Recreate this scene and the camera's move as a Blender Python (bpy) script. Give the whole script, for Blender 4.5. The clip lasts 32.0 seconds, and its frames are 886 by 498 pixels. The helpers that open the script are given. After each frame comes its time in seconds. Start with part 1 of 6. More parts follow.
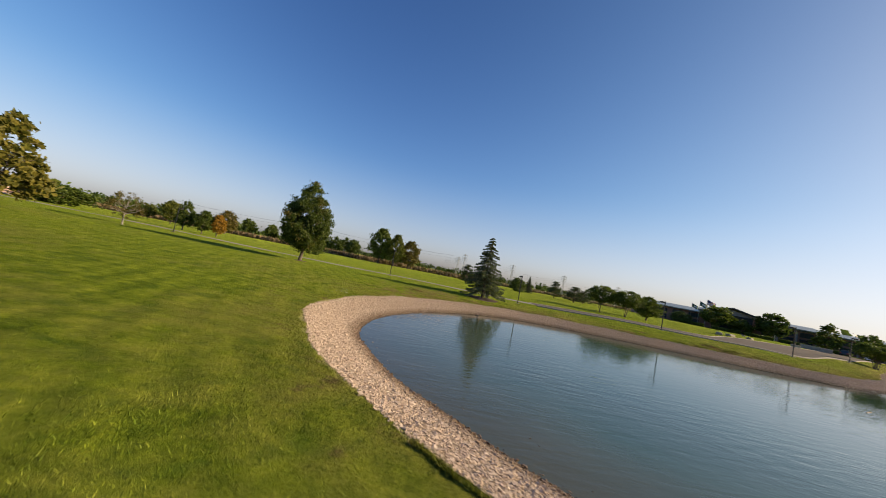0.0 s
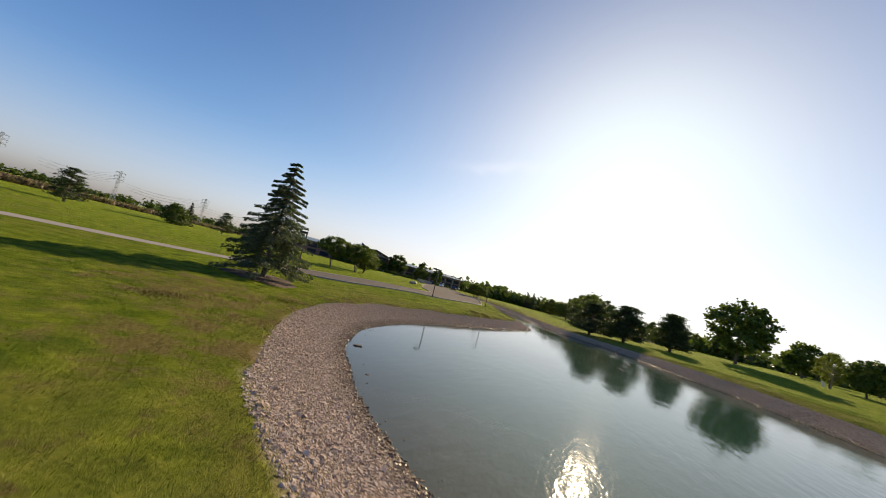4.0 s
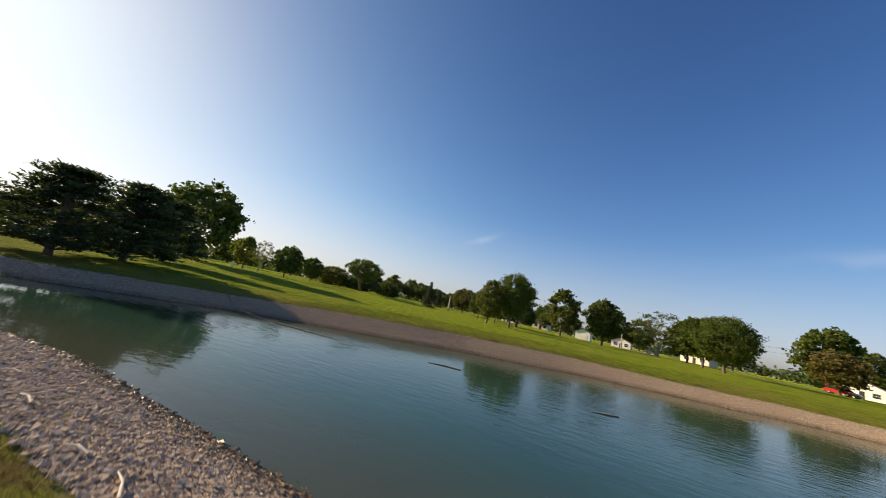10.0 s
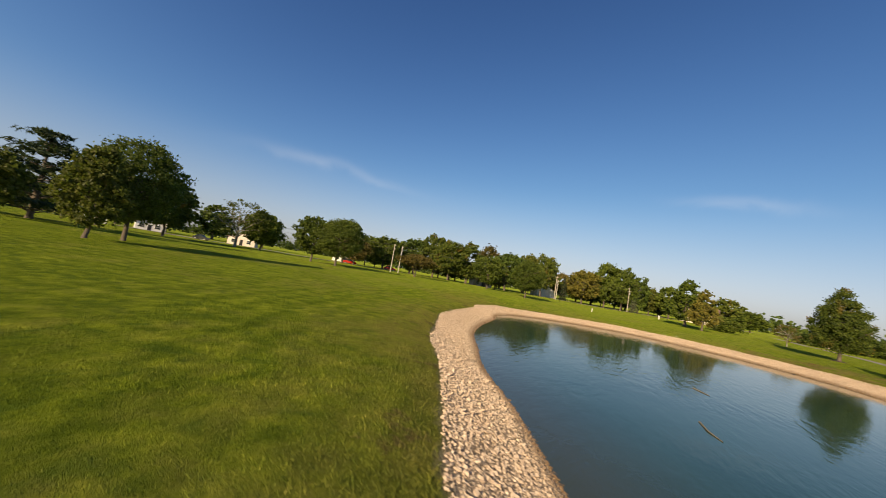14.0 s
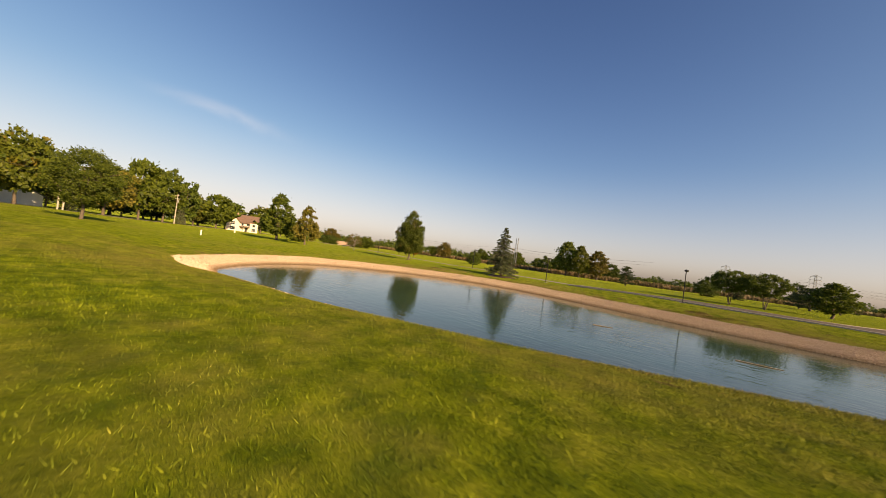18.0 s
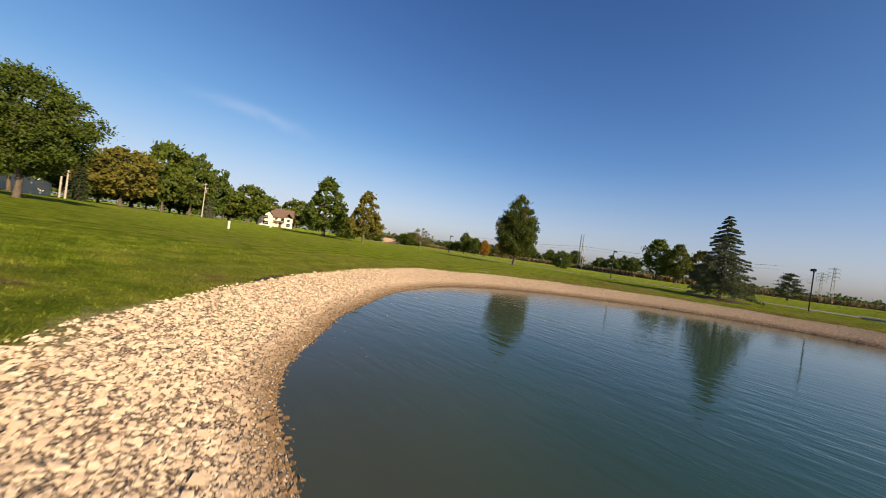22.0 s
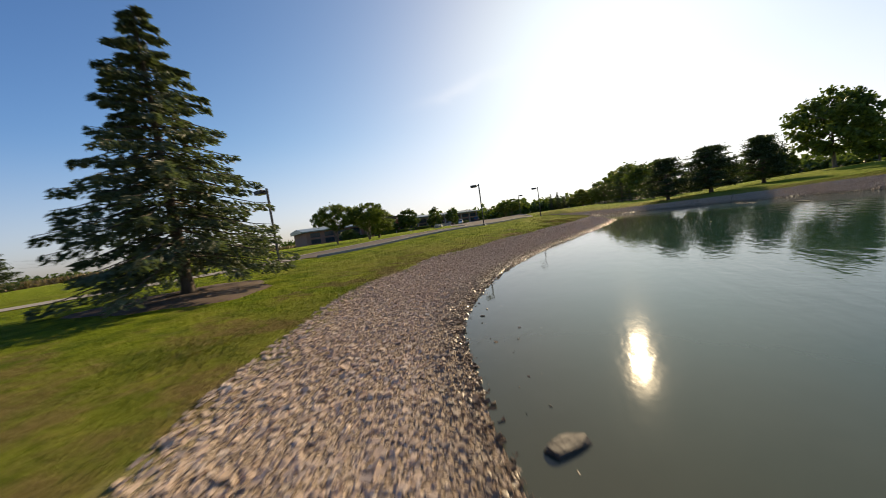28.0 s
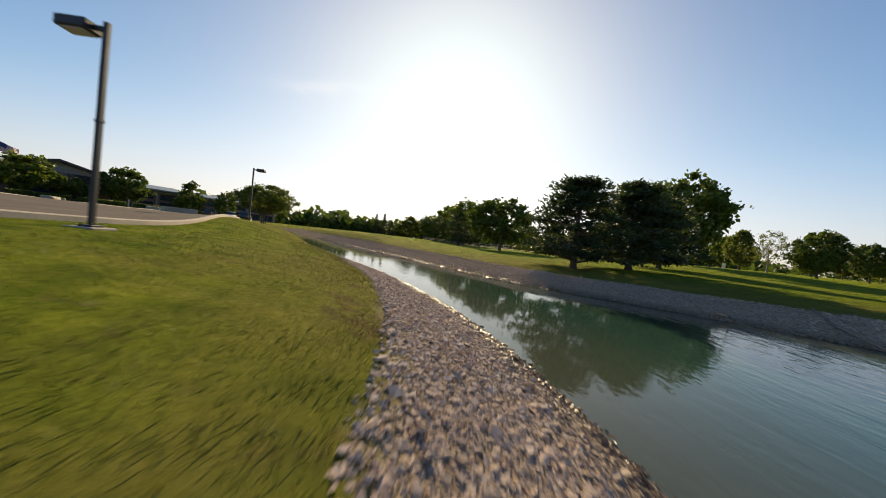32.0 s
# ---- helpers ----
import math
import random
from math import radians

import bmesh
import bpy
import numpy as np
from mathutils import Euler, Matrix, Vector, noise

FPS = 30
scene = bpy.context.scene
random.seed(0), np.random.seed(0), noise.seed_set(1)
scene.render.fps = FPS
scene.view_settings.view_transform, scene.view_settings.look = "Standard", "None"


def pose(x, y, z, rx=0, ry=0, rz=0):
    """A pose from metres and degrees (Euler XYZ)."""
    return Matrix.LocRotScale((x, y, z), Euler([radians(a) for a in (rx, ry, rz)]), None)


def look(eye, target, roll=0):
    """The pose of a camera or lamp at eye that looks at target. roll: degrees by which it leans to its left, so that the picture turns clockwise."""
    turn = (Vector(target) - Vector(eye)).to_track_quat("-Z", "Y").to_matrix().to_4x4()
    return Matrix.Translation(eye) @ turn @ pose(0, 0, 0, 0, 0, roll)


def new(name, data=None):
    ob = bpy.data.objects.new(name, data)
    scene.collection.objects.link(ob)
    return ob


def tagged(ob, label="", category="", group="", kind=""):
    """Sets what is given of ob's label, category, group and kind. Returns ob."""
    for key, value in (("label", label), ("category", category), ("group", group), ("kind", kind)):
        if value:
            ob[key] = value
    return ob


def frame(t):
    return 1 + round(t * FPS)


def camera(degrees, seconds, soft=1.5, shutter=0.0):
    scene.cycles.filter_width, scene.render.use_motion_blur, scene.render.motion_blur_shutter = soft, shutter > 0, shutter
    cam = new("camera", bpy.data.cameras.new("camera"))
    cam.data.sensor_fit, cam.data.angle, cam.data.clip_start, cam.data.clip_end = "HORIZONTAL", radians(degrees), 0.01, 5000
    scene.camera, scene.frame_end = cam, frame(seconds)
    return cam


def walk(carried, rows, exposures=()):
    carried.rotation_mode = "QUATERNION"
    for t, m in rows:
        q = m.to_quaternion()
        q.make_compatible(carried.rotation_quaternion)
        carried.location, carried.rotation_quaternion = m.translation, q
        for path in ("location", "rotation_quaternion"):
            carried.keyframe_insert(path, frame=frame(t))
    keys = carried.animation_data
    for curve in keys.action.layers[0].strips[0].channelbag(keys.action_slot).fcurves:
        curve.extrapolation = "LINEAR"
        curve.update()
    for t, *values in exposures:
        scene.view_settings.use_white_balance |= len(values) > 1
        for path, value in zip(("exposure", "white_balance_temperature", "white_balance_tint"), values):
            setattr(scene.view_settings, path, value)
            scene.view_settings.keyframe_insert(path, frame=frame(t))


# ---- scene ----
cam = camera(106.3, 32.0, soft=0.62, shutter=0.2)
PATH = [
    (0, (-0.006, 0.015, 3.942), (0.083, 5.004, 4.255), 11.23),
    (0.5, (-2.707, 2.362, 3.913), (-1.922, 7.287, 4.265), 11.98),
    (1, (-5.011, 5.426, 3.953), (-3.565, 10.198, 4.332), 12.63),
    (1.5, (-6.681, 8.580, 3.938), (-4.622, 13.119, 4.335), 13.29),
    (2, (-7.731, 11.904, 3.966), (-5.110, 16.142, 4.381), 13.91),
    (2.5, (-8.185, 15.086, 3.953), (-5.057, 18.963, 4.384), 14.23),
    (3, (-8.171, 18.278, 4.049), (-4.580, 21.728, 4.494), 14.65),
    (3.5, (-8.128, 21.209, 4.013), (-4.124, 24.166, 4.481), 14.66),
    (4, (-7.632, 24.419, 3.916), (-3.268, 26.808, 4.414), 14.40),
    (4.5, (-6.252, 27.894, 3.745), (-1.595, 29.634, 4.279), 13.83),
    (5, (-4.024, 31.192, 3.577), (0.826, 32.265, 4.145), 13.41),
    (5.5, (-0.988, 33.874, 3.491), (3.954, 34.335, 4.091), 13.63),
    (6, (2.443, 36.097, 3.468), (7.401, 35.989, 4.105), 14.24),
    (6.5, (6.005, 37.957, 3.430), (10.913, 37.274, 4.096), 14.75),
    (7, (9.763, 39.425, 3.515), (14.548, 38.151, 4.209), 15.35),
    (7.5, (13.683, 40.775, 3.418), (18.246, 38.865, 4.147), 15.57),
    (8, (17.533, 41.947, 3.269), (21.762, 39.390, 4.025), 15.22),
    (8.5, (21.133, 42.689, 3.264), (24.909, 39.508, 4.052), 14.59),
    (9, (25.194, 42.855, 3.194), (28.407, 39.112, 4.010), 13.58),
    (9.5, (29.877, 42.327, 3.191), (32.413, 38.101, 4.034), 12.72),
    (10, (34.197, 40.984, 3.226), (35.990, 36.394, 4.078), 11.85),
    (10.5, (38.944, 39.787, 3.390), (39.914, 34.954, 4.229), 10.85),
    (11, (43.262, 38.472, 3.560), (43.390, 33.538, 4.354), 10.25),
    (11.5, (47.156, 36.474, 3.751), (46.439, 31.579, 4.481), 9.80),
    (12, (50.383, 33.800, 4.036), (48.798, 29.103, 4.687), 9.29),
    (12.5, (53.051, 30.528, 4.218), (50.657, 26.175, 4.784), 8.93),
    (13, (55.075, 26.902, 4.297), (51.951, 23.027, 4.769), 9.00),
    (13.5, (56.406, 22.748, 4.242), (52.631, 19.496, 4.654), 9.27),
    (14, (57.121, 18.877, 4.198), (52.822, 16.352, 4.577), 9.77),
    (14.5, (56.694, 14.667, 4.152), (52.003, 12.974, 4.511), 10.05),
    (15, (56.129, 11.002, 4.095), (51.208, 10.190, 4.444), 10.24),
    (15.5, (55.094, 8.007, 4.034), (50.106, 8.089, 4.380), 10.22),
    (16, (53.291, 5.045, 3.991), (48.398, 6.020, 4.326), 9.88),
    (16.5, (50.428, 1.486, 3.988), (45.792, 3.335, 4.285), 9.12),
    (17, (46.935, -2.587, 4.012), (42.717, 0.089, 4.239), 8.22),
    (17.5, (43.084, -3.361, 3.945), (39.281, -0.119, 4.087), 7.80),
    (18, (39.594, -3.147, 3.682), (36.149, 0.476, 3.759), 7.59),
    (18.5, (35.974, -2.941, 3.661), (32.805, 0.926, 3.675), 7.96),
    (19, (32.518, -2.369, 3.559), (29.459, 1.586, 3.550), 8.84),
    (19.5, (29.490, -1.159, 3.461), (26.309, 2.698, 3.456), 10.72),
    (20, (25.867, 0.155, 3.261), (22.298, 3.657, 3.291), 13.07),
    (20.5, (22.465, 1.167, 3.157), (18.591, 4.327, 3.177), 13.48),
    (21, (19.304, 1.583, 2.929), (15.340, 4.631, 2.913), 12.16),
    (21.5, (16.161, 1.788, 2.817), (12.259, 4.915, 2.779), 10.16),
    (22, (12.855, 2.257, 2.542), (9.183, 5.651, 2.523), 7.84),
    (22.5, (10.205, 2.709, 2.358), (6.994, 6.542, 2.360), 4.83),
    (23, (7.503, 2.853, 2.297), (4.964, 7.160, 2.275), 2.48),
    (23.5, (4.911, 3.713, 2.296), (3.126, 8.383, 2.226), 0.18),
    (24, (2.333, 5.569, 2.231), (1.279, 10.455, 2.119), -0.63),
    (24.5, (0.233, 8.257, 2.005), (-0.288, 13.228, 1.870), -0.92),
    (25, (-1.743, 11.431, 1.851), (-1.781, 16.429, 1.721), -1.25),
    (25.5, (-3.278, 15.335, 1.826), (-2.818, 20.313, 1.732), -1.95),
    (26, (-4.092, 19.610, 1.894), (-2.929, 24.472, 1.832), -3.41),
    (26.5, (-3.905, 23.889, 2.025), (-1.669, 28.360, 1.927), -5.94),
    (27, (-3.120, 28.045, 2.177), (0.285, 31.699, 1.942), -8.86),
    (27.5, (-0.943, 31.301, 2.227), (3.043, 34.304, 1.914), -9.04),
    (28, (2.477, 34.087, 2.161), (6.813, 36.554, 1.821), -8.24),
    (28.5, (7.029, 36.674, 1.971), (11.654, 38.542, 1.622), -7.19),
    (29, (11.901, 38.579, 1.922), (16.738, 39.799, 1.579), -6.42),
    (29.5, (16.692, 39.832, 1.889), (21.644, 40.436, 1.563), -5.88),
    (30, (21.967, 40.496, 2.006), (26.956, 40.642, 1.703), -4.68),
    (30.5, (27.637, 40.245, 2.157), (32.628, 40.143, 1.880), -2.40),
    (31, (33.364, 39.422, 2.136), (38.359, 39.292, 1.956), 0.70),
    (31.5, (38.846, 38.324, 2.152), (43.845, 38.277, 2.028), 3.69),
    (32, (44.099, 37.715, 2.102), (49.097, 37.774, 1.985), 6.12),
]
EXPOSURES = [(0.0, 0.71, 7000, 12), (1.5, 0.71, 6950, 12), (4.0, 0.71, 6900, 12), (9.0, 0.71, 7000, 11), (11.0, 0.71, 7300, 11), (12.5, 0.66, 7300, 11), (14.0, 0.48, 7300, 11), (16.5, 0.82, 9500, 21),
             (19.0, 0.82, 9400, 18), (20.5, 0.68, 8900, 18), (22.0, 0.61, 6900, 13), (23.0, 0.63, 6700, 11), (25.0, 0.70, 6700, 11), (28.0, 0.74, 7100, 11), (30.0, 0.76, 7450, 10), (32.0, 0.76, 7500, 10)]
walk(cam, [(t, look(eye, target, roll)) for t, eye, target, roll in PATH], EXPOSURES)

# ---- sky and sun ----
SUN_ELEVATION, SUN_AZIMUTH = 23.4, 0.4     # degrees; azimuth from +x towards +y
world = bpy.data.worlds.new("sky")
scene.world = world
world.use_nodes = True
wn = world.node_tree.nodes
wl = world.node_tree.links
wn.clear()
sky = wn.new("ShaderNodeTexSky")
sky.sky_type = "NISHITA"
sky.sun_disc = False
sky.sun_elevation = radians(SUN_ELEVATION)
sky.sun_rotation = radians(90 - SUN_AZIMUTH)
sky.altitude = 200
sky.air_density, sky.dust_density, sky.ozone_density = 1.0, 1.5, 4.0
back = wn.new("ShaderNodeBackground")
back.inputs["Strength"].default_value = 0.117
wout = wn.new("ShaderNodeOutputWorld")
clear = wn.new("ShaderNodeHueSaturation")
clear.inputs["Saturation"].default_value = 1.12
wl.new(sky.outputs[0], clear.inputs["Color"])
air = wn.new("ShaderNodeMix")
air.data_type, air.blend_type = "RGBA", "MULTIPLY"
air.inputs[0].default_value = 1.0
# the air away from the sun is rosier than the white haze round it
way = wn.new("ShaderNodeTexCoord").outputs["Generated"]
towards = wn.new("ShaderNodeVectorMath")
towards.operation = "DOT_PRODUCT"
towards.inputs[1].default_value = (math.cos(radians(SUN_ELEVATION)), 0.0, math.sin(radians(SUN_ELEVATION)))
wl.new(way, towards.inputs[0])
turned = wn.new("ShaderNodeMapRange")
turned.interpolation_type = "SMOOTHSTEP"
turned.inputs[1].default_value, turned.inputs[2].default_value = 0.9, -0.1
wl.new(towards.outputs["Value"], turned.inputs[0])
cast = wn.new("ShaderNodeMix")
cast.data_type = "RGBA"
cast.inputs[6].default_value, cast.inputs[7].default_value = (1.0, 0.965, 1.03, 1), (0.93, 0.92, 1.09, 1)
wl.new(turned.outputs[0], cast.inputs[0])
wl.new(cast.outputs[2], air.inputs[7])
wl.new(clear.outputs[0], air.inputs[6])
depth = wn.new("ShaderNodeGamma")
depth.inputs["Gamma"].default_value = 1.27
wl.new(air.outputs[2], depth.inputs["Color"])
# haze evens out the glare round the sun
thin = wn.new("ShaderNodeVectorMath")
thin.operation = "MULTIPLY_ADD"
thin.inputs[1].default_value, thin.inputs[2].default_value = (0.165, 0.135, 0.120), (1.0, 1.0, 1.0)
wl.new(depth.outputs[0], thin.inputs[0])
haze = wn.new("ShaderNodeVectorMath")
haze.operation = "DIVIDE"
wl.new(depth.outputs[0], haze.inputs[0])
wl.new(thin.outputs[0], haze.inputs[1])
# thin wisps of high cloud: azimuth and height of the middle, half length and half width in degrees, tilt, strength
streaks = wn.new("ShaderNodeTexNoise")
streaks.inputs["Scale"].default_value, streaks.inputs["Detail"].default_value, streaks.inputs["Distortion"].default_value = 7.0, 5.0, 0.8
wl.new(way, streaks.inputs["Vector"])
cover = None
grey = wn.new("ShaderNodeHueSaturation")
grey.inputs["Saturation"].default_value = 0.6
wl.new(haze.outputs[0], grey.inputs["Color"])
rosy = wn.new("ShaderNodeMix")
rosy.data_type, rosy.blend_type = "RGBA", "MULTIPLY"
rosy.inputs[0].default_value = 1.0
rosy.inputs[7].default_value = (1.07, 0.975, 0.985, 1)
wl.new(grey.outputs[0], rosy.inputs[6])
low_air = wn.new("ShaderNodeMapRange")
low_air.interpolation_type = "SMOOTHSTEP"
low_air.inputs[1].default_value, low_air.inputs[2].default_value = -0.02, 0.30
low_air.inputs[3].default_value, low_air.inputs[4].default_value = 0.7, 0.0
upward = wn.new("ShaderNodeSeparateXYZ")
wl.new(way, upward.inputs[0])
wl.new(upward.outputs[2], low_air.inputs[0])
veil = wn.new("ShaderNodeMix")
veil.data_type = "RGBA"
wl.new(low_air.outputs[0], veil.inputs[0])
wl.new(haze.outputs[0], veil.inputs[6])
wl.new(rosy.outputs[2], veil.inputs[7])
zenith = wn.new("ShaderNodeMapRange")
zenith.inputs[1].default_value, zenith.inputs[2].default_value = 0.22, 0.85
zenith.inputs[3].default_value, zenith.inputs[4].default_value = 1.0, 0.72
wl.new(upward.outputs[2], zenith.inputs[0])
dome = wn.new("ShaderNodeVectorMath")
dome.operation = "SCALE"
wl.new(veil.outputs[2], dome.inputs[0])
wl.new(zenith.outputs[0], dome.inputs["Scale"])


def sky_math(op, a, b=0.0):
    m = wn.new("ShaderNodeMath")
    m.operation = op
    for socket, value in zip(m.inputs, (a, b)):
        if isinstance(value, bpy.types.NodeSocket):
            wl.new(value, socket)
        else:
            socket.default_value = value
    return m.outputs[0]


def sky_dot(v):
    m = wn.new("ShaderNodeVectorMath")
    m.operation = "DOT_PRODUCT"
    m.inputs[1].default_value = v
    wl.new(way, m.inputs[0])
    return m.outputs["Value"]


for az, el, long, wide, tilt, strength in ((22.5, 21.4, 6.5, 0.9, 11, 0.12), (168.8, 15.4, 5.5, 0.8, -5, 0.12), (-123.5, 14.3, 7.0, 0.8, 3, 0.07), (-133, 14.2, 9.0, 0.7, -6, 0.06), (-75.6, 12.6, 2.6, 0.5, 20, 0.1)):
    mid = Vector((math.cos(radians(az)) * math.cos(radians(el)), math.sin(radians(az)) * math.cos(radians(el)), math.sin(radians(el))))
    east_way = Vector((math.sin(radians(az)), -math.cos(radians(az)), 0))
    up_way = east_way.cross(mid) * (1 if east_way.cross(mid).z > 0 else -1)
    a = east_way * math.cos(radians(tilt)) + up_way * math.sin(radians(tilt))
    b = up_way * math.cos(radians(tilt)) - east_way * math.sin(radians(tilt))
    u = sky_math("DIVIDE", sky_dot(a), math.sin(radians(long)))
    v = sky_math("DIVIDE", sky_math("ADD", sky_dot(b), sky_math("MULTIPLY", sky_math("SUBTRACT", streaks.outputs[0], 0.5), 0.05)), math.sin(radians(wide)))
    fall = sky_math("POWER", 2.718, sky_math("MULTIPLY", sky_math("ADD", sky_math("MULTIPLY", u, u), sky_math("MULTIPLY", v, v)), -1.0))
    fall = sky_math("MULTIPLY", fall, sky_math("GREATER_THAN", sky_dot(mid), 0.5))
    fall = sky_math("MULTIPLY", fall, sky_math("MULTIPLY", streaks.outputs[0], 2.0 * strength))
    cover = fall if cover is None else sky_math("ADD", cover, fall)
cloud = wn.new("ShaderNodeMix")
cloud.data_type = "RGBA"
cloud.clamp_factor = True
wl.new(cover, cloud.inputs[0])
wl.new(dome.outputs[0], cloud.inputs[6])
cloud.inputs[7].default_value = (6.6, 6.5, 6.6, 1)
wl.new(cloud.outputs[2], back.inputs[0])
wl.new(back.outputs[0], wout.inputs[0])
sun_data = bpy.data.lights.new("sun", "SUN")
sun_data.energy, sun_data.angle, sun_data.color = 5.0, radians(0.53), (1.0, 0.81, 0.54)
sun = new("sun", sun_data)
sun.matrix_world = look((300 * math.cos(radians(SUN_AZIMUTH)), 300 * math.sin(radians(SUN_AZIMUTH)), 300 * math.tan(radians(SUN_ELEVATION))), (0, 0, 0))


# ---- small helpers ----
def mesh_from(name, verts, faces, mats=(), smooth=False, slots=None):
    """A mesh from arrays: verts (n, 3) and faces (m, k)."""
    verts, faces = np.asarray(verts, np.float32), np.asarray(faces, np.int32)
    me = bpy.data.meshes.new(name)
    me.vertices.add(len(verts))
    me.vertices.foreach_set("co", verts.ravel())
    m, k = faces.shape
    me.loops.add(m * k)
    me.loops.foreach_set("vertex_index", faces.ravel())
    me.polygons.add(m)
    me.polygons.foreach_set("loop_start", np.arange(0, m * k, k, dtype=np.int32))
    for mat in mats:
        me.materials.append(mat)
    if slots is not None:
        me.polygons.foreach_set("material_index", np.asarray(slots, np.int32))
    me.update(calc_edges=True)
    me.polygons.foreach_set("use_smooth", np.full(m, smooth))
    return me


def from_bm(name, bm, mat, smooth=False):
    me = bpy.data.meshes.new(name)
    bm.normal_update()
    bm.to_mesh(me)
    bm.free()
    me.materials.append(mat)
    if smooth:
        me.polygons.foreach_set("use_smooth", np.full(len(me.polygons), True))
    return me


def part(name, bm, mat, parent=None, label="", smooth=False):
    """Links a bmesh or a mesh as one object, under a thing if one is given."""
    me = from_bm(name, bm, mat, smooth) if isinstance(bm, bmesh.types.BMesh) else bm
    ob = new(name, me)
    ob.parent = parent
    if label:
        ob["label"] = label
    return ob


def thing(name, m, label, category, group=""):
    ob = new(name)
    ob.matrix_basis = m
    return tagged(ob, label, category, group)


def add_box(bm, x0, x1, y0, y1, z0, z1, bevel=0.0):
    r = bmesh.ops.create_cube(bm, size=1.0, matrix=Matrix.Translation(((x0 + x1) / 2, (y0 + y1) / 2, (z0 + z1) / 2)) @ Matrix.Diagonal((x1 - x0, y1 - y0, z1 - z0, 1)))
    if bevel:
        edges = list({e for v in r["verts"] for e in v.link_edges})
        bmesh.ops.bevel(bm, geom=edges, offset=bevel, segments=1, affect="EDGES")
    return bm


def box(x0, x1, y0, y1, z0, z1, bevel=0.0):
    return add_box(bmesh.new(), x0, x1, y0, y1, z0, z1, bevel)


def add_cyl(bm, a, b, r0, r1, n=8):
    a, b = Vector(a), Vector(b)
    turn = (b - a).to_track_quat("Z", "Y").to_matrix().to_4x4()
    bmesh.ops.create_cone(bm, cap_ends=True, segments=n, radius1=r0, radius2=r1, depth=(b - a).length, matrix=Matrix.Translation((a + b) / 2) @ turn)
    return bm


def cyl(a, b, r0, r1, n=8):
    return add_cyl(bmesh.new(), a, b, r0, r1, n)


def smooth_curve(points, step=0.5, closed=False):
    """A Catmull-Rom curve through the points, sampled about every step metres."""
    p = np.array(points, float)
    n = len(p)
    out = []
    for i in range(n if closed else n - 1):
        if closed:
            a, b, c, d = p[(i - 1) % n], p[i], p[(i + 1) % n], p[(i + 2) % n]
        else:
            a, b, c, d = p[max(i - 1, 0)], p[i], p[i + 1], p[min(i + 2, n - 1)]
        k = max(2, int(np.linalg.norm(c - b) / step))
        s = np.arange(k)[:, None] / k
        out.append(0.5 * (2 * b + (c - a) * s + (2 * a - 5 * b + 4 * c - d) * s**2 + (3 * b - a - 3 * c + d) * s**3))
    if not closed:
        out.append(p[-1:])
    return np.concatenate(out)


# ---- materials ----
def material(name):
    mat = bpy.data.materials.new(name)
    mat.use_nodes = True
    nodes, links = mat.node_tree.nodes, mat.node_tree.links
    return mat, nodes, links, nodes["Principled BSDF"]


def noise_node(nodes, links, scale, detail=4.0, rough=0.55, coord="Object", stretch=None, distortion=0.0):
    tc = nodes.new("ShaderNodeTexCoord")
    tex = nodes.new("ShaderNodeTexNoise")
    tex.inputs["Scale"].default_value = scale
    tex.inputs["Detail"].default_value = detail
    tex.inputs["Roughness"].default_value = rough
    tex.inputs["Distortion"].default_value = distortion
    if stretch:
        mp = nodes.new("ShaderNodeMapping")
        mp.inputs["Scale"].default_value = stretch
        links.new(tc.outputs[coord], mp.inputs[0])
        links.new(mp.outputs[0], tex.inputs["Vector"])
    else:
        links.new(tc.outputs[coord], tex.inputs["Vector"])
    return tex


def ramp_node(nodes, links, fac, stops):
    r = nodes.new("ShaderNodeValToRGB")
    el = r.color_ramp.elements
    while len(el) < len(stops):
        el.new(0.5)
    for e, (pos, col) in zip(el, stops):
        e.position, e.color = pos, (*col, 1)
    links.new(fac, r.inputs[0])
    return r


def mix_node(nodes, links, fac, a, b, blend="MIX"):
    m = nodes.new("ShaderNodeMix")
    m.data_type, m.blend_type = "RGBA", blend
    for socket, value in ((m.inputs[0], fac), (m.inputs[6], a), (m.inputs[7], b)):
        if isinstance(value, bpy.types.NodeSocket):
            links.new(value, socket)
        else:
            socket.default_value = value if isinstance(value, (int, float)) else (*value, 1)
    return m.outputs[2]


def math_node(nodes, links, op, a, b=0.0, clamp=False):
    m = nodes.new("ShaderNodeMath")
    m.operation, m.use_clamp = op, clamp
    for socket, value in zip(m.inputs, (a, b)):
        if isinstance(value, bpy.types.NodeSocket):
            links.new(value, socket)
        else:
            socket.default_value = value
    return m.outputs[0]


def bump_to(nodes, links, bsdf, height, strength, distance):
    b = nodes.new("ShaderNodeBump")
    b.inputs["Strength"].default_value = strength
    b.inputs["Distance"].default_value = distance
    links.new(height, b.inputs["Height"])
    links.new(b.outputs[0], bsdf.inputs["Normal"])
    return b


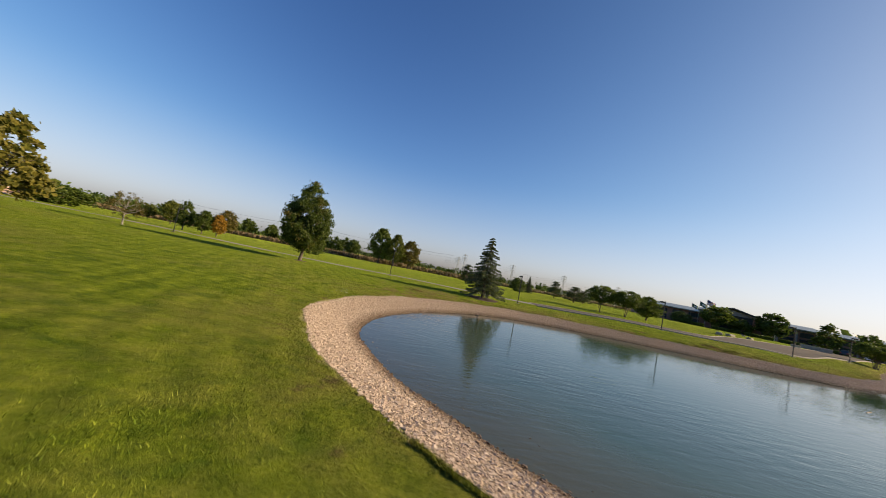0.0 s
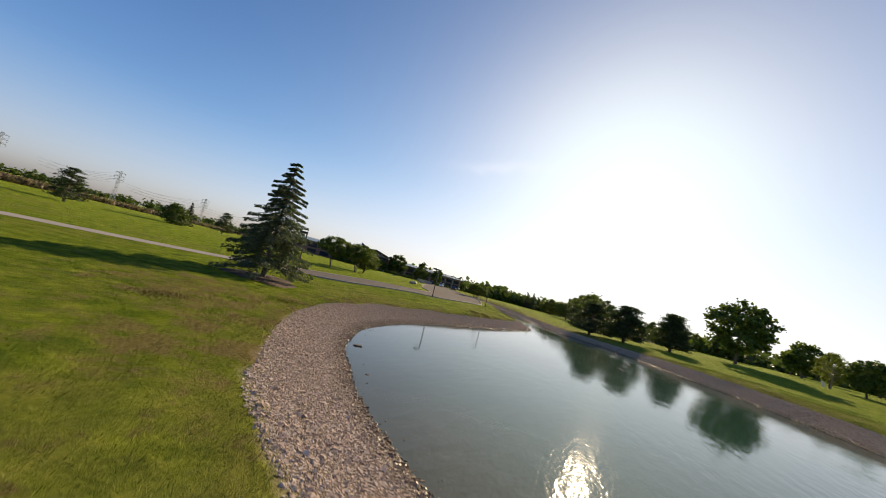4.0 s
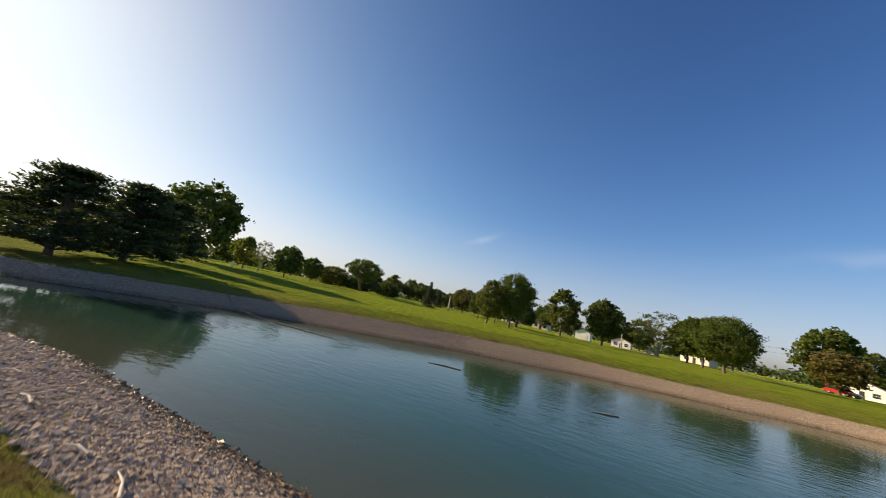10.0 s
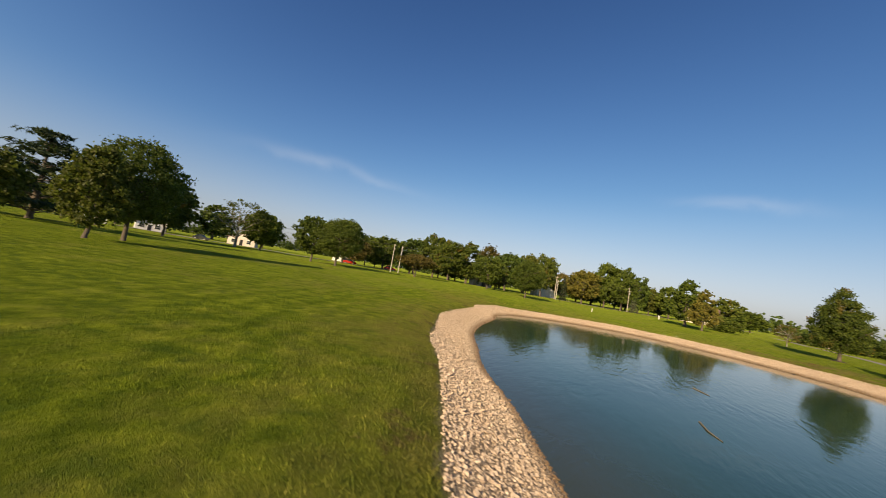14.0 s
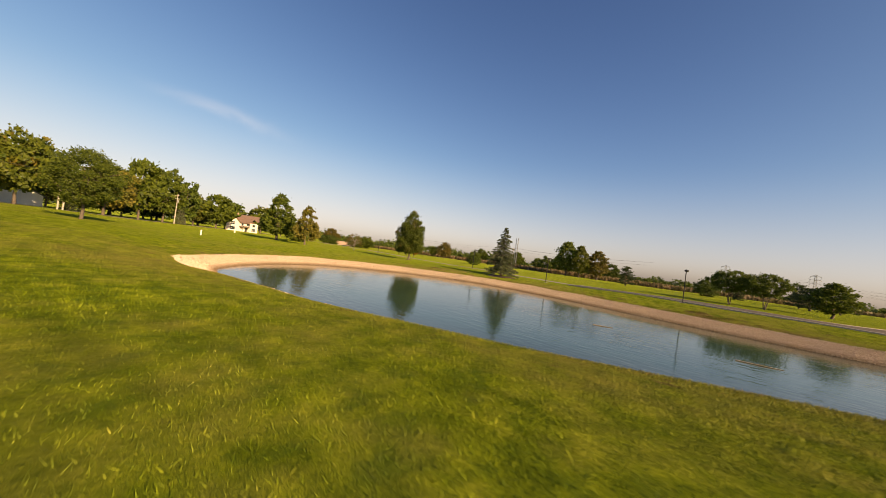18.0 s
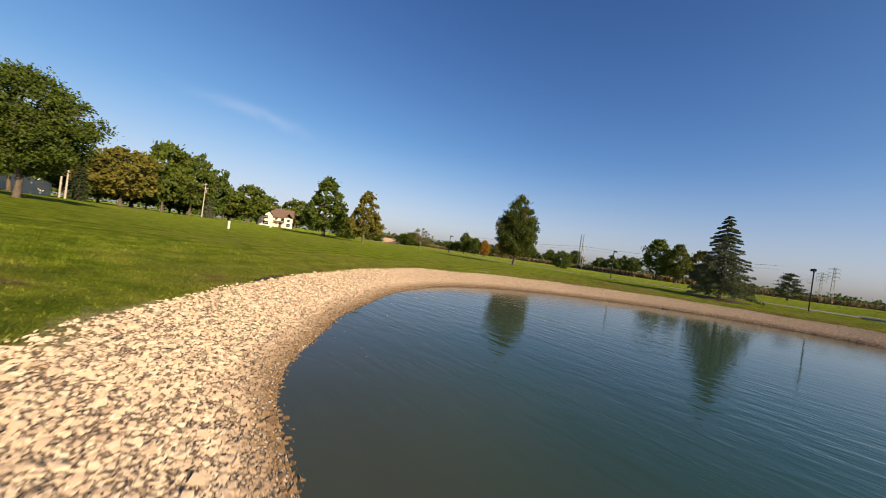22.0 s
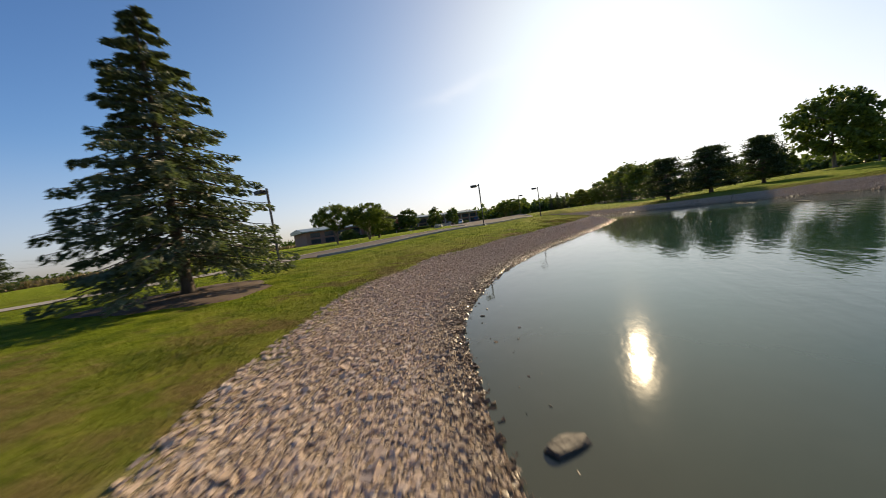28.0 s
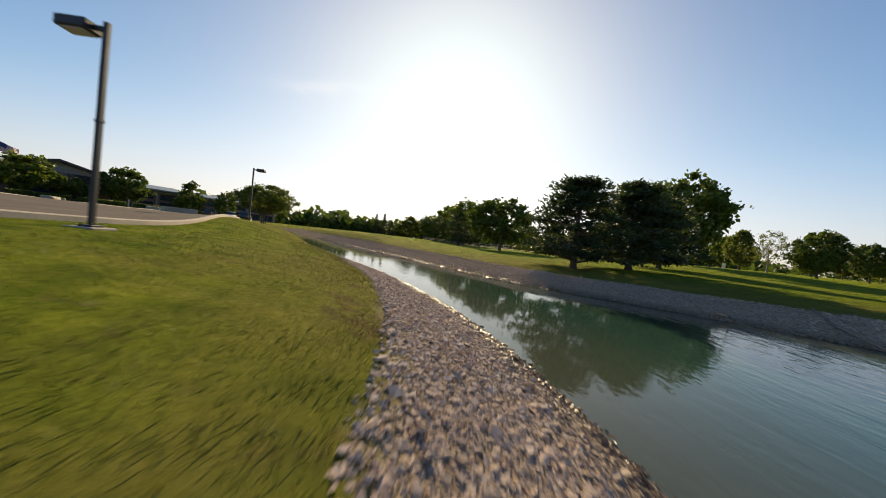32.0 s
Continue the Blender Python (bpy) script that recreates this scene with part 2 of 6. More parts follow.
def plain(name, col, rough=0.6, metal=0.0, grain=0.15, scale=6.0, bump=0.1, shine=0.5):
    """A painted, stone or metal surface with faint blotches and grain."""
    mat, n, l, b = material(name)
    big = noise_node(n, l, scale * 0.2, 3)
    fine = noise_node(n, l, scale * 4, 5)
    both = math_node(n, l, "ADD", math_node(n, l, "MULTIPLY", big.outputs[0], 0.6), math_node(n, l, "MULTIPLY", fine.outputs[0], 0.4))
    r = ramp_node(n, l, both, [(0.25, [c * (1 - grain) for c in col]), (0.75, [min(1, c * (1 + grain)) for c in col])])
    l.new(r.outputs[0], b.inputs["Base Color"])
    b.inputs["Roughness"].default_value, b.inputs["Metallic"].default_value = rough, metal
    b.inputs["Specular IOR Level"].default_value = shine
    bump_to(n, l, b, fine.outputs[0], bump, 0.02)
    return mat


def leaf_material(name, dark, light, translucent=0.34, autumn=None):
    """Leaves: colour varies leaf by leaf and tree by tree; some light comes through."""
    mat, n, l, b = material(name)
    geo = n.new("ShaderNodeNewGeometry")
    info = n.new("ShaderNodeObjectInfo")
    clump = noise_node(n, l, 0.55, 2)
    f = math_node(n, l, "ADD", math_node(n, l, "MULTIPLY", geo.outputs["Random Per Island"], 0.55), math_node(n, l, "MULTIPLY", clump.outputs[0], 0.35))
    f = math_node(n, l, "ADD", f, math_node(n, l, "MULTIPLY", math_node(n, l, "SUBTRACT", info.outputs["Random"], 0.5), 0.25))
    col = ramp_node(n, l, f, [(0.2, dark), (0.85, light)]).outputs[0]
    if autumn:
        spot = noise_node(n, l, 0.35, 2)
        col = mix_node(n, l, ramp_node(n, l, spot.outputs[0], [(0.57, (0, 0, 0)), (0.72, (1, 1, 1))]).outputs[0], col, autumn)
    l.new(col, b.inputs["Base Color"])
    b.inputs["Roughness"].default_value = 0.55
    b.inputs["Specular IOR Level"].default_value = 0.25
    b.inputs["Diffuse Roughness"].default_value = 0.8
    tr = n.new("ShaderNodeBsdfTranslucent")
    l.new(mix_node(n, l, 0.4, col, (0.16, 0.24, 0.03)), tr.inputs[0])
    mx = n.new("ShaderNodeMixShader")
    mx.inputs[0].default_value = translucent
    l.new(b.outputs[0], mx.inputs[1])
    l.new(tr.outputs[0], mx.inputs[2])
    l.new(mx.outputs[0], n["Material Output"].inputs[0])
    return mat


LEAF_GREEN = leaf_material("leaf_green", (0.046, 0.072, 0.011), (0.165, 0.205, 0.030))
LEAF_DARK = leaf_material("leaf_dark_green", (0.034, 0.060, 0.011), (0.125, 0.17, 0.028), 0.24)
LEAF_YELLOW = leaf_material("leaf_yellow_green", (0.065, 0.078, 0.013), (0.21, 0.22, 0.038), 0.4)
LEAF_BROWN = leaf_material("leaf_russet", (0.075, 0.062, 0.016), (0.22, 0.165, 0.045), 0.35)
LEAF_ORANGE = leaf_material("leaf_orange", (0.22, 0.115, 0.014), (0.52, 0.27, 0.028), 0.4)
LEAF_GOLD = leaf_material("leaf_gold", (0.075, 0.076, 0.014), (0.225, 0.19, 0.036), 0.34, (0.095, 0.125, 0.020))
LEAF_TURNING = leaf_material("leaf_turning", (0.046, 0.072, 0.012), (0.165, 0.195, 0.030), 0.34, (0.22, 0.135, 0.028))
NEEDLE_BLUE = leaf_material("needle_blue_green", (0.042, 0.058, 0.032), (0.165, 0.195, 0.105), 0.25)
NEEDLE_DARK = leaf_material("needle_dark_green", (0.018, 0.034, 0.014), (0.065, 0.090, 0.035), 0.2)


def bark_material(name, dark, light):
    mat, n, l, b = material(name)
    g = noise_node(n, l, 9.0, 6, 0.7, stretch=(1, 1, 0.18))
    l.new(ramp_node(n, l, g.outputs[0], [(0.3, dark), (0.72, light)]).outputs[0], b.inputs["Base Color"])
    b.inputs["Roughness"].default_value = 0.9
    bump_to(n, l, b, g.outputs[0], 0.8, 0.03)
    return mat


BARK = bark_material("bark_grey_brown", (0.045, 0.034, 0.026), (0.17, 0.135, 0.105))
BARK_PALE = bark_material("bark_pale_grey", (0.13, 0.115, 0.095), (0.34, 0.31, 0.27))


def lawn_colour(n, l):
    """Colour of the mown lawn with stripes, clover, worn and dry patches; also the fields that its relief and the bank take up."""
    shore = n.new("ShaderNodeAttribute")
    shore.attribute_name = "shore"
    d = shore.outputs["Fac"]
    wob = noise_node(n, l, 0.9, 4)
    d2 = math_node(n, l, "ADD", d, math_node(n, l, "MULTIPLY", math_node(n, l, "SUBTRACT", wob.outputs[0], 0.5), 0.9))
    big = noise_node(n, l, 0.09, 4)
    mid = noise_node(n, l, 0.8, 5, 0.65)
    fine = noise_node(n, l, 14.0, 6, 0.75)
    tone = math_node(n, l, "ADD", math_node(n, l, "MULTIPLY", mid.outputs[0], 0.52), math_node(n, l, "MULTIPLY", fine.outputs[0], 0.48))
    green = ramp_node(n, l, tone, [(0.36, (0.078, 0.118, 0.011)), (0.5, (0.160, 0.208, 0.018)), (0.64, (0.272, 0.312, 0.034))]).outputs[0]
    # stripes left by the mower
    tc = n.new("ShaderNodeTexCoord")
    mp = n.new("ShaderNodeMapping")
    mp.inputs["Rotation"].default_value = (0, 0, radians(-24))
    wave = n.new("ShaderNodeTexWave")
    wave.inputs["Scale"].default_value = 0.28
    wave.inputs["Distortion"].default_value = 1.2
    wave.inputs["Detail"].default_value = 2
    wave.inputs["Detail Scale"].default_value = 0.6
    l.new(tc.outputs["Object"], mp.inputs[0])
    l.new(mp.outputs[0], wave.inputs["Vector"])
    stripe = ramp_node(n, l, wave.outputs[0], [(0.3, (0.80, 0.84, 0.80)), (0.7, (1.14, 1.10, 1.05))]).outputs[0]
    green = mix_node(n, l, 0.55, green, stripe, "MULTIPLY")
    streak = noise_node(n, l, 1.3, 5, 0.6, stretch=(0.3, 1.5, 1.0))
    green = mix_node(n, l, 0.6, green, ramp_node(n, l, streak.outputs[0], [(0.34, (0.60, 0.66, 0.58)), (0.62, (1.2, 1.14, 1.1))]).outputs[0], "MULTIPLY")
    # rows that the mower leaves along the bank
    bent = math_node(n, l, "ADD", math_node(n, l, "MULTIPLY", d, 4.6), math_node(n, l, "MULTIPLY", wob.outputs[0], 3.2))
    rows = math_node(n, l, "ADD", math_node(n, l, "MULTIPLY", math_node(n, l, "SINE", bent), 0.5), 0.5)
    along = n.new("ShaderNodeMapRange")
    along.inputs[1].default_value, along.inputs[2].default_value = 10.0, 24.0
    along.inputs[3].default_value, along.inputs[4].default_value = 0.6, 0.0
    l.new(d, along.inputs[0])
    green = mix_node(n, l, along.outputs[0], green, ramp_node(n, l, rows, [(0.15, (0.70, 0.75, 0.70)), (0.6, (1.1, 1.08, 1.05))]).outputs[0], "MULTIPLY")
    clump = noise_node(n, l, 2.4, 4, 0.6)
    green = mix_node(n, l, 0.7, green, ramp_node(n, l, clump.outputs[0], [(0.38, (0.66, 0.78, 0.7)), (0.6, (1.30, 1.34, 1.2))]).outputs[0], "MULTIPLY")
    # soft dark cushions of clover
    clover = noise_node(n, l, 1.15, 3, 0.55, distortion=0.5)
    green = mix_node(n, l, ramp_node(n, l, clover.outputs[0], [(0.55, (0, 0, 0)), (0.68, (0.72, 0.72, 0.72))]).outputs[0], green, (0.058, 0.112, 0.012))
    # dry patches, more of them along the bank
    dryness = math_node(n, l, "ADD", math_node(n, l, "MULTIPLY", big.outputs[0], 0.7), math_node(n, l, "MULTIPLY", mid.outputs[0], 0.55))
    near = n.new("ShaderNodeMapRange")
    near.inputs[1].default_value, near.inputs[2].default_value = 2.5, 9.0
    near.inputs[3].default_value, near.inputs[4].default_value = 0.19, 0.0
    l.new(d2, near.inputs[0])
    place = n.new("ShaderNodeSeparateXYZ")
    l.new(tc.outputs["Object"], place.inputs[0])
    worn_side = n.new("ShaderNodeMapRange")
    worn_side.inputs[1].default_value, worn_side.inputs[2].default_value = 34.0, 50.0
    worn_side.inputs[3].default_value, worn_side.inputs[4].default_value = 0.0, 0.7
    l.new(place.outputs[0], worn_side.inputs[0])
    dryness = math_node(n, l, "ADD", dryness, math_node(n, l, "MULTIPLY", near.outputs[0], worn_side.outputs[0]))
    dryf = ramp_node(n, l, math_node(n, l, "ADD", dryness, near.outputs[0]), [(0.61, (0, 0, 0)), (0.88, (0.75, 0.75, 0.75))]).outputs[0]
    dry = ramp_node(n, l, fine.outputs[0], [(0.3, (0.120, 0.112, 0.022)), (0.7, (0.28, 0.25, 0.075))]).outputs[0]
    grass = mix_node(n, l, dryf, green, dry)
    # worn spots of bare earth along the bank, most of them on the north
    worn = noise_node(n, l, 0.75, 6, 0.7)
    nearer = n.new("ShaderNodeMapRange")
    nearer.inputs[1].default_value, nearer.inputs[2].default_value = 3.4, 8.0
    nearer.inputs[3].default_value, nearer.inputs[4].default_value = 0.045, -0.14
    l.new(d2, nearer.inputs[0])
    northern = n.new("ShaderNodeMapRange")
    northern.inputs[1].default_value, northern.inputs[2].default_value = 26.0, 38.0
    northern.inputs[3].default_value, northern.inputs[4].default_value = -0.05, 0.01
    l.new(place.outputs[1], northern.inputs[0])
    spot = ramp_node(n, l, math_node(n, l, "ADD", math_node(n, l, "ADD", worn.outputs[0], nearer.outputs[0]), northern.outputs[0]), [(0.555, (0, 0, 0)), (0.64, (0.85, 0.85, 0.85))]).outputs[0]
    grass = mix_node(n, l, spot, grass, ramp_node(n, l, fine.outputs[0], [(0.3, (0.055, 0.038, 0.018)), (0.7, (0.19, 0.135, 0.068))]).outputs[0])
    # trodden earth between the spruce and the stones, and muddy hollows further along
    trodden = None
    for spot_x, spot_y, core, reach, depth_of in ((1.0, 38.8, 2.0, 12.0, 0.065), (-2.6, 33.6, 1.2, 6.5, 0.055), (25.2, 41.4, 0.3, 2.2, 0.10), (36.3, 39.9, 0.6, 3.2, 0.08)):
        away = n.new("ShaderNodeVectorMath")
        away.operation = "DISTANCE"
        away.inputs[1].default_value = (spot_x, spot_y, 0.9)
        l.new(tc.outputs["Object"], away.inputs[0])
        trod = n.new("ShaderNodeMapRange")
        trod.inputs[1].default_value, trod.inputs[2].default_value = core, reach
        trod.inputs[3].default_value, trod.inputs[4].default_value = depth_of, -0.2
        l.new(away.outputs["Value"], trod.inputs[0])
        trodden = trod.outputs[0] if trodden is None else math_node(n, l, "MAXIMUM", trodden, trod.outputs[0])
    bare = ramp_node(n, l, math_node(n, l, "ADD", math_node(n, l, "ADD", math_node(n, l, "MULTIPLY", worn.outputs[0], 0.5), math_node(n, l, "MULTIPLY", mid.outputs[0], 0.5)), trodden), [(0.49, (0, 0, 0)), (0.57, (0.8, 0.8, 0.8))]).outputs[0]
    grass = mix_node(n, l, bare, grass, ramp_node(n, l, fine.outputs[0], [(0.3, (0.10, 0.07, 0.03)), (0.7, (0.26, 0.19, 0.085))]).outputs[0])
    ruts = math_node(n, l, "ADD", math_node(n, l, "MULTIPLY", rows, along.outputs[0]), streak.outputs[0])
    return grass, d2, fine, mid, clump, ruts


def grass_blade_material():
    mat, n, l, b = material("grass_blade")
    geo = n.new("ShaderNodeNewGeometry")
    grass = lawn_colour(n, l)[0]
    col = mix_node(n, l, 1.0, grass, ramp_node(n, l, geo.outputs["Random Per Island"], [(0.0, (0.62, 0.72, 0.6)), (0.5, (1.0, 1.0, 1.0)), (0.92, (1.25, 1.2, 1.2)), (1.0, (1.9, 1.6, 2.2))]).outputs[0], "MULTIPLY")
    l.new(col, b.inputs["Base Color"])
    b.inputs["Roughness"].default_value = 0.6
    b.inputs["Specular IOR Level"].default_value = 0.1
    tr = n.new("ShaderNodeBsdfTranslucent")
    l.new(col, tr.inputs[0])
    mx = n.new("ShaderNodeMixShader")
    mx.inputs[0].default_value = 0.2
    l.new(b.outputs[0], mx.inputs[1])
    l.new(tr.outputs[0], mx.inputs[2])
    l.new(mx.outputs[0], n["Material Output"].inputs[0])
    return mat


GRASS_BLADE = grass_blade_material()


def ground_material():
    """The lawn; crushed stone and mud towards the water."""
    mat, n, l, b = material("lawn")
    grass, d2, fine, mid, clump, ruts = lawn_colour(n, l)
    blade = noise_node(n, l, 60.0, 3, 0.7)
    tc = n.new("ShaderNodeTexCoord")
    # stone dust and mud of the bank
    pebble = n.new("ShaderNodeTexVoronoi")
    pebble.inputs["Scale"].default_value = 24.0
    l.new(tc.outputs["Object"], pebble.inputs["Vector"])
    edge = n.new("ShaderNodeTexVoronoi")
    edge.feature = "DISTANCE_TO_EDGE"
    edge.inputs["Scale"].default_value = 17.0
    pebble.inputs["Scale"].default_value = 17.0
    l.new(tc.outputs["Object"], edge.inputs["Vector"])
    cell = n.new("ShaderNodeSeparateColor")
    l.new(pebble.outputs["Color"], cell.inputs[0])
    tone2 = ramp_node(n, l, cell.outputs[0], [(0.0, (0.34, 0.26, 0.195)), (0.4, (0.50, 0.395, 0.30)), (0.8, (0.57, 0.455, 0.35)), (1.0, (0.65, 0.545, 0.43))]).outputs[0]
    soil = mix_node(n, l, ramp_node(n, l, edge.outputs["Distance"], [(0.0, (1, 1, 1)), (0.07, (0, 0, 0))]).outputs[0], tone2, (0.24, 0.185, 0.13))
    bank = n.new("ShaderNodeMapRange")
    bank.inputs[1].default_value, bank.inputs[2].default_value = 2.55, 3.0
    l.new(d2, bank.inputs[0])
    under = n.new("ShaderNodeMapRange")
    under.inputs[1].default_value, under.inputs[2].default_value = -0.6, 0.15
    l.new(d2, under.inputs[0])
    soil = mix_node(n, l, under.outputs[0], (0.07, 0.06, 0.035), soil)
    l.new(mix_node(n, l, bank.outputs[0], soil, grass), b.inputs["Base Color"])
    b.inputs["Roughness"].default_value = 1.0
    l.new(math_node(n, l, "SUBTRACT", 0.6, math_node(n, l, "MULTIPLY", bank.outputs[0], 0.5)), b.inputs["Diffuse Roughness"])
    b.inputs["Sheen Roughness"].default_value = 0.45
    l.new(math_node(n, l, "MULTIPLY", bank.outputs[0], 0.34), b.inputs["Sheen Weight"])
    l.new(mix_node(n, l, 0.5, grass, (0.62, 0.72, 0.10)), b.inputs["Sheen Tint"])
    b.inputs["Specular IOR Level"].default_value = 0.02
    h = math_node(n, l, "ADD", math_node(n, l, "MULTIPLY", fine.outputs[0], 0.6), math_node(n, l, "ADD", math_node(n, l, "MULTIPLY", blade.outputs[0], 0.4), math_node(n, l, "ADD", math_node(n, l, "MULTIPLY", mid.outputs[0], 1.2), math_node(n, l, "ADD", math_node(n, l, "MULTIPLY", clump.outputs[0], 0.6), math_node(n, l, "MULTIPLY", ruts, 0.35)))))
    stony = math_node(n, l, "MULTIPLY", math_node(n, l, "MINIMUM", edge.outputs["Distance"], 0.25), 1.5)
    inv = math_node(n, l, "SUBTRACT", 1.0, bank.outputs[0])
    h = math_node(n, l, "ADD", math_node(n, l, "MULTIPLY", h, bank.outputs[0]), math_node(n, l, "MULTIPLY", stony, inv))
    bump_to(n, l, b, h, 1.0, 0.3)
    return mat


LAWN = ground_material()


def stone_material():
    """Crushed limestone: each stone its own tone, wet and dark at the water's edge."""
    mat, n, l, b = material("crushed_limestone")
    geo = n.new("ShaderNodeNewGeometry")
    info = n.new("ShaderNodeObjectInfo")
    pick = math_node(n, l, "FRACT", math_node(n, l, "ADD", geo.outputs["Random Per Island"], info.outputs["Random"]))
    tone = ramp_node(n, l, pick, [(0.0, (0.37, 0.28, 0.21)), (0.12, (0.52, 0.41, 0.315)), (0.45, (0.61, 0.485, 0.375)), (0.7, (0.66, 0.535, 0.42)), (0.88, (0.58, 0.44, 0.33)), (1.0, (0.75, 0.645, 0.525))]).outputs[0]
    g = noise_node(n, l, 18.0, 5, 0.65)
    tone = mix_node(n, l, 0.5, tone, ramp_node(n, l, g.outputs[0], [(0.3, (0.62, 0.60, 0.58)), (0.7, (1.15, 1.12, 1.08))]).outputs[0], "MULTIPLY")
    sep = n.new("ShaderNodeSeparateXYZ")
    l.new(geo.outputs["Position"], sep.inputs[0])
    wet = n.new("ShaderNodeMapRange")
    wet.inputs[1].default_value, wet.inputs[2].default_value = 0.04, 0.25
    l.new(sep.outputs[2], wet.inputs[0])
    l.new(mix_node(n, l, wet.outputs[0], mix_node(n, l, 1.0, tone, (0.34, 0.28, 0.2), "MULTIPLY"), tone), b.inputs["Base Color"])
    b.inputs["Specular IOR Level"].default_value = 0.15
    b.inputs["Diffuse Roughness"].default_value = 0.6
    rr = n.new("ShaderNodeMapRange")
    rr.inputs[3].default_value, rr.inputs[4].default_value = 0.3, 0.95
    l.new(wet.outputs[0], rr.inputs[0])
    l.new(rr.outputs[0], b.inputs["Roughness"])
    bump_to(n, l, b, g.outputs[0], 0.4, 0.02)
    return mat


STONE = stone_material()


def water_material():
    """Still, cloudy pond water: green-blue where deep, browner over the shallows, with small ripples."""
    mat, n, l, b = material("pond_water")
    shore = n.new("ShaderNodeAttribute")
    shore.attribute_name = "shore"
    murk = noise_node(n, l, 0.12, 3)
    deep = ramp_node(n, l, murk.outputs[0], [(0.3, (0.018, 0.048, 0.034)), (0.7, (0.028, 0.066, 0.045))]).outputs[0]
    f = n.new("ShaderNodeMapRange")
    f.inputs[1].default_value, f.inputs[2].default_value = -3.6, 0.2
    l.new(math_node(n, l, "ADD", shore.outputs["Fac"], math_node(n, l, "MULTIPLY", murk.outputs[0], 1.5)), f.inputs[0])
    across = n.new("ShaderNodeSeparateXYZ")
    l.new(n.new("ShaderNodeTexCoord").outputs["Object"], across.inputs[0])
    stirred = n.new("ShaderNodeMapRange")
    stirred.inputs[1].default_value, stirred.inputs[2].default_value = 2.0, 13.0
    stirred.inputs[3].default_value, stirred.inputs[4].default_value = 0.6, 0.0
    l.new(across.outputs[0], stirred.inputs[0])
    silt = noise_node(n, l, 0.35, 4, 0.6)
    deep = mix_node(n, l, math_node(n, l, "MULTIPLY", stirred.outputs[0], silt.outputs[0]), deep, (0.135, 0.125, 0.088))
    l.new(mix_node(n, l, math_node(n, l, "MULTIPLY", f.outputs[0], 0.6), deep, (0.060, 0.054, 0.038)), b.inputs["Base Color"])
    b.inputs["Roughness"].default_value = 0.05
    b.inputs["IOR"].default_value = 1.333
    b.inputs["Specular IOR Level"].default_value = 0.5
    r1 = noise_node(n, l, 1.6, 2, 0.5, stretch=(0.55, 1.6, 1.0), distortion=0.4)
    r2 = noise_node(n, l, 6.0, 2, 0.5, stretch=(0.8, 1.25, 1.0))
    calm = noise_node(n, l, 0.07, 2)
    ruffle = ramp_node(n, l, calm.outputs[0], [(0.38, (0.25, 0.25, 0.25)), (0.66, (1, 1, 1))]).outputs[0]
    lee = n.new("ShaderNodeMapRange")
    lee.inputs[1].default_value, lee.inputs[2].default_value = 27.0, 33.0
    lee.inputs[3].default_value, lee.inputs[4].default_value = 1.0, 0.45
    l.new(across.outputs[1], lee.inputs[0])
    ruffle = math_node(n, l, "MULTIPLY", ruffle, lee.outputs[0])
    h = math_node(n, l, "MULTIPLY", math_node(n, l, "ADD", r1.outputs[0], math_node(n, l, "MULTIPLY", r2.outputs[0], 0.25)), ruffle)
    bump_to(n, l, b, h, 0.27, 0.10)
    return mat


WATER = water_material()
BLACK_METAL = plain("black_painted_metal", (0.018, 0.018, 0.02), 0.45, 0.0, 0.3)
LENS = plain("lamp_lens", (0.35, 0.35, 0.33), 0.3)
CONCRETE = plain("concrete", (0.34, 0.31, 0.275), 0.9, 0.0, 0.2, 4.0, 0.3, 0.1)
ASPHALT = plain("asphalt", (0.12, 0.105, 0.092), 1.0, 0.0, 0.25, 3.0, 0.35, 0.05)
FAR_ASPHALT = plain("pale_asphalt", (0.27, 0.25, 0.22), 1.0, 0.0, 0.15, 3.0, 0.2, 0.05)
POLE_WOOD = bark_material("pole_wood", (0.34, 0.30, 0.25), (0.58, 0.52, 0.45))
WIRE = plain("wire", (0.05, 0.05, 0.05), 0.5)
WHITE_PAINT = plain("white_paint", (0.78, 0.77, 0.74), 0.6, 0.0, 0.06)
SIDING = plain("cream_siding", (0.74, 0.62, 0.54), 0.7, 0.0, 0.08)
ROOF_BROWN = plain("brown_shingle", (0.15, 0.095, 0.075), 0.85, 0.0, 0.3, 5.0, 0.4)
ROOF_GREY = plain("grey_shingle", (0.17, 0.165, 0.16), 0.85, 0.0, 0.25, 5.0, 0.4)
ROOF_METAL = plain("grey_green_metal_roof", (0.20, 0.23, 0.225), 0.4, 0.3, 0.12)
BRICK_WALL = plain("red_brown_brick", (0.24, 0.13, 0.10), 0.85, 0.0, 0.22, 8.0, 0.4)
BRICK_PINK = plain("pink_brick", (0.46, 0.30, 0.24), 0.85, 0.0, 0.18, 8.0, 0.4)
GLASS_DARK = plain("dark_glass", (0.03, 0.04, 0.05), 0.08, 0.0, 0.2)
STUCCO = plain("grey_panel", (0.30, 0.29, 0.28), 0.8, 0.0, 0.12)
DEADWOOD = bark_material("dead_wood", (0.10, 0.075, 0.05), (0.32, 0.26, 0.19))
BLEACHED = bark_material("bleached_wood", (0.42, 0.37, 0.31), (0.74, 0.69, 0.61))
MULCH = plain("mulch", (0.075, 0.048, 0.032), 0.95, 0.0, 0.4, 12.0, 0.9)
CORN = leaf_material("dry_corn", (0.13, 0.085, 0.045), (0.36, 0.25, 0.14), 0.25)

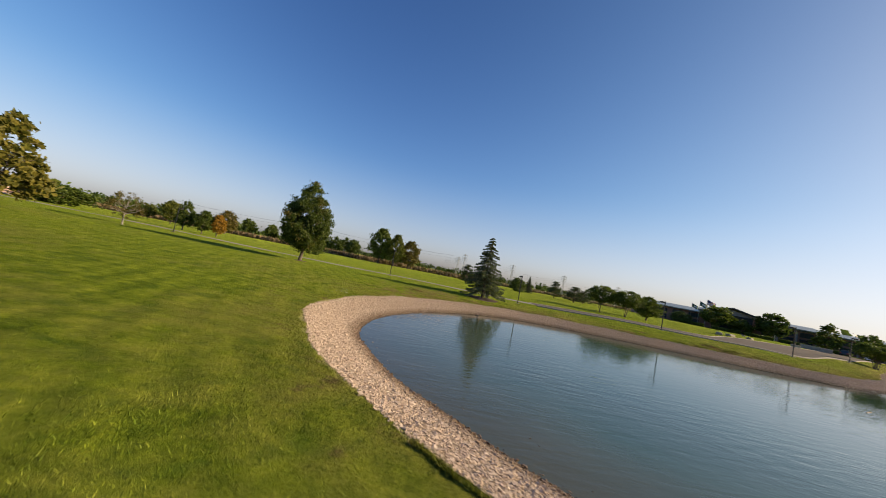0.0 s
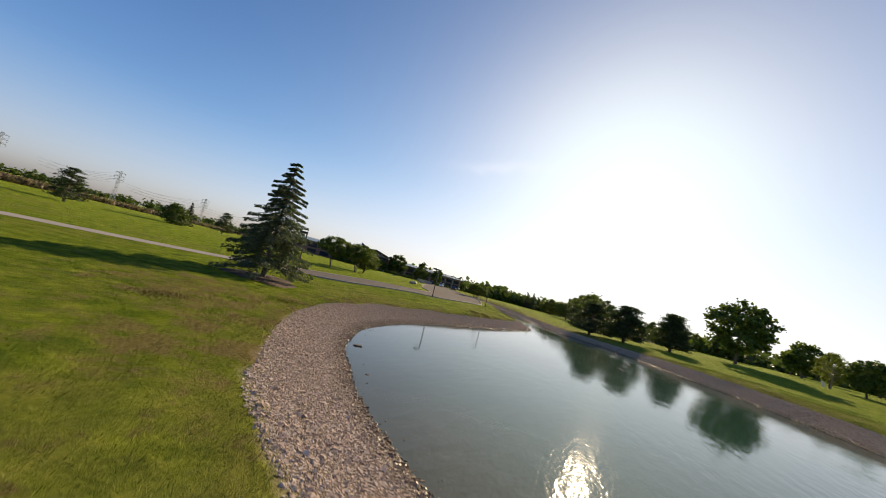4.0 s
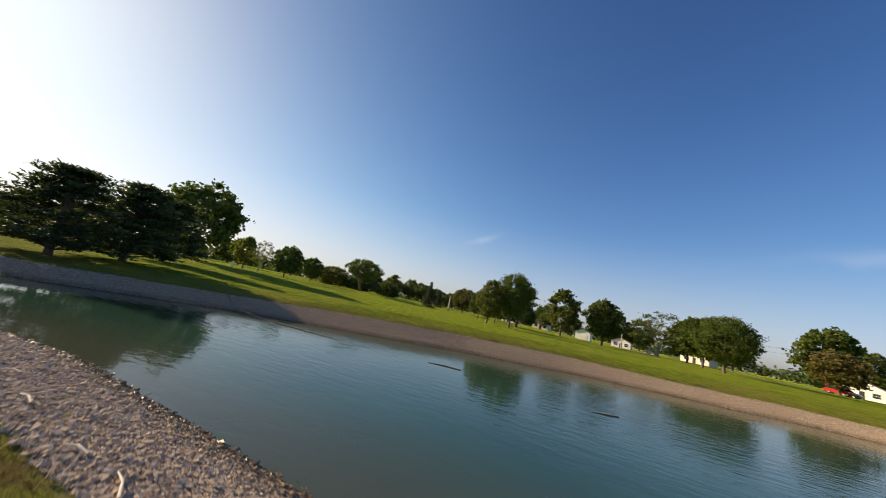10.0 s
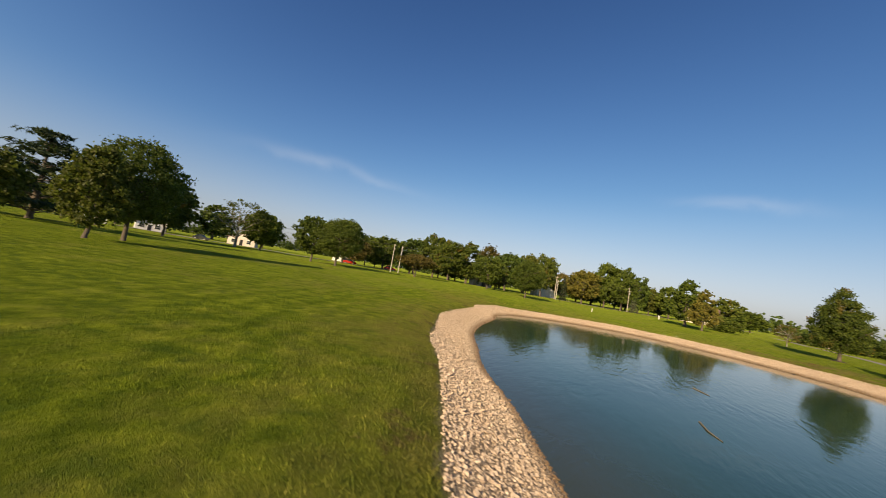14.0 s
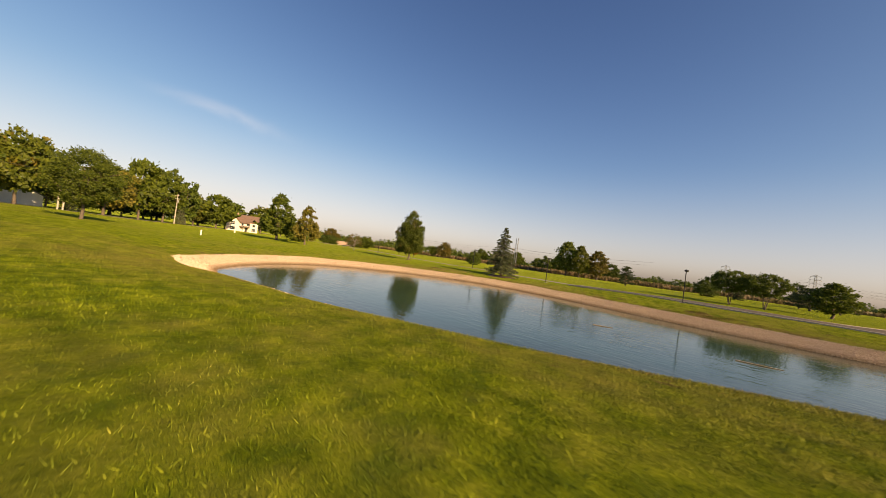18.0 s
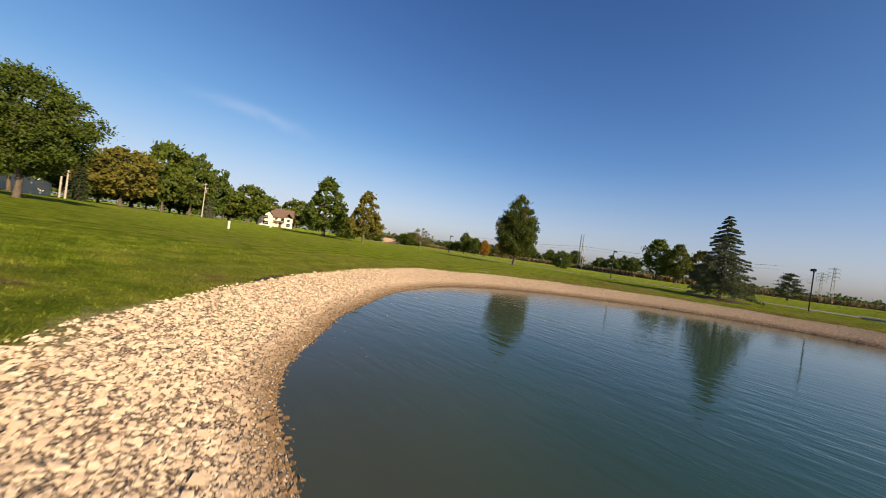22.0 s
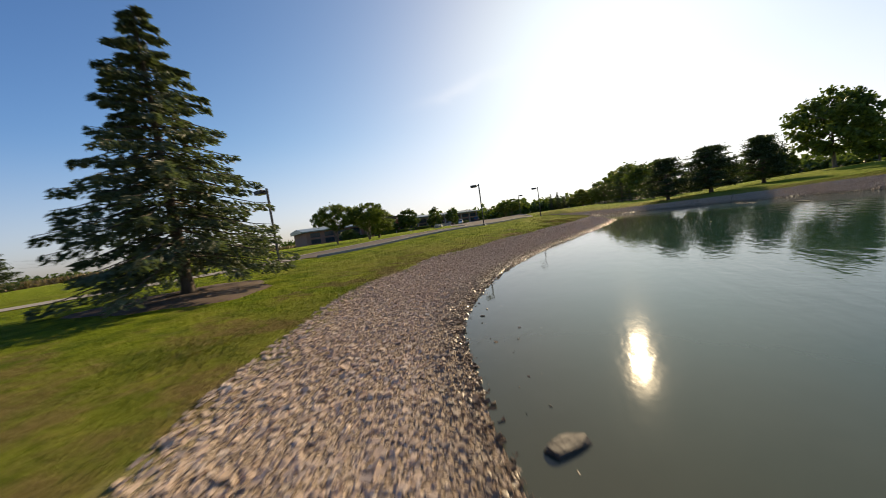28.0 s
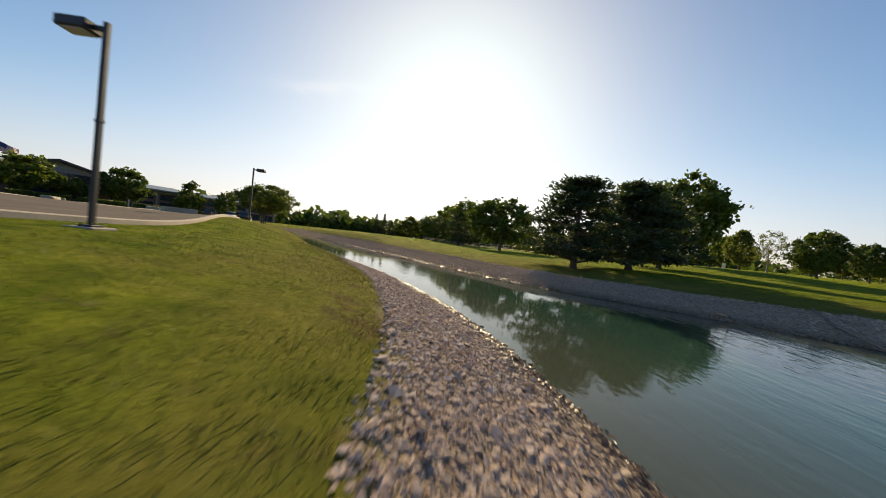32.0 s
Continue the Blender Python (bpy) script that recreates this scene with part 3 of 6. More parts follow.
# ---- the pond's outline and the lie of the land ----
SHORE_POINTS = [(7.3, 4.2), (10.3, 3.6), (13, 3.5), (15.8, 4.0), (18.5, 5.0), (22.1, 5.8), (25, 6.3), (29, 7.3), (33, 8.7), (37, 10.8), (41.1, 12.9), (44.8, 15.6), (48.4, 17.8), (52.2, 20.2), (55.9, 23.3), (59.8, 27.4),
                (63, 31.6), (66.6, 35), (75, 40.4), (94, 53), (122, 71), (150, 88), (148, 93), (119, 77), (91, 60.5), (74, 49), (64, 42), (57.5, 38.6), (52.5, 36.6), (47, 35.45),
                (42.1, 35.65), (36.7, 36.15), (30.6, 37.05), (26.9, 37.65), (23.1, 38.25), (19, 38.5), (14.2, 38.5), (9.2, 37.5), (6.9, 36.3), (4.6, 34.8), (2.8, 32.8), (1.0, 30.7), (-0.5, 28.3),
                (-1.8, 25.7), (-2.8, 22.9), (-3.2, 20), (-3.0, 17), (-1.9, 14.3), (-0.5, 11.7), (1.35, 9.45), (3.1, 7.4), (5.2, 5.7)]
SHORE = smooth_curve(SHORE_POINTS, 0.6, True)
ROCK_WIDTH = 2.92
BANK_SHIFT = 0.14


def ramp_up(v, a, b):
    s = np.clip((v - a) / (b - a), 0, 1)
    return s * s * (3 - 2 * s)


def shore_distance(x, y):
    """Metres from the water's edge: above zero on land, below on the pond."""
    p = np.stack([np.ravel(x), np.ravel(y)], -1).astype(float)
    a, b = SHORE, np.roll(SHORE, -1, 0)
    best = np.full(len(p), 1e18)
    inside = np.zeros(len(p), bool)
    for (ax, ay), (bx, by) in zip(a, b):
        ex, ey = bx - ax, by - ay
        s = np.clip(((p[:, 0] - ax) * ex + (p[:, 1] - ay) * ey) / (ex * ex + ey * ey), 0, 1)
        best = np.minimum(best, (p[:, 0] - ax - s * ex) ** 2 + (p[:, 1] - ay - s * ey) ** 2)
        cross = (ay > p[:, 1]) != (by > p[:, 1])
        if ey:
            inside ^= cross & (p[:, 0] < ax + (p[:, 1] - ay) / ey * ex)
    d = np.where(inside, -1, 1) * np.sqrt(best) + BANK_SHIFT
    # the stones lie in a wider band on the south-east and the north
    east = ramp_up((p[:, 0] - 4) * 0.53 - (p[:, 1] - 5) * 0.85, 1, 14) * ramp_up(p[:, 0], 13, 21)
    north = ramp_up(p[:, 1], 22, 30) * (1 - ramp_up(p[:, 0], 14, 26)) * (0.1 + 0.9 * ramp_up(p[:, 0], 3, 14))
    west = ramp_up(-p[:, 0], -6, -3) * ramp_up(-p[:, 1], -15, -10)
    bulge = (0.16 * ramp_up(p[:, 1], 16, 22) + 0.3 * np.exp(-(((p[:, 1] - 31) / 2.2) ** 2))) * ramp_up(-p[:, 0], -4, 1)
    return np.where(d > 0, d * ROCK_WIDTH / (ROCK_WIDTH + 0.2 * east + 0.62 * north + bulge + 0.06 * west), d)


def land(x, y, d):
    """Height of the ground from the place and its distance to the water."""
    x, y, d = np.asarray(x, float), np.asarray(y, float), np.asarray(d, float)
    east = ramp_up((x - 4) * 0.53 - (y - 5) * 0.85, 1, 8) * (1 - 0.85 * ramp_up(x, 50, 64))        # the south-eastern bank is higher
    west = ramp_up(-x, -6, -3) * ramp_up(-y, -15, -10)
    slope = 0.29 - 0.015 * west + 0.055 * east + 0.065 * east * ramp_up(x, 23, 35) * (1 - ramp_up(x, 46, 60))
    lip = slope * ROCK_WIDTH - 0.05
    z = np.where(d < ROCK_WIDTH, np.maximum(-1.6, slope * d - 0.05), lip + (0.52 - 0.36 * east) * (1 - np.exp(-(d - ROCK_WIDTH) / 4.5)) + 0.24 * east * (1 - np.exp(-np.maximum(d - ROCK_WIDTH, 0) / 0.8)))
    rise = 0.45 * ramp_up(-y, 2, 25) * ramp_up(x, -10, 40) + 0.30 * ramp_up(-x, 10, 90) + 0.5 * ramp_up(x, 60, 100) * ramp_up(-y, -45, 0) + 0.85 * ramp_up(-y, -10, 12) * ramp_up(-x, -30, 12) * (1 - 0.6 * ramp_up(-x, 40, 90)) + 0.45 * ramp_up(y, 30, 43) * ramp_up(x, 12, 32)
    rise = rise + 0.7 * ramp_up(x, 52, 66) * ramp_up(y, 44, 50) * ramp_up(d, 2.2, 4.2) * (1 - 0.6 * ramp_up(d, 6, 12)) / np.maximum(ramp_up(d, 1.5, 9), 0.02)
    rise = rise + 0.7 * np.exp(-(((x - 104) / 22) ** 2) - ((y + 4) / 16) ** 2)
    rise = rise + 0.75 * ramp_up(-y, 18, 60) * ramp_up(x, 30, 95) + 0.8 * ramp_up(-y, 55, 105) * ramp_up(x, 0, 60)
    z = z + rise * ramp_up(d, 1.5, 9)
    roll = 0.07 * np.sin(x * 0.11 + 1.3) * np.sin(y * 0.13) + 0.04 * np.sin(x * 0.31) * np.sin(y * 0.27 + 2)
    return z + roll * ramp_up(d, 4, 12)


def ground_z(x, y):
    return float(land(x, y, shore_distance(x, y))[()] if np.ndim(x) else land(x, y, shore_distance([x], [y])[0]))


def axis(lo, hi, step, far):
    mid = np.arange(lo, hi + step, step)
    out, s, v = [], step, mid[-1]
    while v < far:
        s *= 1.28
        v += s
        out.append(v)
    low, s, v = [], step, mid[0]
    while v > -far:
        s *= 1.28
        v -= s
        low.append(v)
    return np.concatenate([low[::-1], mid, out])


def sheet(name, xs, ys, mat, height, keep=None):
    gx, gy = np.meshgrid(xs, ys)
    d = shore_distance(gx, gy)
    v = np.stack([gx.ravel(), gy.ravel(), height(gx.ravel(), gy.ravel(), d)], -1)
    nx = len(xs)
    i = (np.arange(len(ys) - 1)[:, None] * nx + np.arange(nx - 1)[None]).ravel()
    f = np.stack([i, i + 1, i + nx + 1, i + nx], -1)
    if keep is not None:
        ok = keep(d)[f].any(1)
        f = f[ok]
        used = np.unique(f)
        back_to = np.zeros(len(v), int)
        back_to[used] = np.arange(len(used))
        v, d, f = v[used], d[used], back_to[f]
    me = mesh_from(name, v, f, [mat], smooth=True)
    at = me.attributes.new("shore", "FLOAT", "POINT")
    at.data.foreach_set("value", d.astype(np.float32))
    return new(name, me)


tagged(sheet("ground", axis(-48, 135, 0.85, 2600), axis(-34, 96, 0.85, 2600), LAWN, land), "mown green lawn with dry patches and mower stripes", "lawn", kind="structure")
tagged(sheet("water", np.arange(-8, 156, 0.8), np.arange(-2, 98, 0.8), WATER, lambda x, y, d: 0 * d, lambda d: d < 0.9), "calm cloudy blue-green pond water with fine ripples", "water", kind="structure")


# ---- drive, path, far road ----
def ribbon(name, left, right, mat, lift, label, category="road"):
    """A strip between two edges, laid on the ground."""
    k = 90
    def even(p):
        c = smooth_curve(p, 1.0)
        s = np.r_[0, np.cumsum(np.hypot(*np.diff(c, axis=0).T))]
        u = np.linspace(0, s[-1], k)
        return np.stack([np.interp(u, s, c[:, 0]), np.interp(u, s, c[:, 1])], -1)
    a, b = even(left), even(right)
    rows = 9
    grid = np.concatenate([a + (b - a) * j / (rows - 1) for j in range(rows)])
    z = land(grid[:, 0], grid[:, 1], shore_distance(grid[:, 0], grid[:, 1])) + lift
    i = (np.arange(rows - 1)[:, None] * k + np.arange(k - 1)[None]).ravel()
    me = mesh_from(name, np.c_[grid, z], np.stack([i, i + 1, i + k + 1, i + k], -1), [mat], True)
    return tagged(new(name, me), label, category, kind="structure")


def kerb(name, line, width, height, mat, label):
    c = smooth_curve(line, 1.0)
    t = np.gradient(c, axis=0)
    t /= np.hypot(*t.T)[:, None]
    nrm = np.stack([-t[:, 1], t[:, 0]], -1)
    z = land(c[:, 0], c[:, 1], shore_distance(c[:, 0], c[:, 1]))
    prof = [(-0.5, -0.15), (-0.5, height * 0.8), (-0.35, height), (0.4, height), (0.5, height * 0.85), (0.5, -0.15)]
    v = np.stack([np.c_[c + nrm * (o * width), z + h] for o, h in prof], 1).reshape(-1, 3)
    m, k = len(c), len(prof)
    f = [(i * k + j, i * k + j + 1, (i + 1) * k + j + 1, (i + 1) * k + j) for i in range(m - 1) for j in range(k - 1)]
    return tagged(new(name, mesh_from(name, v, f, [mat])), label, "kerb", kind="structure")


NEAR_KERB = [(17, 51.6), (20, 50.3), (24.4, 49.3), (28, 48.6), (33.5, 47.6), (38.2, 46.6), (46.8, 46.2), (52, 46.6), (56, 47.6), (60.5, 49.6), (66, 52.6), (76, 58), (104, 76.5), (150, 104)]
ISLAND_KERB = [(17, 56.2), (20, 56.6), (26, 56.3), (33, 55.4), (40, 54.4), (45, 54.2), (49, 56), (56, 61.8), (66, 67.6), (77, 74.5), (100, 86.5), (142, 112)]
ribbon("driveway", NEAR_KERB, ISLAND_KERB, ASPHALT, 0.04, "worn grey-brown asphalt driveway beside the lawn")
kerb("kerb", NEAR_KERB, 0.18, 0.15, CONCRETE, "low pale concrete kerb along the driveway")
kerb("kerb", ISLAND_KERB, 0.18, 0.09, CONCRETE, "low pale concrete kerb round the grass island")
PATH_LINE = [(-120, 66.5), (-90, 65), (-60, 63.6), (-36, 61.4), (-16, 59.3), (-7, 58.2), (3, 56.9), (10, 55.6), (18, 53.9)]
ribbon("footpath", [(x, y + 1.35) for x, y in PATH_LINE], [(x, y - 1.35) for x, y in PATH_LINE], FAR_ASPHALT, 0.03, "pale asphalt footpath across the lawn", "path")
ROAD_LINE = [(150, -290), (94, -227), (40, -165), (0, -112), (-22, -86), (-45, -62), (-92, -14), (-118, 13), (-150, 42), (-200, 80)]
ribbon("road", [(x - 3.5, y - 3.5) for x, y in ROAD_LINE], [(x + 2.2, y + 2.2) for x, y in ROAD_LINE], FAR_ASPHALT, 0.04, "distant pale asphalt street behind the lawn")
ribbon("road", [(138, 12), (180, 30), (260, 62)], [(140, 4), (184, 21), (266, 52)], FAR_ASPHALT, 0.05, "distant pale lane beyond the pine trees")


# ---- trees ----
def tube(points, radii, n=6):
    """Vertices and quads of a bent, tapered limb."""
    p, r = np.array(points, float), np.array(radii, float)
    t = np.gradient(p, axis=0)
    t /= np.linalg.norm(t, axis=1)[:, None] + 1e-9
    side = np.cross(t, (0.13, 0.31, 0.94) if abs(t[0, 2]) < 0.9 else (1, 0.1, 0.05))
    side /= np.linalg.norm(side, axis=1)[:, None] + 1e-9
    up = np.cross(side, t)
    a = np.arange(n) * 2 * np.pi / n
    v = (p[:, None] + r[:, None, None] * (np.cos(a)[None, :, None] * side[:, None] + np.sin(a)[None, :, None] * up[:, None])).reshape(-1, 3)
    f = [(i * n + j, i * n + (j + 1) % n, (i + 1) * n + (j + 1) % n, (i + 1) * n + j) for i in range(len(p) - 1) for j in range(n)]
    return v, np.array(f)


def join(pieces):
    v, f, k = [], [], 0
    for a, b in pieces:
        v.append(a)
        f.append(b + k)
        k += len(a)
    return np.concatenate(v), np.concatenate(f)


def leaves(rng, centres, length, width, droop=0.0, axis_dirs=None, spread=1.0):
    """One kite-shaped leaf, or small spray of them, at each centre."""
    m = len(centres)
    d = rng.normal(size=(m, 3))
    if axis_dirs is not None:
        d = axis_dirs + d * spread
    d[:, 2] -= droop
    d /= np.linalg.norm(d, axis=1)[:, None]
    s = np.cross(d, rng.normal(size=(m, 3)))
    s /= np.linalg.norm(s, axis=1)[:, None] + 1e-9
    ln = (length * rng.uniform(0.6, 1.3, m))[:, None]
    w = (width * rng.uniform(0.6, 1.3, m))[:, None]
    nrm = np.cross(d, s)
    v = np.stack([centres - d * ln * 0.5, centres + s * w * 0.5 - nrm * w * 0.12, centres + d * ln * 0.5, centres - s * w * 0.5 - nrm * w * 0.12], 1).reshape(-1, 3)
    return v, np.arange(4 * m).reshape(-1, 4)


def broadleaf(seed, profile, trunk_top, clumps, per, leaf, limb_count=9, clump_r=0.85, open_crown=0.0, stems=1, lean=0.0):
    """Trunk-and-limb mesh and crown mesh of a tree 10 m high. profile: (height, radius) pairs of the crown."""
    rng = np.random.default_rng(seed)
    hs, rs = np.array(profile).T
    wood = []
    for k in range(stems):
        a = 2 * np.pi * k / max(stems, 1) + rng.uniform(0, 6)
        off = 0.0 if stems == 1 else 0.28
        base = np.array([off * math.cos(a), off * math.sin(a), -0.15])
        topx = base * (1 if stems == 1 else 3.5)
        pts = [base, base + (0.02, 0.0, 0.35), (topx[0] * 0.7 + rng.normal() * 0.08 + lean, topx[1] * 0.7, trunk_top * 0.6), (topx[0] + rng.normal() * 0.12 + lean * 1.4, topx[1], trunk_top), (topx[0] * 1.2 + rng.normal() * 0.25, topx[1] * 1.2, hs[-1] * 0.8)]
        w = 0.24 / math.sqrt(stems)
        wood.append(tube(pts, [w * 1.5, w * 1.05, w * 0.85, w * 0.7, 0.03], 8))
    ends = []
    for k in range(limb_count):
        h0 = trunk_top * rng.uniform(0.75, 1.25) + (hs[-1] * 0.55 - trunk_top) * rng.uniform(0, 1) ** 1.4
        a = 2.4 * k + rng.uniform(-0.4, 0.4)
        h1 = min(hs[-1] * 0.93, h0 + rng.uniform(0.8, 2.8))
        r1 = np.interp(h1, hs, rs) * rng.uniform(0.6, 0.9)
        mid = np.array([0.45 * r1 * math.cos(a), 0.45 * r1 * math.sin(a), h0 + (h1 - h0) * 0.35])
        end = np.array([r1 * math.cos(a), r1 * math.sin(a), h1])
        wood.append(tube([(0, 0, h0 - 0.1), mid, (mid + end) / 2 + rng.normal(size=3) * 0.15, end], [0.10, 0.075, 0.05, 0.02], 5))
        ends.append(end)
        for q in range(3):
            e2 = end + rng.normal(size=3) * (0.7, 0.7, 0.5)
            wood.append(tube([(mid + end) / 2, e2 * 0.6 + end * 0.4, e2], [0.035, 0.025, 0.012], 4))
    # clumps fill the outer shell of an uneven crown
    h = rng.uniform(hs[0], hs[-1], clumps * 3)
    weight = np.interp(h, hs, rs)
    h = h[rng.uniform(0, rs.max(), len(h)) < weight][:clumps]
    a = rng.uniform(0, 2 * np.pi, len(h))
    lump = 1 + 0.16 * np.sin(3 * a + seed) * np.sin(h * 1.3 + seed) + 0.13 * np.sin(5 * a + h * 2.1)
    rad = np.interp(h, hs, rs) * lump * rng.uniform(0.35 + 0.2 * open_crown, 1.0, len(h)) ** 0.55
    c = np.stack([rad * np.cos(a), rad * np.sin(a), h], -1)
    keep = rng.uniform(size=len(c)) > open_crown * (0.5 + 0.5 * np.sin(c[:, 0] * 1.7 + seed) * np.sin(c[:, 1] * 1.9) * np.sin(c[:, 2] * 1.4))
    c = c[keep]
    if len(ends):
        c = np.concatenate([c, np.array(ends)])
    size = clump_r * rng.uniform(0.5, 1.15, len(c))
    q = np.repeat(c, per, 0) + rng.normal(size=(len(c) * per, 3)) * np.repeat(size, per)[:, None] * (0.5, 0.5, 0.36)
    v, f = leaves(rng, q, leaf, leaf * 0.72, 0.25)
    return join(wood), (v, f)


def spruce(seed, tiers, per_tier, per_branch, reach, needle, droop=0.35, low=0.75, swell=0.85):
    """A drooping spruce 10 m high with layered boughs."""
    rng = np.random.default_rng(seed)
    wood = [tube([(0, 0, -0.15), (0, 0, 0.5), (0.03, 0.02, 5), (0, 0, 9.9)], [0.26, 0.2, 0.12, 0.02], 8)]
    cs, ds = [], []
    for k in range(tiers):
        h = low + (9.75 - low) * (k / (tiers - 1)) ** 0.92
        full = reach * (1 - (h / 10.15)) ** swell + 0.1
        nb = max(4, int(per_tier * (0.5 + 0.6 * (1 - h / 10))))
        for j in range(nb):
            a = 2 * np.pi * (j + rng.uniform(-0.35, 0.35)) / nb + k * 0.9
            r = full * rng.uniform(0.62, 1.13)
            out = np.array([math.cos(a), math.sin(a), 0])
            s = np.linspace(0, 1, 6)
            sag = droop * r * (0.25 * s + 0.75 * s**1.6) - 0.22 * droop * r * np.clip(s - 0.75, 0, 1) * 4
            line = out[None] * (s * r)[:, None] + np.c_[0 * s, 0 * s, h + 0.12 - sag + rng.normal() * 0.08]
            wood.append(tube(line, np.linspace(0.045, 0.008, 6) * (0.5 + 0.5 * r / reach), 4))
            m = max(4, int(per_branch * (0.35 + 0.65 * r / reach)))
            u = rng.uniform(0.12, 1.03, m) ** 0.8
            pts = np.stack([np.interp(u, s, line[:, i]) for i in range(3)], -1)
            side = np.cross(out, (0, 0, 1))
            sgn = rng.choice([-1, 1], m)
            wdt = 0.30 * r * (1.08 - u) * rng.uniform(0, 1, m) + 0.05
            pts += side[None] * (sgn * wdt)[:, None]
            pts[:, 2] -= 0.30 * wdt + rng.uniform(0, 0.24, m) * (0.3 + r / reach)
            cs.append(pts)
            ds.append(out[None] * 0.9 + side[None] * (sgn * 0.8)[:, None] + np.array([0, 0, -0.45])[None])
    c, d = np.concatenate(cs), np.concatenate(ds)
    v, f = leaves(rng, c, needle, needle * 0.32, 0.1, d, 0.38)
    return join(wood), (v, f)


def pine(seed, clumps, per, leaf):
    """An irregular, broad pine 10 m high with flat tufted boughs."""
    rng = np.random.default_rng(seed)
    wood = [tube([(0, 0, -0.15), (0.03, 0, 0.5), (0.12, 0.05, 4), (0.05, -0.08, 7.5), (0, 0, 9.6)], [0.30, 0.23, 0.17, 0.10, 0.02], 8)]
    cs = []
    for k in range(clumps):
        h = 0.9 + 8.7 * rng.uniform() ** 1.1
        a = rng.uniform(0, 2 * np.pi)
        # boughs stand in uneven tiers, so the outline is ragged and pointed
        tier = 0.84 + 0.17 * math.sin(h * 4.3 + 1.7 * math.sin(a + seed)) + 0.14 * math.sin(3 * a + h)
        r = max(0.12, 3.7 * (1 - max(0.0, h - 1.6) / 8.5) ** 0.58 * tier * rng.uniform(0.3, 1.0) ** 0.5)
        end = np.array([r * math.cos(a), r * math.sin(a), h + 0.12 * r])
        if k % 2 == 0:
            wood.append(tube([(0.05, 0, h - 0.2 - 0.1 * r), end * (0.5, 0.5, 1) + (0, 0, -0.18), end], [0.07, 0.045, 0.015], 4))
        along = end * (1, 1, 0) / (r + 0.01)
        cs.append(end + along * (rng.normal(size=(per, 1)) * 0.42) + rng.normal(size=(per, 3)) * (0.22, 0.22, 0.13))
    c = np.concatenate(cs)
    d = rng.normal(size=c.shape) * 0.7 + (0, 0, 0.55)
    v, f = leaves(rng, c, leaf, leaf * 0.30, -0.1, d, 0.4)
    return join(wood), (v, f)


OVAL = [(1.6, 0.7), (2.4, 2.3), (3.8, 3.2), (5.5, 3.25), (7.2, 2.6), (8.8, 1.5), (10, 0.25)]
EGG = [(1.5, 0.9), (2.3, 2.6), (3.6, 3.15), (5.2, 2.95), (7.0, 2.15), (8.6, 1.15), (10, 0.15)]
ROUND = [(2.0, 1.0), (3.0, 3.1), (4.6, 4.2), (6.4, 4.3), (8.2, 3.4), (9.4, 1.9), (10, 0.5)]
TALL = [(1.4, 0.8), (2.6, 2.4), (4.4, 3.0), (6.4, 2.8), (8.2, 2.0), (9.3, 1.2), (10, 0.3)]
PYRAMID = [(1.5, 1.2), (2.4, 2.9), (4.0, 2.9), (5.8, 2.2), (7.6, 1.35), (9.0, 0.7), (10, 0.12)]
SPREAD = [(3.9, 1.4), (4.9, 4.6), (6.4, 6.2), (8.0, 5.6), (9.3, 3.4), (10, 0.8)]
BUSH = [(0.2, 3.2), (2.0, 5.0), (5.0, 5.2), (8.0, 3.6), (10, 1.0)]
KINDS = {
    "maple": (broadleaf(11, EGG, 1.7, 400, 66, 0.26, 14, 0.62, 0.03), BARK, LEAF_TURNING, "maple_tree"),
    "oval": (broadleaf(3, OVAL, 2.0, 190, 38, 0.42, 9, 0.8, 0.08), BARK, LEAF_GREEN, "deciduous_tree"),
    "round": (broadleaf(5, ROUND, 2.3, 250, 36, 0.50, 11, 0.95, 0.10), BARK, LEAF_GREEN, "deciduous_tree"),
    "tall": (broadleaf(8, TALL, 2.0, 190, 36, 0.44, 9, 0.8, 0.14), BARK, LEAF_DARK, "deciduous_tree"),
    "pyramid": (broadleaf(13, PYRAMID, 1.6, 240, 44, 0.32, 12, 0.6, 0.08), BARK, LEAF_GREEN, "deciduous_tree"),
    "oak": (broadleaf(21, ROUND, 2.6, 430, 58, 0.27, 14, 0.8, 0.12), BARK, LEAF_DARK, "oak_tree"),
    "spreading": (broadleaf(17, SPREAD, 3.0, 230, 50, 0.42, 14, 0.85, 0.2, 3), BARK, LEAF_GREEN, "spreading_tree"),
    "airy": (broadleaf(27, ROUND, 2.6, 130, 30, 0.30, 16, 0.8, 0.75), BARK_PALE, LEAF_YELLOW, "sparse_tree"),
    "bush": (broadleaf(31, BUSH, 1.0, 120, 34, 0.75, 6, 1.5, 0.1), BARK, LEAF_DARK, "shrub"),
    "pine": (pine(41, 330, 46, 0.48), BARK, NEEDLE_DARK, "pine_tree"),
    "scots": (pine(47, 250, 44, 0.48), BARK, NEEDLE_DARK, "pine_tree"),
    "spruce": (spruce(61, 21, 10, 230, 3.9, 0.27, 0.34, 1.4, 0.8), BARK, NEEDLE_BLUE, "spruce_tree"),
    "far_spruce": (spruce(67, 22, 10, 22, 2.6, 0.55), BARK, NEEDLE_DARK, "spruce_tree"),
}
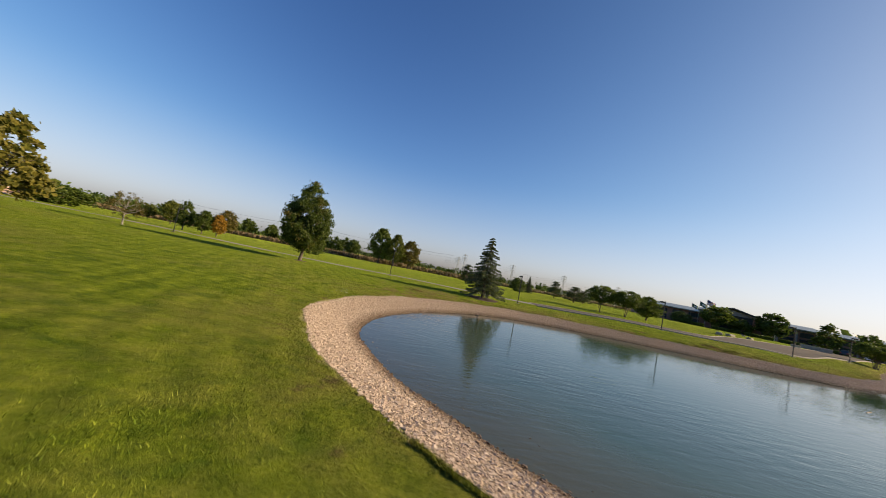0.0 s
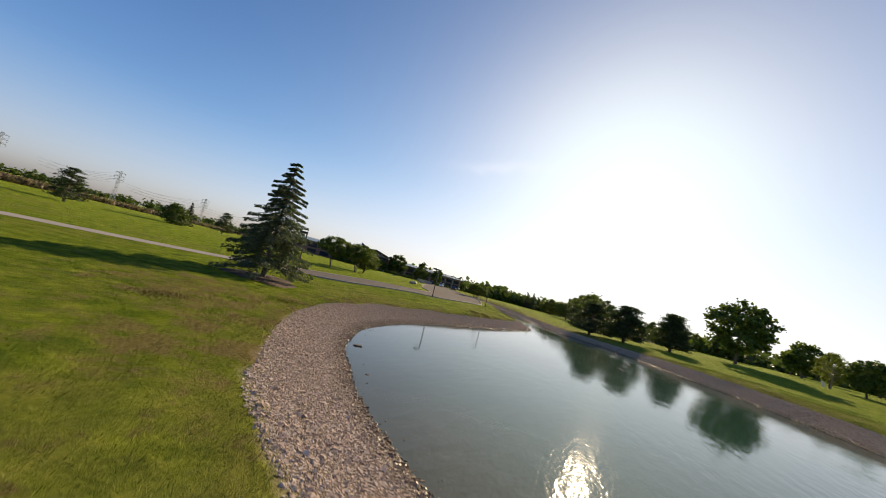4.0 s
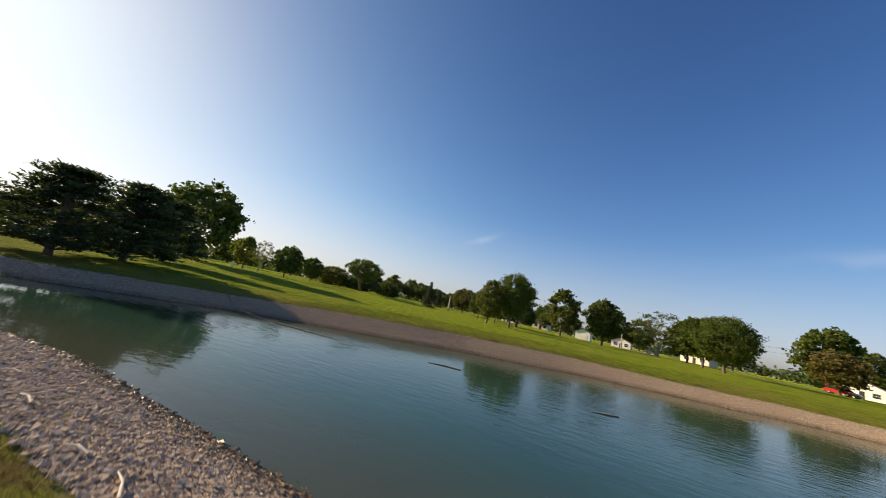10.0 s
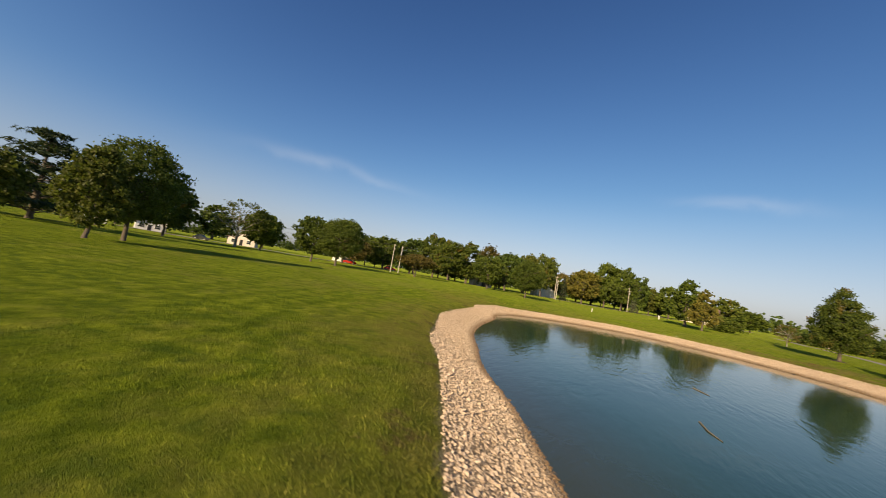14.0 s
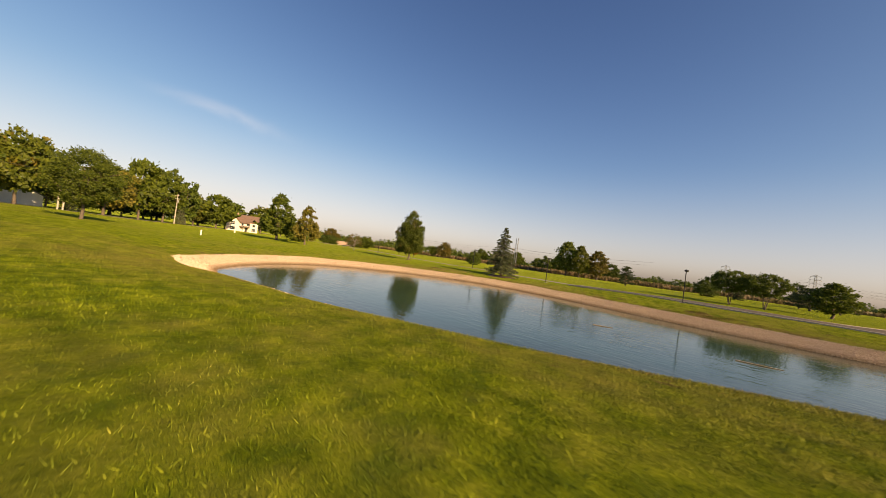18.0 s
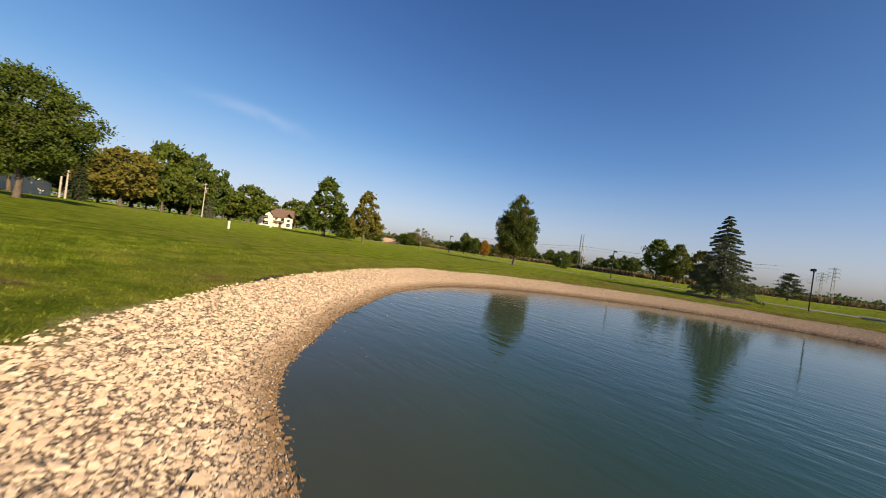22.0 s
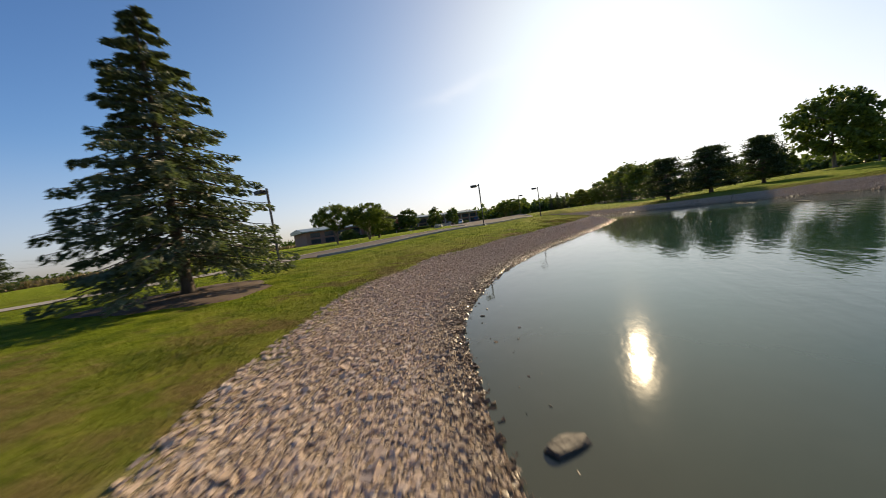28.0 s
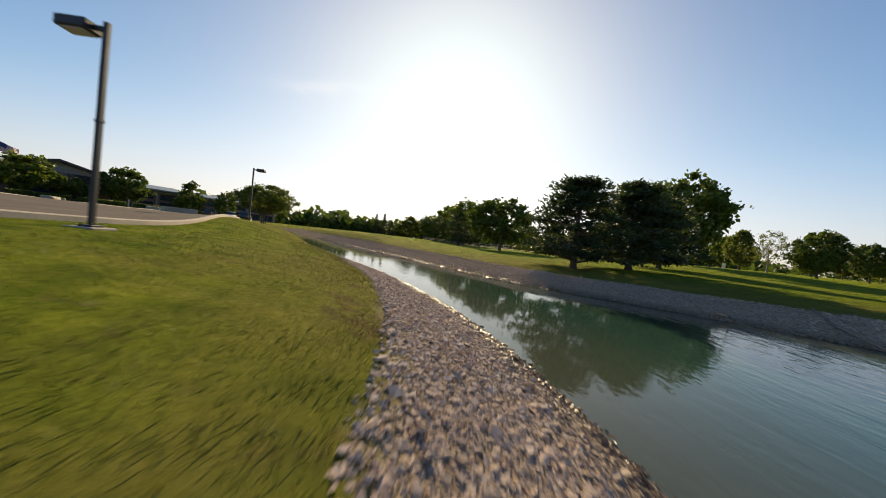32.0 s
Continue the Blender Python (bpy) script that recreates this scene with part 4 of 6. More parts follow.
# lighter builds of the same kinds for trees that stay far off
FAR_KINDS = {
    "oval": broadleaf(4, OVAL, 2.0, 130, 28, 0.58, 7, 0.85, 0.08),
    "round": broadleaf(6, ROUND, 2.3, 170, 28, 0.64, 8, 1.0, 0.08),
    "tall": broadleaf(9, TALL, 2.0, 130, 28, 0.56, 7, 0.85, 0.12),
    "oak": broadleaf(22, ROUND, 2.6, 190, 28, 0.60, 9, 0.9, 0.12),
    "scots": pine(48, 130, 30, 0.62),
    "pyramid": broadleaf(14, PYRAMID, 1.6, 120, 26, 0.6, 8, 0.7, 0.08),
}
# and of those in the rows on the horizon
ROW_KINDS = {
    "oval": broadleaf(34, OVAL, 2.0, 90, 20, 0.84, 5, 0.85, 0.05),
    "round": broadleaf(36, ROUND, 2.3, 115, 20, 0.92, 6, 1.0, 0.05),
    "tall": broadleaf(39, TALL, 2.0, 90, 20, 0.82, 5, 0.85, 0.08),
}
MODELS = {}
LEAF_CHOICE = {"green": LEAF_GREEN, "dark": LEAF_DARK, "yellow": LEAF_YELLOW, "russet": LEAF_BROWN, "orange": LEAF_ORANGE, "turning": LEAF_TURNING, "gold": LEAF_GOLD, "blue": NEEDLE_BLUE, "needle": NEEDLE_DARK}
WIDE = {"maple": 6.6, "oval": 6.6, "round": 8.8, "tall": 6.2, "pyramid": 6.0, "oak": 8.8, "spreading": 12.4, "airy": 8.8, "bush": 10.6, "pine": 7.0, "scots": 7.0, "spruce": 7.6, "far_spruce": 5.2}


def tree(kind, x, y, height, width, colour, label, turn=None, group=""):
    """A tree of a kind, at its height and width, its foot in the ground."""
    (wood, crown), bark, leaf, name = KINDS[kind]
    off = math.hypot(x - 25, y - 20)
    far = 2 if kind in ROW_KINDS and off > 140 else 1 if kind in FAR_KINDS and off > 64 else 0
    if far:
        wood, crown = (FAR_KINDS if far == 1 else ROW_KINDS)[kind]
    if (kind, far) not in MODELS:
        MODELS[kind, far] = (mesh_from("trunk", *wood, [bark], True), mesh_from("crown", *crown, [leaf]))
    tm, cm = MODELS[kind, far]
    turn = (x * 37.7 + y * 91.3) % 360 if turn is None else turn
    s, w = height / (10 if kind in ("spruce", "far_spruce", "pine", "scots") else 9.5), width / WIDE[kind]
    root = thing(name, pose(x, y, ground_z(x, y) - 0.03, 0, 0, turn) @ Matrix.Diagonal((w, w, s, 1)), label, "shrub" if kind == "bush" else "tree", group)
    part("trunk", tm, bark, root)
    c = part("crown", cm, leaf, root)
    c.material_slots[0].link = "OBJECT"
    c.material_slots[0].material = LEAF_CHOICE[colour] if colour else leaf
    return root


TREES = [
    # by the water and the footpath
    ("spruce", 7.4, 46.0, 8.6, 6.7, "blue", "blue-green spruce with drooping boughs on the lawn"),
    ("maple", -18.5, 46.9, 10.8, 6.6, "turning", "green maple turning russet at the top"),
    ("spreading", 36.6, 70.3, 5.3, 6.2, "green", "low wide-spreading green tree beside the driveway"),
    ("spreading", 40.7, 68.0, 5.1, 6.2, "green", "low wide-spreading green tree beside the driveway"),
    ("oval", 48.0, 72.4, 5, 5.4, "green", "small leafy green tree beyond the driveway"),
    # north-west lawn
    ("pyramid", -58.2, 32.1, 12.6, 9.2, "green", "broad pyramid-shaped green tree on the lawn"),
    ("pyramid", -43.9, 33.8, 9.5, 5.9, "gold", "green tree half turned to copper on the lawn"),
    ("bush", -67.5, 42.7, 4.1, 7.4, "green", "dense green shrubs at the lawn's edge"),
    ("airy", -45.2, 48.9, 4.6, 4.6, "russet", "thin tree with few russet leaves"),
    ("tall", -55.5, 73.9, 6, 3.4, "green", "slim green tree beyond the footpath"),
    ("oval", -51.2, 73.8, 4.9, 3.8, "green", "small green tree beside an orange one"),
    ("oval", -49.0, 75.4, 4.6, 3.2, "orange", "small tree in bright orange autumn leaf"),
    ("bush", -31.8, 88.1, 4.4, 4.6, "dark", "rounded dark green shrub on the far lawn"),
    # north
    ("oval", -24.6, 148.1, 14.8, 10.5, "green", "tall full green tree at the field's edge"),
    ("oval", -17.4, 145.1, 13.3, 7.5, "yellow", "yellow-green tree at the field's edge"),
    ("oval", -11.4, 149.8, 12, 9, "russet", "russet-tinged tree at the field's edge"),
    ("scots", 11.2, 107.6, 6.1, 5.2, "needle", "dark bushy pine on the far lawn"),
    ("bush", 29.6, 114.2, 4.4, 5.2, "dark", "dark green shrub on the far lawn"),
    ("far_spruce", 36.1, 122.7, 6.2, 3.6, "needle", "small dark conifer on the far lawn"),
    ("scots", 48.3, 129.0, 6.6, 5.4, "needle", "dark bushy pine on the far lawn"),
    ("scots", 49.0, 112.4, 5.4, 7, "needle", "low broad dark pine on the far lawn"),
    ("scots", 54.1, 116.6, 4.6, 5, "needle", "low dark pine on the far lawn"),
    # before the long building
    ("round", 114.0, 128.5, 8.4, 11, "green", "round green tree before the building"),
    ("oval", 121.5, 126.5, 5.4, 7, "dark", "small dark tree before the building"),
    ("round", 129.5, 122.5, 9.4, 10, "dark", "round dark green tree before the building"),
    ("pyramid", 143.5, 116.3, 9.8, 7.4, "green", "upright green tree before the building"),
    ("tall", 151.5, 110.8, 8.6, 6, "dark", "upright dark tree before the building"),
    ("bush", 104.0, 135, 4, 8, "dark", "dense dark shrubs along the building"),
    ("spreading", 81.6, 58.7, 4.4, 6.4, "green", "low spreading green tree at the car park"),
    ("spreading", 85.8, 61.2, 4.3, 6.0, "green", "low spreading green tree at the car park"),
    # pines and oaks across the channel
    ("oak", 104.0, -4.0, 15.4, 13.0, "dark", "great spreading dark green oak on the bank"),
    ("pine", 73.2, 21.8, 7.7, 8.8, "needle", "broad dark pine on the bank"),
    ("scots", 69.0, 28.2, 6.9, 7.8, "needle", "open-crowned dark pine on the bank"),
    ("pine", 84.0, 12.4, 8.6, 8.4, "needle", "broad dark pine beside the oak"),
    ("oak", 105.3, 28.1, 9.3, 11.2, "dark", "rounded dark tree on the bank"),
    ("scots", 119.1, 35.3, 8, 7, "needle", "dark pine beside the channel"),
    ("oak", 139.0, 41.2, 6.9, 10.2, "dark", "low rounded dark tree by the lane"),
    ("oval", 163.3, 51.3, 7, 11, "yellow", "yellow-green tree by the far lane"),
    ("far_spruce", 191.3, 66.6, 9.6, 5.4, "needle", "dark spire-shaped spruce in the distance"),
    ("far_spruce", 190.6, 69.9, 9, 5.2, "needle", "dark spire-shaped spruce in the distance"),
    ("far_spruce", 191.9, 63.4, 7, 5.2, "needle", "dark spire-shaped spruce in the distance"),
    ("round", 214.6, 95.3, 9, 15, "dark", "dark round tree in the distance"),
    # south-east lawn
    ("oval", 117.5, -26.2, 8.6, 5.8, "yellow", "yellow-green tree on the far lawn"),
    ("airy", 107.0, -22.2, 7.8, 5.4, "yellow", "nearly bare pale-barked tree on the far lawn"),
    ("round", 101.4, -25.4, 7.8, 7.4, "dark", "round dark green tree on the far lawn"),
    ("round", 107.0, -41.2, 6.9, 6.4, "dark", "round dark green tree on the far lawn"),
    ("bush", 112.0, -58.0, 6.2, 13.0, "gold", "golden-yellow thicket at the far lawn's edge"),
    ("bush", 102.0, -60.0, 5.4, 11.0, "dark", "dark thicket behind the umbrella-shaped tree"),
    ("bush", 91.5, -62.0, 4.6, 9.0, "dark", "dark thicket behind the umbrella-shaped tree"),
    ("spreading", 94.4, -49.5, 9.6, 10.8, "green", "umbrella-shaped open green tree"),
    ("scots", 98.4, -81.5, 6.0, 5.4, "needle", "wind-shaped dark pine in the distance"),
    ("round", 92.6, -95.4, 7.6, 9.8, "dark", "round dark tree in the distance"),
    ("far_spruce", 74.0, -57.5, 8.0, 5.6, "needle", "narrow dark spruce in the distance"),
    ("far_spruce", 78.6, -79.0, 6.2, 3.8, "needle", "narrow dark spruce in the distance"),
    ("round", 68.5, -78.7, 8.6, 9.0, "russet", "broad russet tree in the distance"),
    ("round", 58.5, -62.1, 7.9, 6.4, "dark", "broad dark tree in the distance"),
    ("oval", 47.5, -23.3, 8.0, 5.0, "yellow", "yellow-green leaning tree on the lawn"),
    ("scots", 45.9, -56.3, 13.4, 12.0, "needle", "feathery dark pine behind a paler tree"),
    ("round", 50.8, -49.6, 7.6, 6.6, "yellow", "yellow-green tree beside a tall pine"),
    ("oak", 43.8, -27.2, 10.2, 7.8, "green", "full green oak on the lawn"),
    ("oval", 34.2, -76.1, 14.2, 10.8, "yellow", "upright yellow-green tree beyond the lawn"),
    ("round", 21.3, -81.4, 13.8, 11.4, "turning", "broad tree turning yellow beyond the lawn"),
    ("airy", 6.9, -76.2, 12.6, 14.5, "yellow", "pale open-crowned tree by the street"),
    ("round", -0.6, -76.8, 10.9, 10.8, "green", "leafy green tree by the street"),
    ("oak", 5.9, -45.5, 10.2, 8.8, "green", "dense round green tree on the lawn"),
    ("oak", 4.8, -38.6, 10.0, 9.6, "green", "dense round green tree on the lawn"),
    ("round", -28.0, -71.5, 14.8, 12.4, "green", "tall green tree across the street"),
    ("round", -25.4, -63.4, 9.0, 9.4, "russet", "russet-brown tree by the street"),
    ("spreading", -23.6, -36.4, 6.2, 11.4, "russet", "low spreading tree turning russet"),
    ("oak", -36.0, -18.7, 9.5, 9.1, "green", "round green tree with a bare trunk"),
    ("oak", -26.5, -4.4, 8.9, 7.4, "green", "full dark green tree standing alone on the lawn"),
    ("oval", -46.0, -20.0, 6.9, 6.9, "russet", "small russet tree by the street"),
    ("round", -52.0, -73.0, 13, 15.9, "green", "pale green tree across the street"),
    ("round", -62.0, -66.0, 14.6, 13.8, "dark", "dark green tree across the street"),
    ("round", -68.0, -57.8, 17.7, 14.7, "turning", "tall tree turning brown across the street"),
    ("oak", -60.0, -45.6, 15.6, 13.2, "turning", "tall green tree beside the street"),
    ("tall", -66.5, -40.5, 15.6, 12.5, "turning", "tall green tree beside the street"),
    ("tall", -80.0, -37.7, 17.0, 12.4, "russet", "tall russet tree across the street"),
    ("round", -77.5, -27.5, 14.9, 15.4, "dark", "broad dark green tree beside the street"),
    ("round", -95.4, -24.5, 17.1, 12.5, "yellow", "yellow-green tree across the street"),
    ("oak", -97.5, -17.5, 18.5, 12.7, "turning", "great dark oak behind the street poles"),
    ("far_spruce", -103, -8.5, 10.4, 5.4, "needle", "dark spruce across the street"),
    ("round", -111.5, -1.5, 14.9, 15.3, "gold", "broad tree in golden-olive autumn leaf"),
    ("round", -120.8, 7.3, 19.9, 12.7, "green", "full green tree across the street"),
    ("oak", -124.3, 14.4, 19.9, 12.7, "green", "full green tree across the street"),
    ("far_spruce", -124.5, 19.6, 9.4, 5.2, "blue", "grey-blue spruce beside a street pole"),
    ("tall", -127.5, 21.5, 17.1, 9.5, "dark", "dark green tree beside a street pole"),
    ("round", -140.6, 26.4, 12.7, 9.5, "yellow", "yellow-green tree across the street"),
    ("round", -139.1, 34.6, 14.2, 14.3, "green", "broad green tree beside the house"),
    ("round", -158.1, 59.2, 13.5, 15.4, "turning", "broad tree turning brown behind the house"),
    ("round", -172.0, 48.0, 14, 16, "dark", "dark green tree behind the house"),
    ("round", -150.0, 67.0, 9, 12, "green", "green tree beside the house"),
    ("bush", -87.0, 78.0, 4.2, 11, "green", "green brush beside the footpath"),
    ("bush", -104.0, 72.0, 3.6, 10, "dark", "dark brush beside the footpath"),
]
for row in TREES:
    tree(*row)

# ---- hedgerow trees, across the street and beyond the fields ----
hedge_rng = random.Random(5)
for a, b, count, sizes, kinds in (
        ((-52, -100), (-175, 40), 24, (10, 14), ("green", "dark", "gold", "turning", "russet", "russet")),
        ((150, -300), (-20, -128), 22, (11, 15), ("dark", "green", "turning", "dark")),
        ((-130, 82), (-70, 118), 9, (4, 8), ("green", "yellow", "dark", "russet")),
        ((-110, 205), (-20, 196), 13, (7, 10), ("dark", "green")),
        ((150, 30), (280, 50), 12, (8, 13), ("dark", "dark", "green")),
        ((150, 5), (205, 75), 13, (4.5, 8), ("dark", "dark", "green")),
        ((160, -60), (250, 0), 10, (9, 14), ("dark", "green")),
        ((150, -75), (40, -140), 26, (6.0, 9.0), ("dark", "green", "russet", "dark"))):
    for k in range(count):
        s = (k + hedge_rng.uniform(-0.3, 0.3)) / max(1, count - 1)
        h = hedge_rng.uniform(*sizes)
        x = a[0] + (b[0] - a[0]) * s + hedge_rng.uniform(-7, 7)
        y = a[1] + (b[1] - a[1]) * s + hedge_rng.uniform(-7, 7)
        tree(hedge_rng.choice(("round", "round", "tall", "oval")), x, y, h, h * hedge_rng.uniform(0.75, 1.1), hedge_rng.choice(kinds), "leafy tree in a distant row", group="distant tree row")


def far_woods():
    """The low dark rim of woods on the horizon."""
    rng = np.random.default_rng(77)
    cs = []
    for a0, a1, r, h in ((-30, 42, 235, 7.5), (-30, 40, 420, 13), (40, 75, 520, 9), (75, 118, 560, 8), (118, 150, 430, 10), (150, 215, 380, 13), (215, 290, 420, 13), (290, 330, 460, 13)):
        for a in np.arange(a0, a1, 0.9):
            t = math.radians(a + rng.uniform(-0.5, 0.5))
            rr, hh = r * rng.uniform(0.92, 1.1), h * rng.uniform(0.6, 1.15)
            m = 110
            p = rng.normal(size=(m, 3)) * (4.0, 4.0, hh * 0.26) + (rr * math.cos(t), rr * math.sin(t), hh * 0.5 + 2)
            p[:, 2] = np.clip(p[:, 2], 1.5, hh * 1.1 + 2)
            cs.append(p)
    c = np.concatenate(cs)
    v, f = leaves(rng, c, 3.2, 2.6)
    return tagged(new("far_woods", mesh_from("far_woods", v, f, [LEAF_DARK])), "low dark woods along the horizon", "woods", kind="stuff")


far_woods()


def cornfield():
    """Dry standing maize beyond the far lawn."""
    rng = np.random.default_rng(9)
    n = 16000
    u = rng.uniform(-170, 190, n)
    row = rng.uniform(0, 1, n) ** 1.6 * 26
    y = 163 + 0.10 * u + row + 14 * np.sin(u * 0.012)
    c = np.c_[u, y, 1.45 + rng.uniform(0.2, 1.5, n)]
    v, f = leaves(rng, c, 1.7, 0.9, 0, np.tile((0.0, 0.0, 1.0), (n, 1)), 0.35)
    return tagged(new("cornfield", mesh_from("cornfield", v, f, [CORN])), "dry brown maize standing beyond the lawn", "cornfield", kind="stuff")


cornfield()


# ---- lamp posts ----
def lamp_post(x, y, height, turn):
    root = thing("lamp_post", pose(x, y, ground_z(x, y) - 0.02, 0, 0, turn), "black square lamp post with a shoebox head", "lamp post", "lamp posts along the path")
    bm = box(-0.28, 0.28, -0.28, 0.28, -0.1, 0.05, 0.02)
    part("footing", bm, CONCRETE, root, "small concrete footing")
    bm = box(-0.14, 0.14, -0.14, 0.14, 0.05, 0.09, 0.01)
    for sx in (-0.1, 0.1):
        for sy in (-0.1, 0.1):
            add_cyl(bm, (sx, sy, 0.08), (sx, sy, 0.13), 0.015, 0.015, 6)
    part("base_plate", bm, BLACK_METAL, root)
    part("pole", box(-0.047, 0.047, -0.047, 0.047, 0.09, height, 0.008), BLACK_METAL, root)
    part("clamp", box(-0.06, 0.06, -0.058, 0.058, height * 0.52, height * 0.52 + 0.06, 0.008), BLACK_METAL, root)
    part("arm", box(-0.035, 0.035, 0.05, 0.24, height - 0.17, height - 0.09), BLACK_METAL, root)
    head = part("head", box(-0.2, 0.2, 0.24, 0.82, height - 0.24, height - 0.03, 0.03), BLACK_METAL, root)
    part("lens", box(-0.16, 0.16, 0.30, 0.76, height - 0.255, height - 0.236), LENS, head, "pale flat lamp lens")
    return root


for x, y, h, turn in ((-43.5, 56.2, 4.2, 0), (-6.9, 56.1, 4.35, 0), (13.6, 50.5, 4.25, 4), (33.3, 46.6, 4.12, 3), (50.7, 44.9, 4.12, 5), (69.5, 53.1, 4.1, 190)):
    lamp_post(x, y, h, turn)


# ---- stones of the bank ----
def stone_shape(rng, n=1):
    """Angular crushed stones: blocks and wedges pushed out of shape, open underneath where they lie."""
    cube = np.array([(-1, -1, -1), (1, -1, -1), (1, 1, -1), (-1, 1, -1), (-1, -1, 1), (1, -1, 1), (1, 1, 1), (-1, 1, 1)]) * 0.72
    quad = np.array([(4, 5, 6, 7), (0, 1, 5, 4), (1, 2, 6, 5), (2, 3, 7, 6), (3, 0, 4, 7)])
    v = (cube[None] + rng.uniform(-0.42, 0.42, (n, 8, 3))) * rng.uniform([0.82, 0.7, 0.28], [1.4, 1.15, 0.56], (n, 3))[:, None]
    a = rng.uniform(0, 2 * np.pi, n)
    b = rng.normal(0, 0.42, n)
    ca, sa, cb, sb = np.cos(a)[:, None], np.sin(a)[:, None], np.cos(b)[:, None], np.sin(b)[:, None]
    x, y, z = v[..., 0], v[..., 1], v[..., 2]
    y, z = y * cb - z * sb, y * sb + z * cb
    return np.stack([x * ca - y * sa, x * sa + y * ca, z], -1), quad


def bank_points(rng, count, lo, hi, east):
    """Places on the bank between two distances from the water, on the eastern side or on the rest."""
    a, b = SHORE, np.roll(SHORE, -1, 0)
    side = (a[:, 0] - 12) * 0.53 - (a[:, 1] - 5) * 0.85 > 0
    t = b - np.roll(SHORE, 1, 0)
    out = np.stack([t[:, 1], -t[:, 0]], -1) / (np.hypot(*t.T)[:, None] + 1e-9)
    # the outline runs anticlockwise, so its right-hand side is land; weights follow the outer edge
    far = a + 1.8 * out
    seg = np.hypot(*(np.roll(far, -1, 0) - far).T) * (side == east) * np.where(a[:, 0] > 110, 0, np.where(a[:, 0] > 66, 0.3, 1.0))
    k = rng.choice(len(a), count, p=seg / seg.sum())
    s = rng.uniform(0, 1, count)[:, None]
    k1 = (k + 1) % len(a)
    n = out[k] * (1 - s) + out[k1] * s
    return a[k] * (1 - s) + a[k1] * s + n * (rng.uniform(lo, hi, count) - BANK_SHIFT)[:, None]


def stones():
    rng = np.random.default_rng(4)
    p = np.concatenate([bank_points(rng, 222000, -0.3, ROCK_WIDTH + 0.9, False), bank_points(rng, 80000, -0.3, ROCK_WIDTH + 0.1, True)])
    stray = np.c_[rng.uniform(-4, 12, 20000), rng.uniform(6, 39, 20000)]
    p = np.concatenate([p, stray])
    loose = np.arange(len(p)) >= len(p) - len(stray)
    d = shore_distance(p[:, 0], p[:, 1])
    wob = 0.12 * np.sin(p[:, 0] * 0.9) * np.sin(p[:, 1] * 0.8) + np.minimum(rng.normal(size=len(p)) * 0.04, 0.08)
    low = ramp_up((p[:, 0] - 4) * 0.53 - (p[:, 1] - 5) * 0.85, 6, 14) * ramp_up(p[:, 0], 24, 31) * (1 - ramp_up(p[:, 0], 44, 54))      # hidden behind the grass of the higher bank
    ok = (d > -0.4 + rng.exponential(0.15, len(p))) & (d < ROCK_WIDTH - 0.05 + wob - 0.1 * low) & ~loose
    ok |= loose & (d < -0.15) & (d > -0.15 - rng.exponential(0.24, len(p)))
    p, d, loose = p[ok], d[ok], loose[ok]
    size = np.clip(rng.lognormal(math.log(0.030), 0.30, len(p)), 0.015, 0.062)
    size *= np.where((p[:, 0] - 12) * 0.53 - (p[:, 1] - 5) * 0.85 > 10, 1.1, 1.0) * np.where(p[:, 0] > 66, 1.5, 1.0)
    z = land(p[:, 0], p[:, 1], d) + size * rng.uniform(-0.2, 0.5, len(p))
    z = np.where(loose, rng.uniform(-0.035, 0.0, len(p)), z)
    # a stretch by the western shore is laid stone by stone
    single = (p[:, 0] > -3.6) & (p[:, 0] < -0.6) & (p[:, 1] > 12.9) & (p[:, 1] < 14.3) & (d > 0.1)
    single = np.flatnonzero(single)[:300]
    rest = np.setdiff1d(np.arange(len(p)), single)
    v, quad = stone_shape(rng, len(rest))
    # one in five is a block, the others close to a skew point
    v = v * size[rest][:, None, None] + np.c_[p, z][rest][:, None]
    block = np.arange(len(rest)) % 5 == 0
    tri = np.array([(4, 5, 6), (4, 6, 7), (0, 1, 5), (0, 5, 4), (1, 2, 6), (1, 6, 5), (2, 3, 7), (2, 7, 6), (3, 0, 4), (3, 4, 7)])
    point = np.array([(0, 1, 4), (1, 2, 4), (2, 3, 4), (3, 0, 4)])
    va, vb = v[block].reshape(-1, 3), v[~block][:, :5]
    tip = v[~block][:, 4:].mean(1) * 0.45 + v[~block][:, 4] * 0.55
    vb = np.concatenate([vb[:, :4], tip[:, None]], 1).reshape(-1, 3)
    fa = (tri[None] + 8 * np.arange(block.sum())[:, None, None]).reshape(-1, 3)
    fb = (point[None] + 5 * np.arange((~block).sum())[:, None, None]).reshape(-1, 3) + len(va)
    v, f = np.concatenate([va, vb]), np.concatenate([fa, fb])
    bank = thing("rock_bank", pose(0, 0, 0), "bank of pale crushed limestone round the pond", "stones")
    rubble = part("stone_rubble", mesh_from("stone_rubble", v.reshape(-1, 3), f, [STONE]), STONE, bank)
    tagged(rubble, kind="stuff")
    models = []
    for k in range(6):
        sv, sf = stone_shape(rng, 1)
        models.append(mesh_from("stone", sv[0], sf, [STONE]))
    for i in single:
        ob = new("stone", models[i % 6])
        ob.matrix_basis = pose(p[i, 0], p[i, 1], z[i], 0, 0, (i * 47) % 360) @ Matrix.Diagonal((size[i], size[i], size[i], 1))
        ob.parent = bank


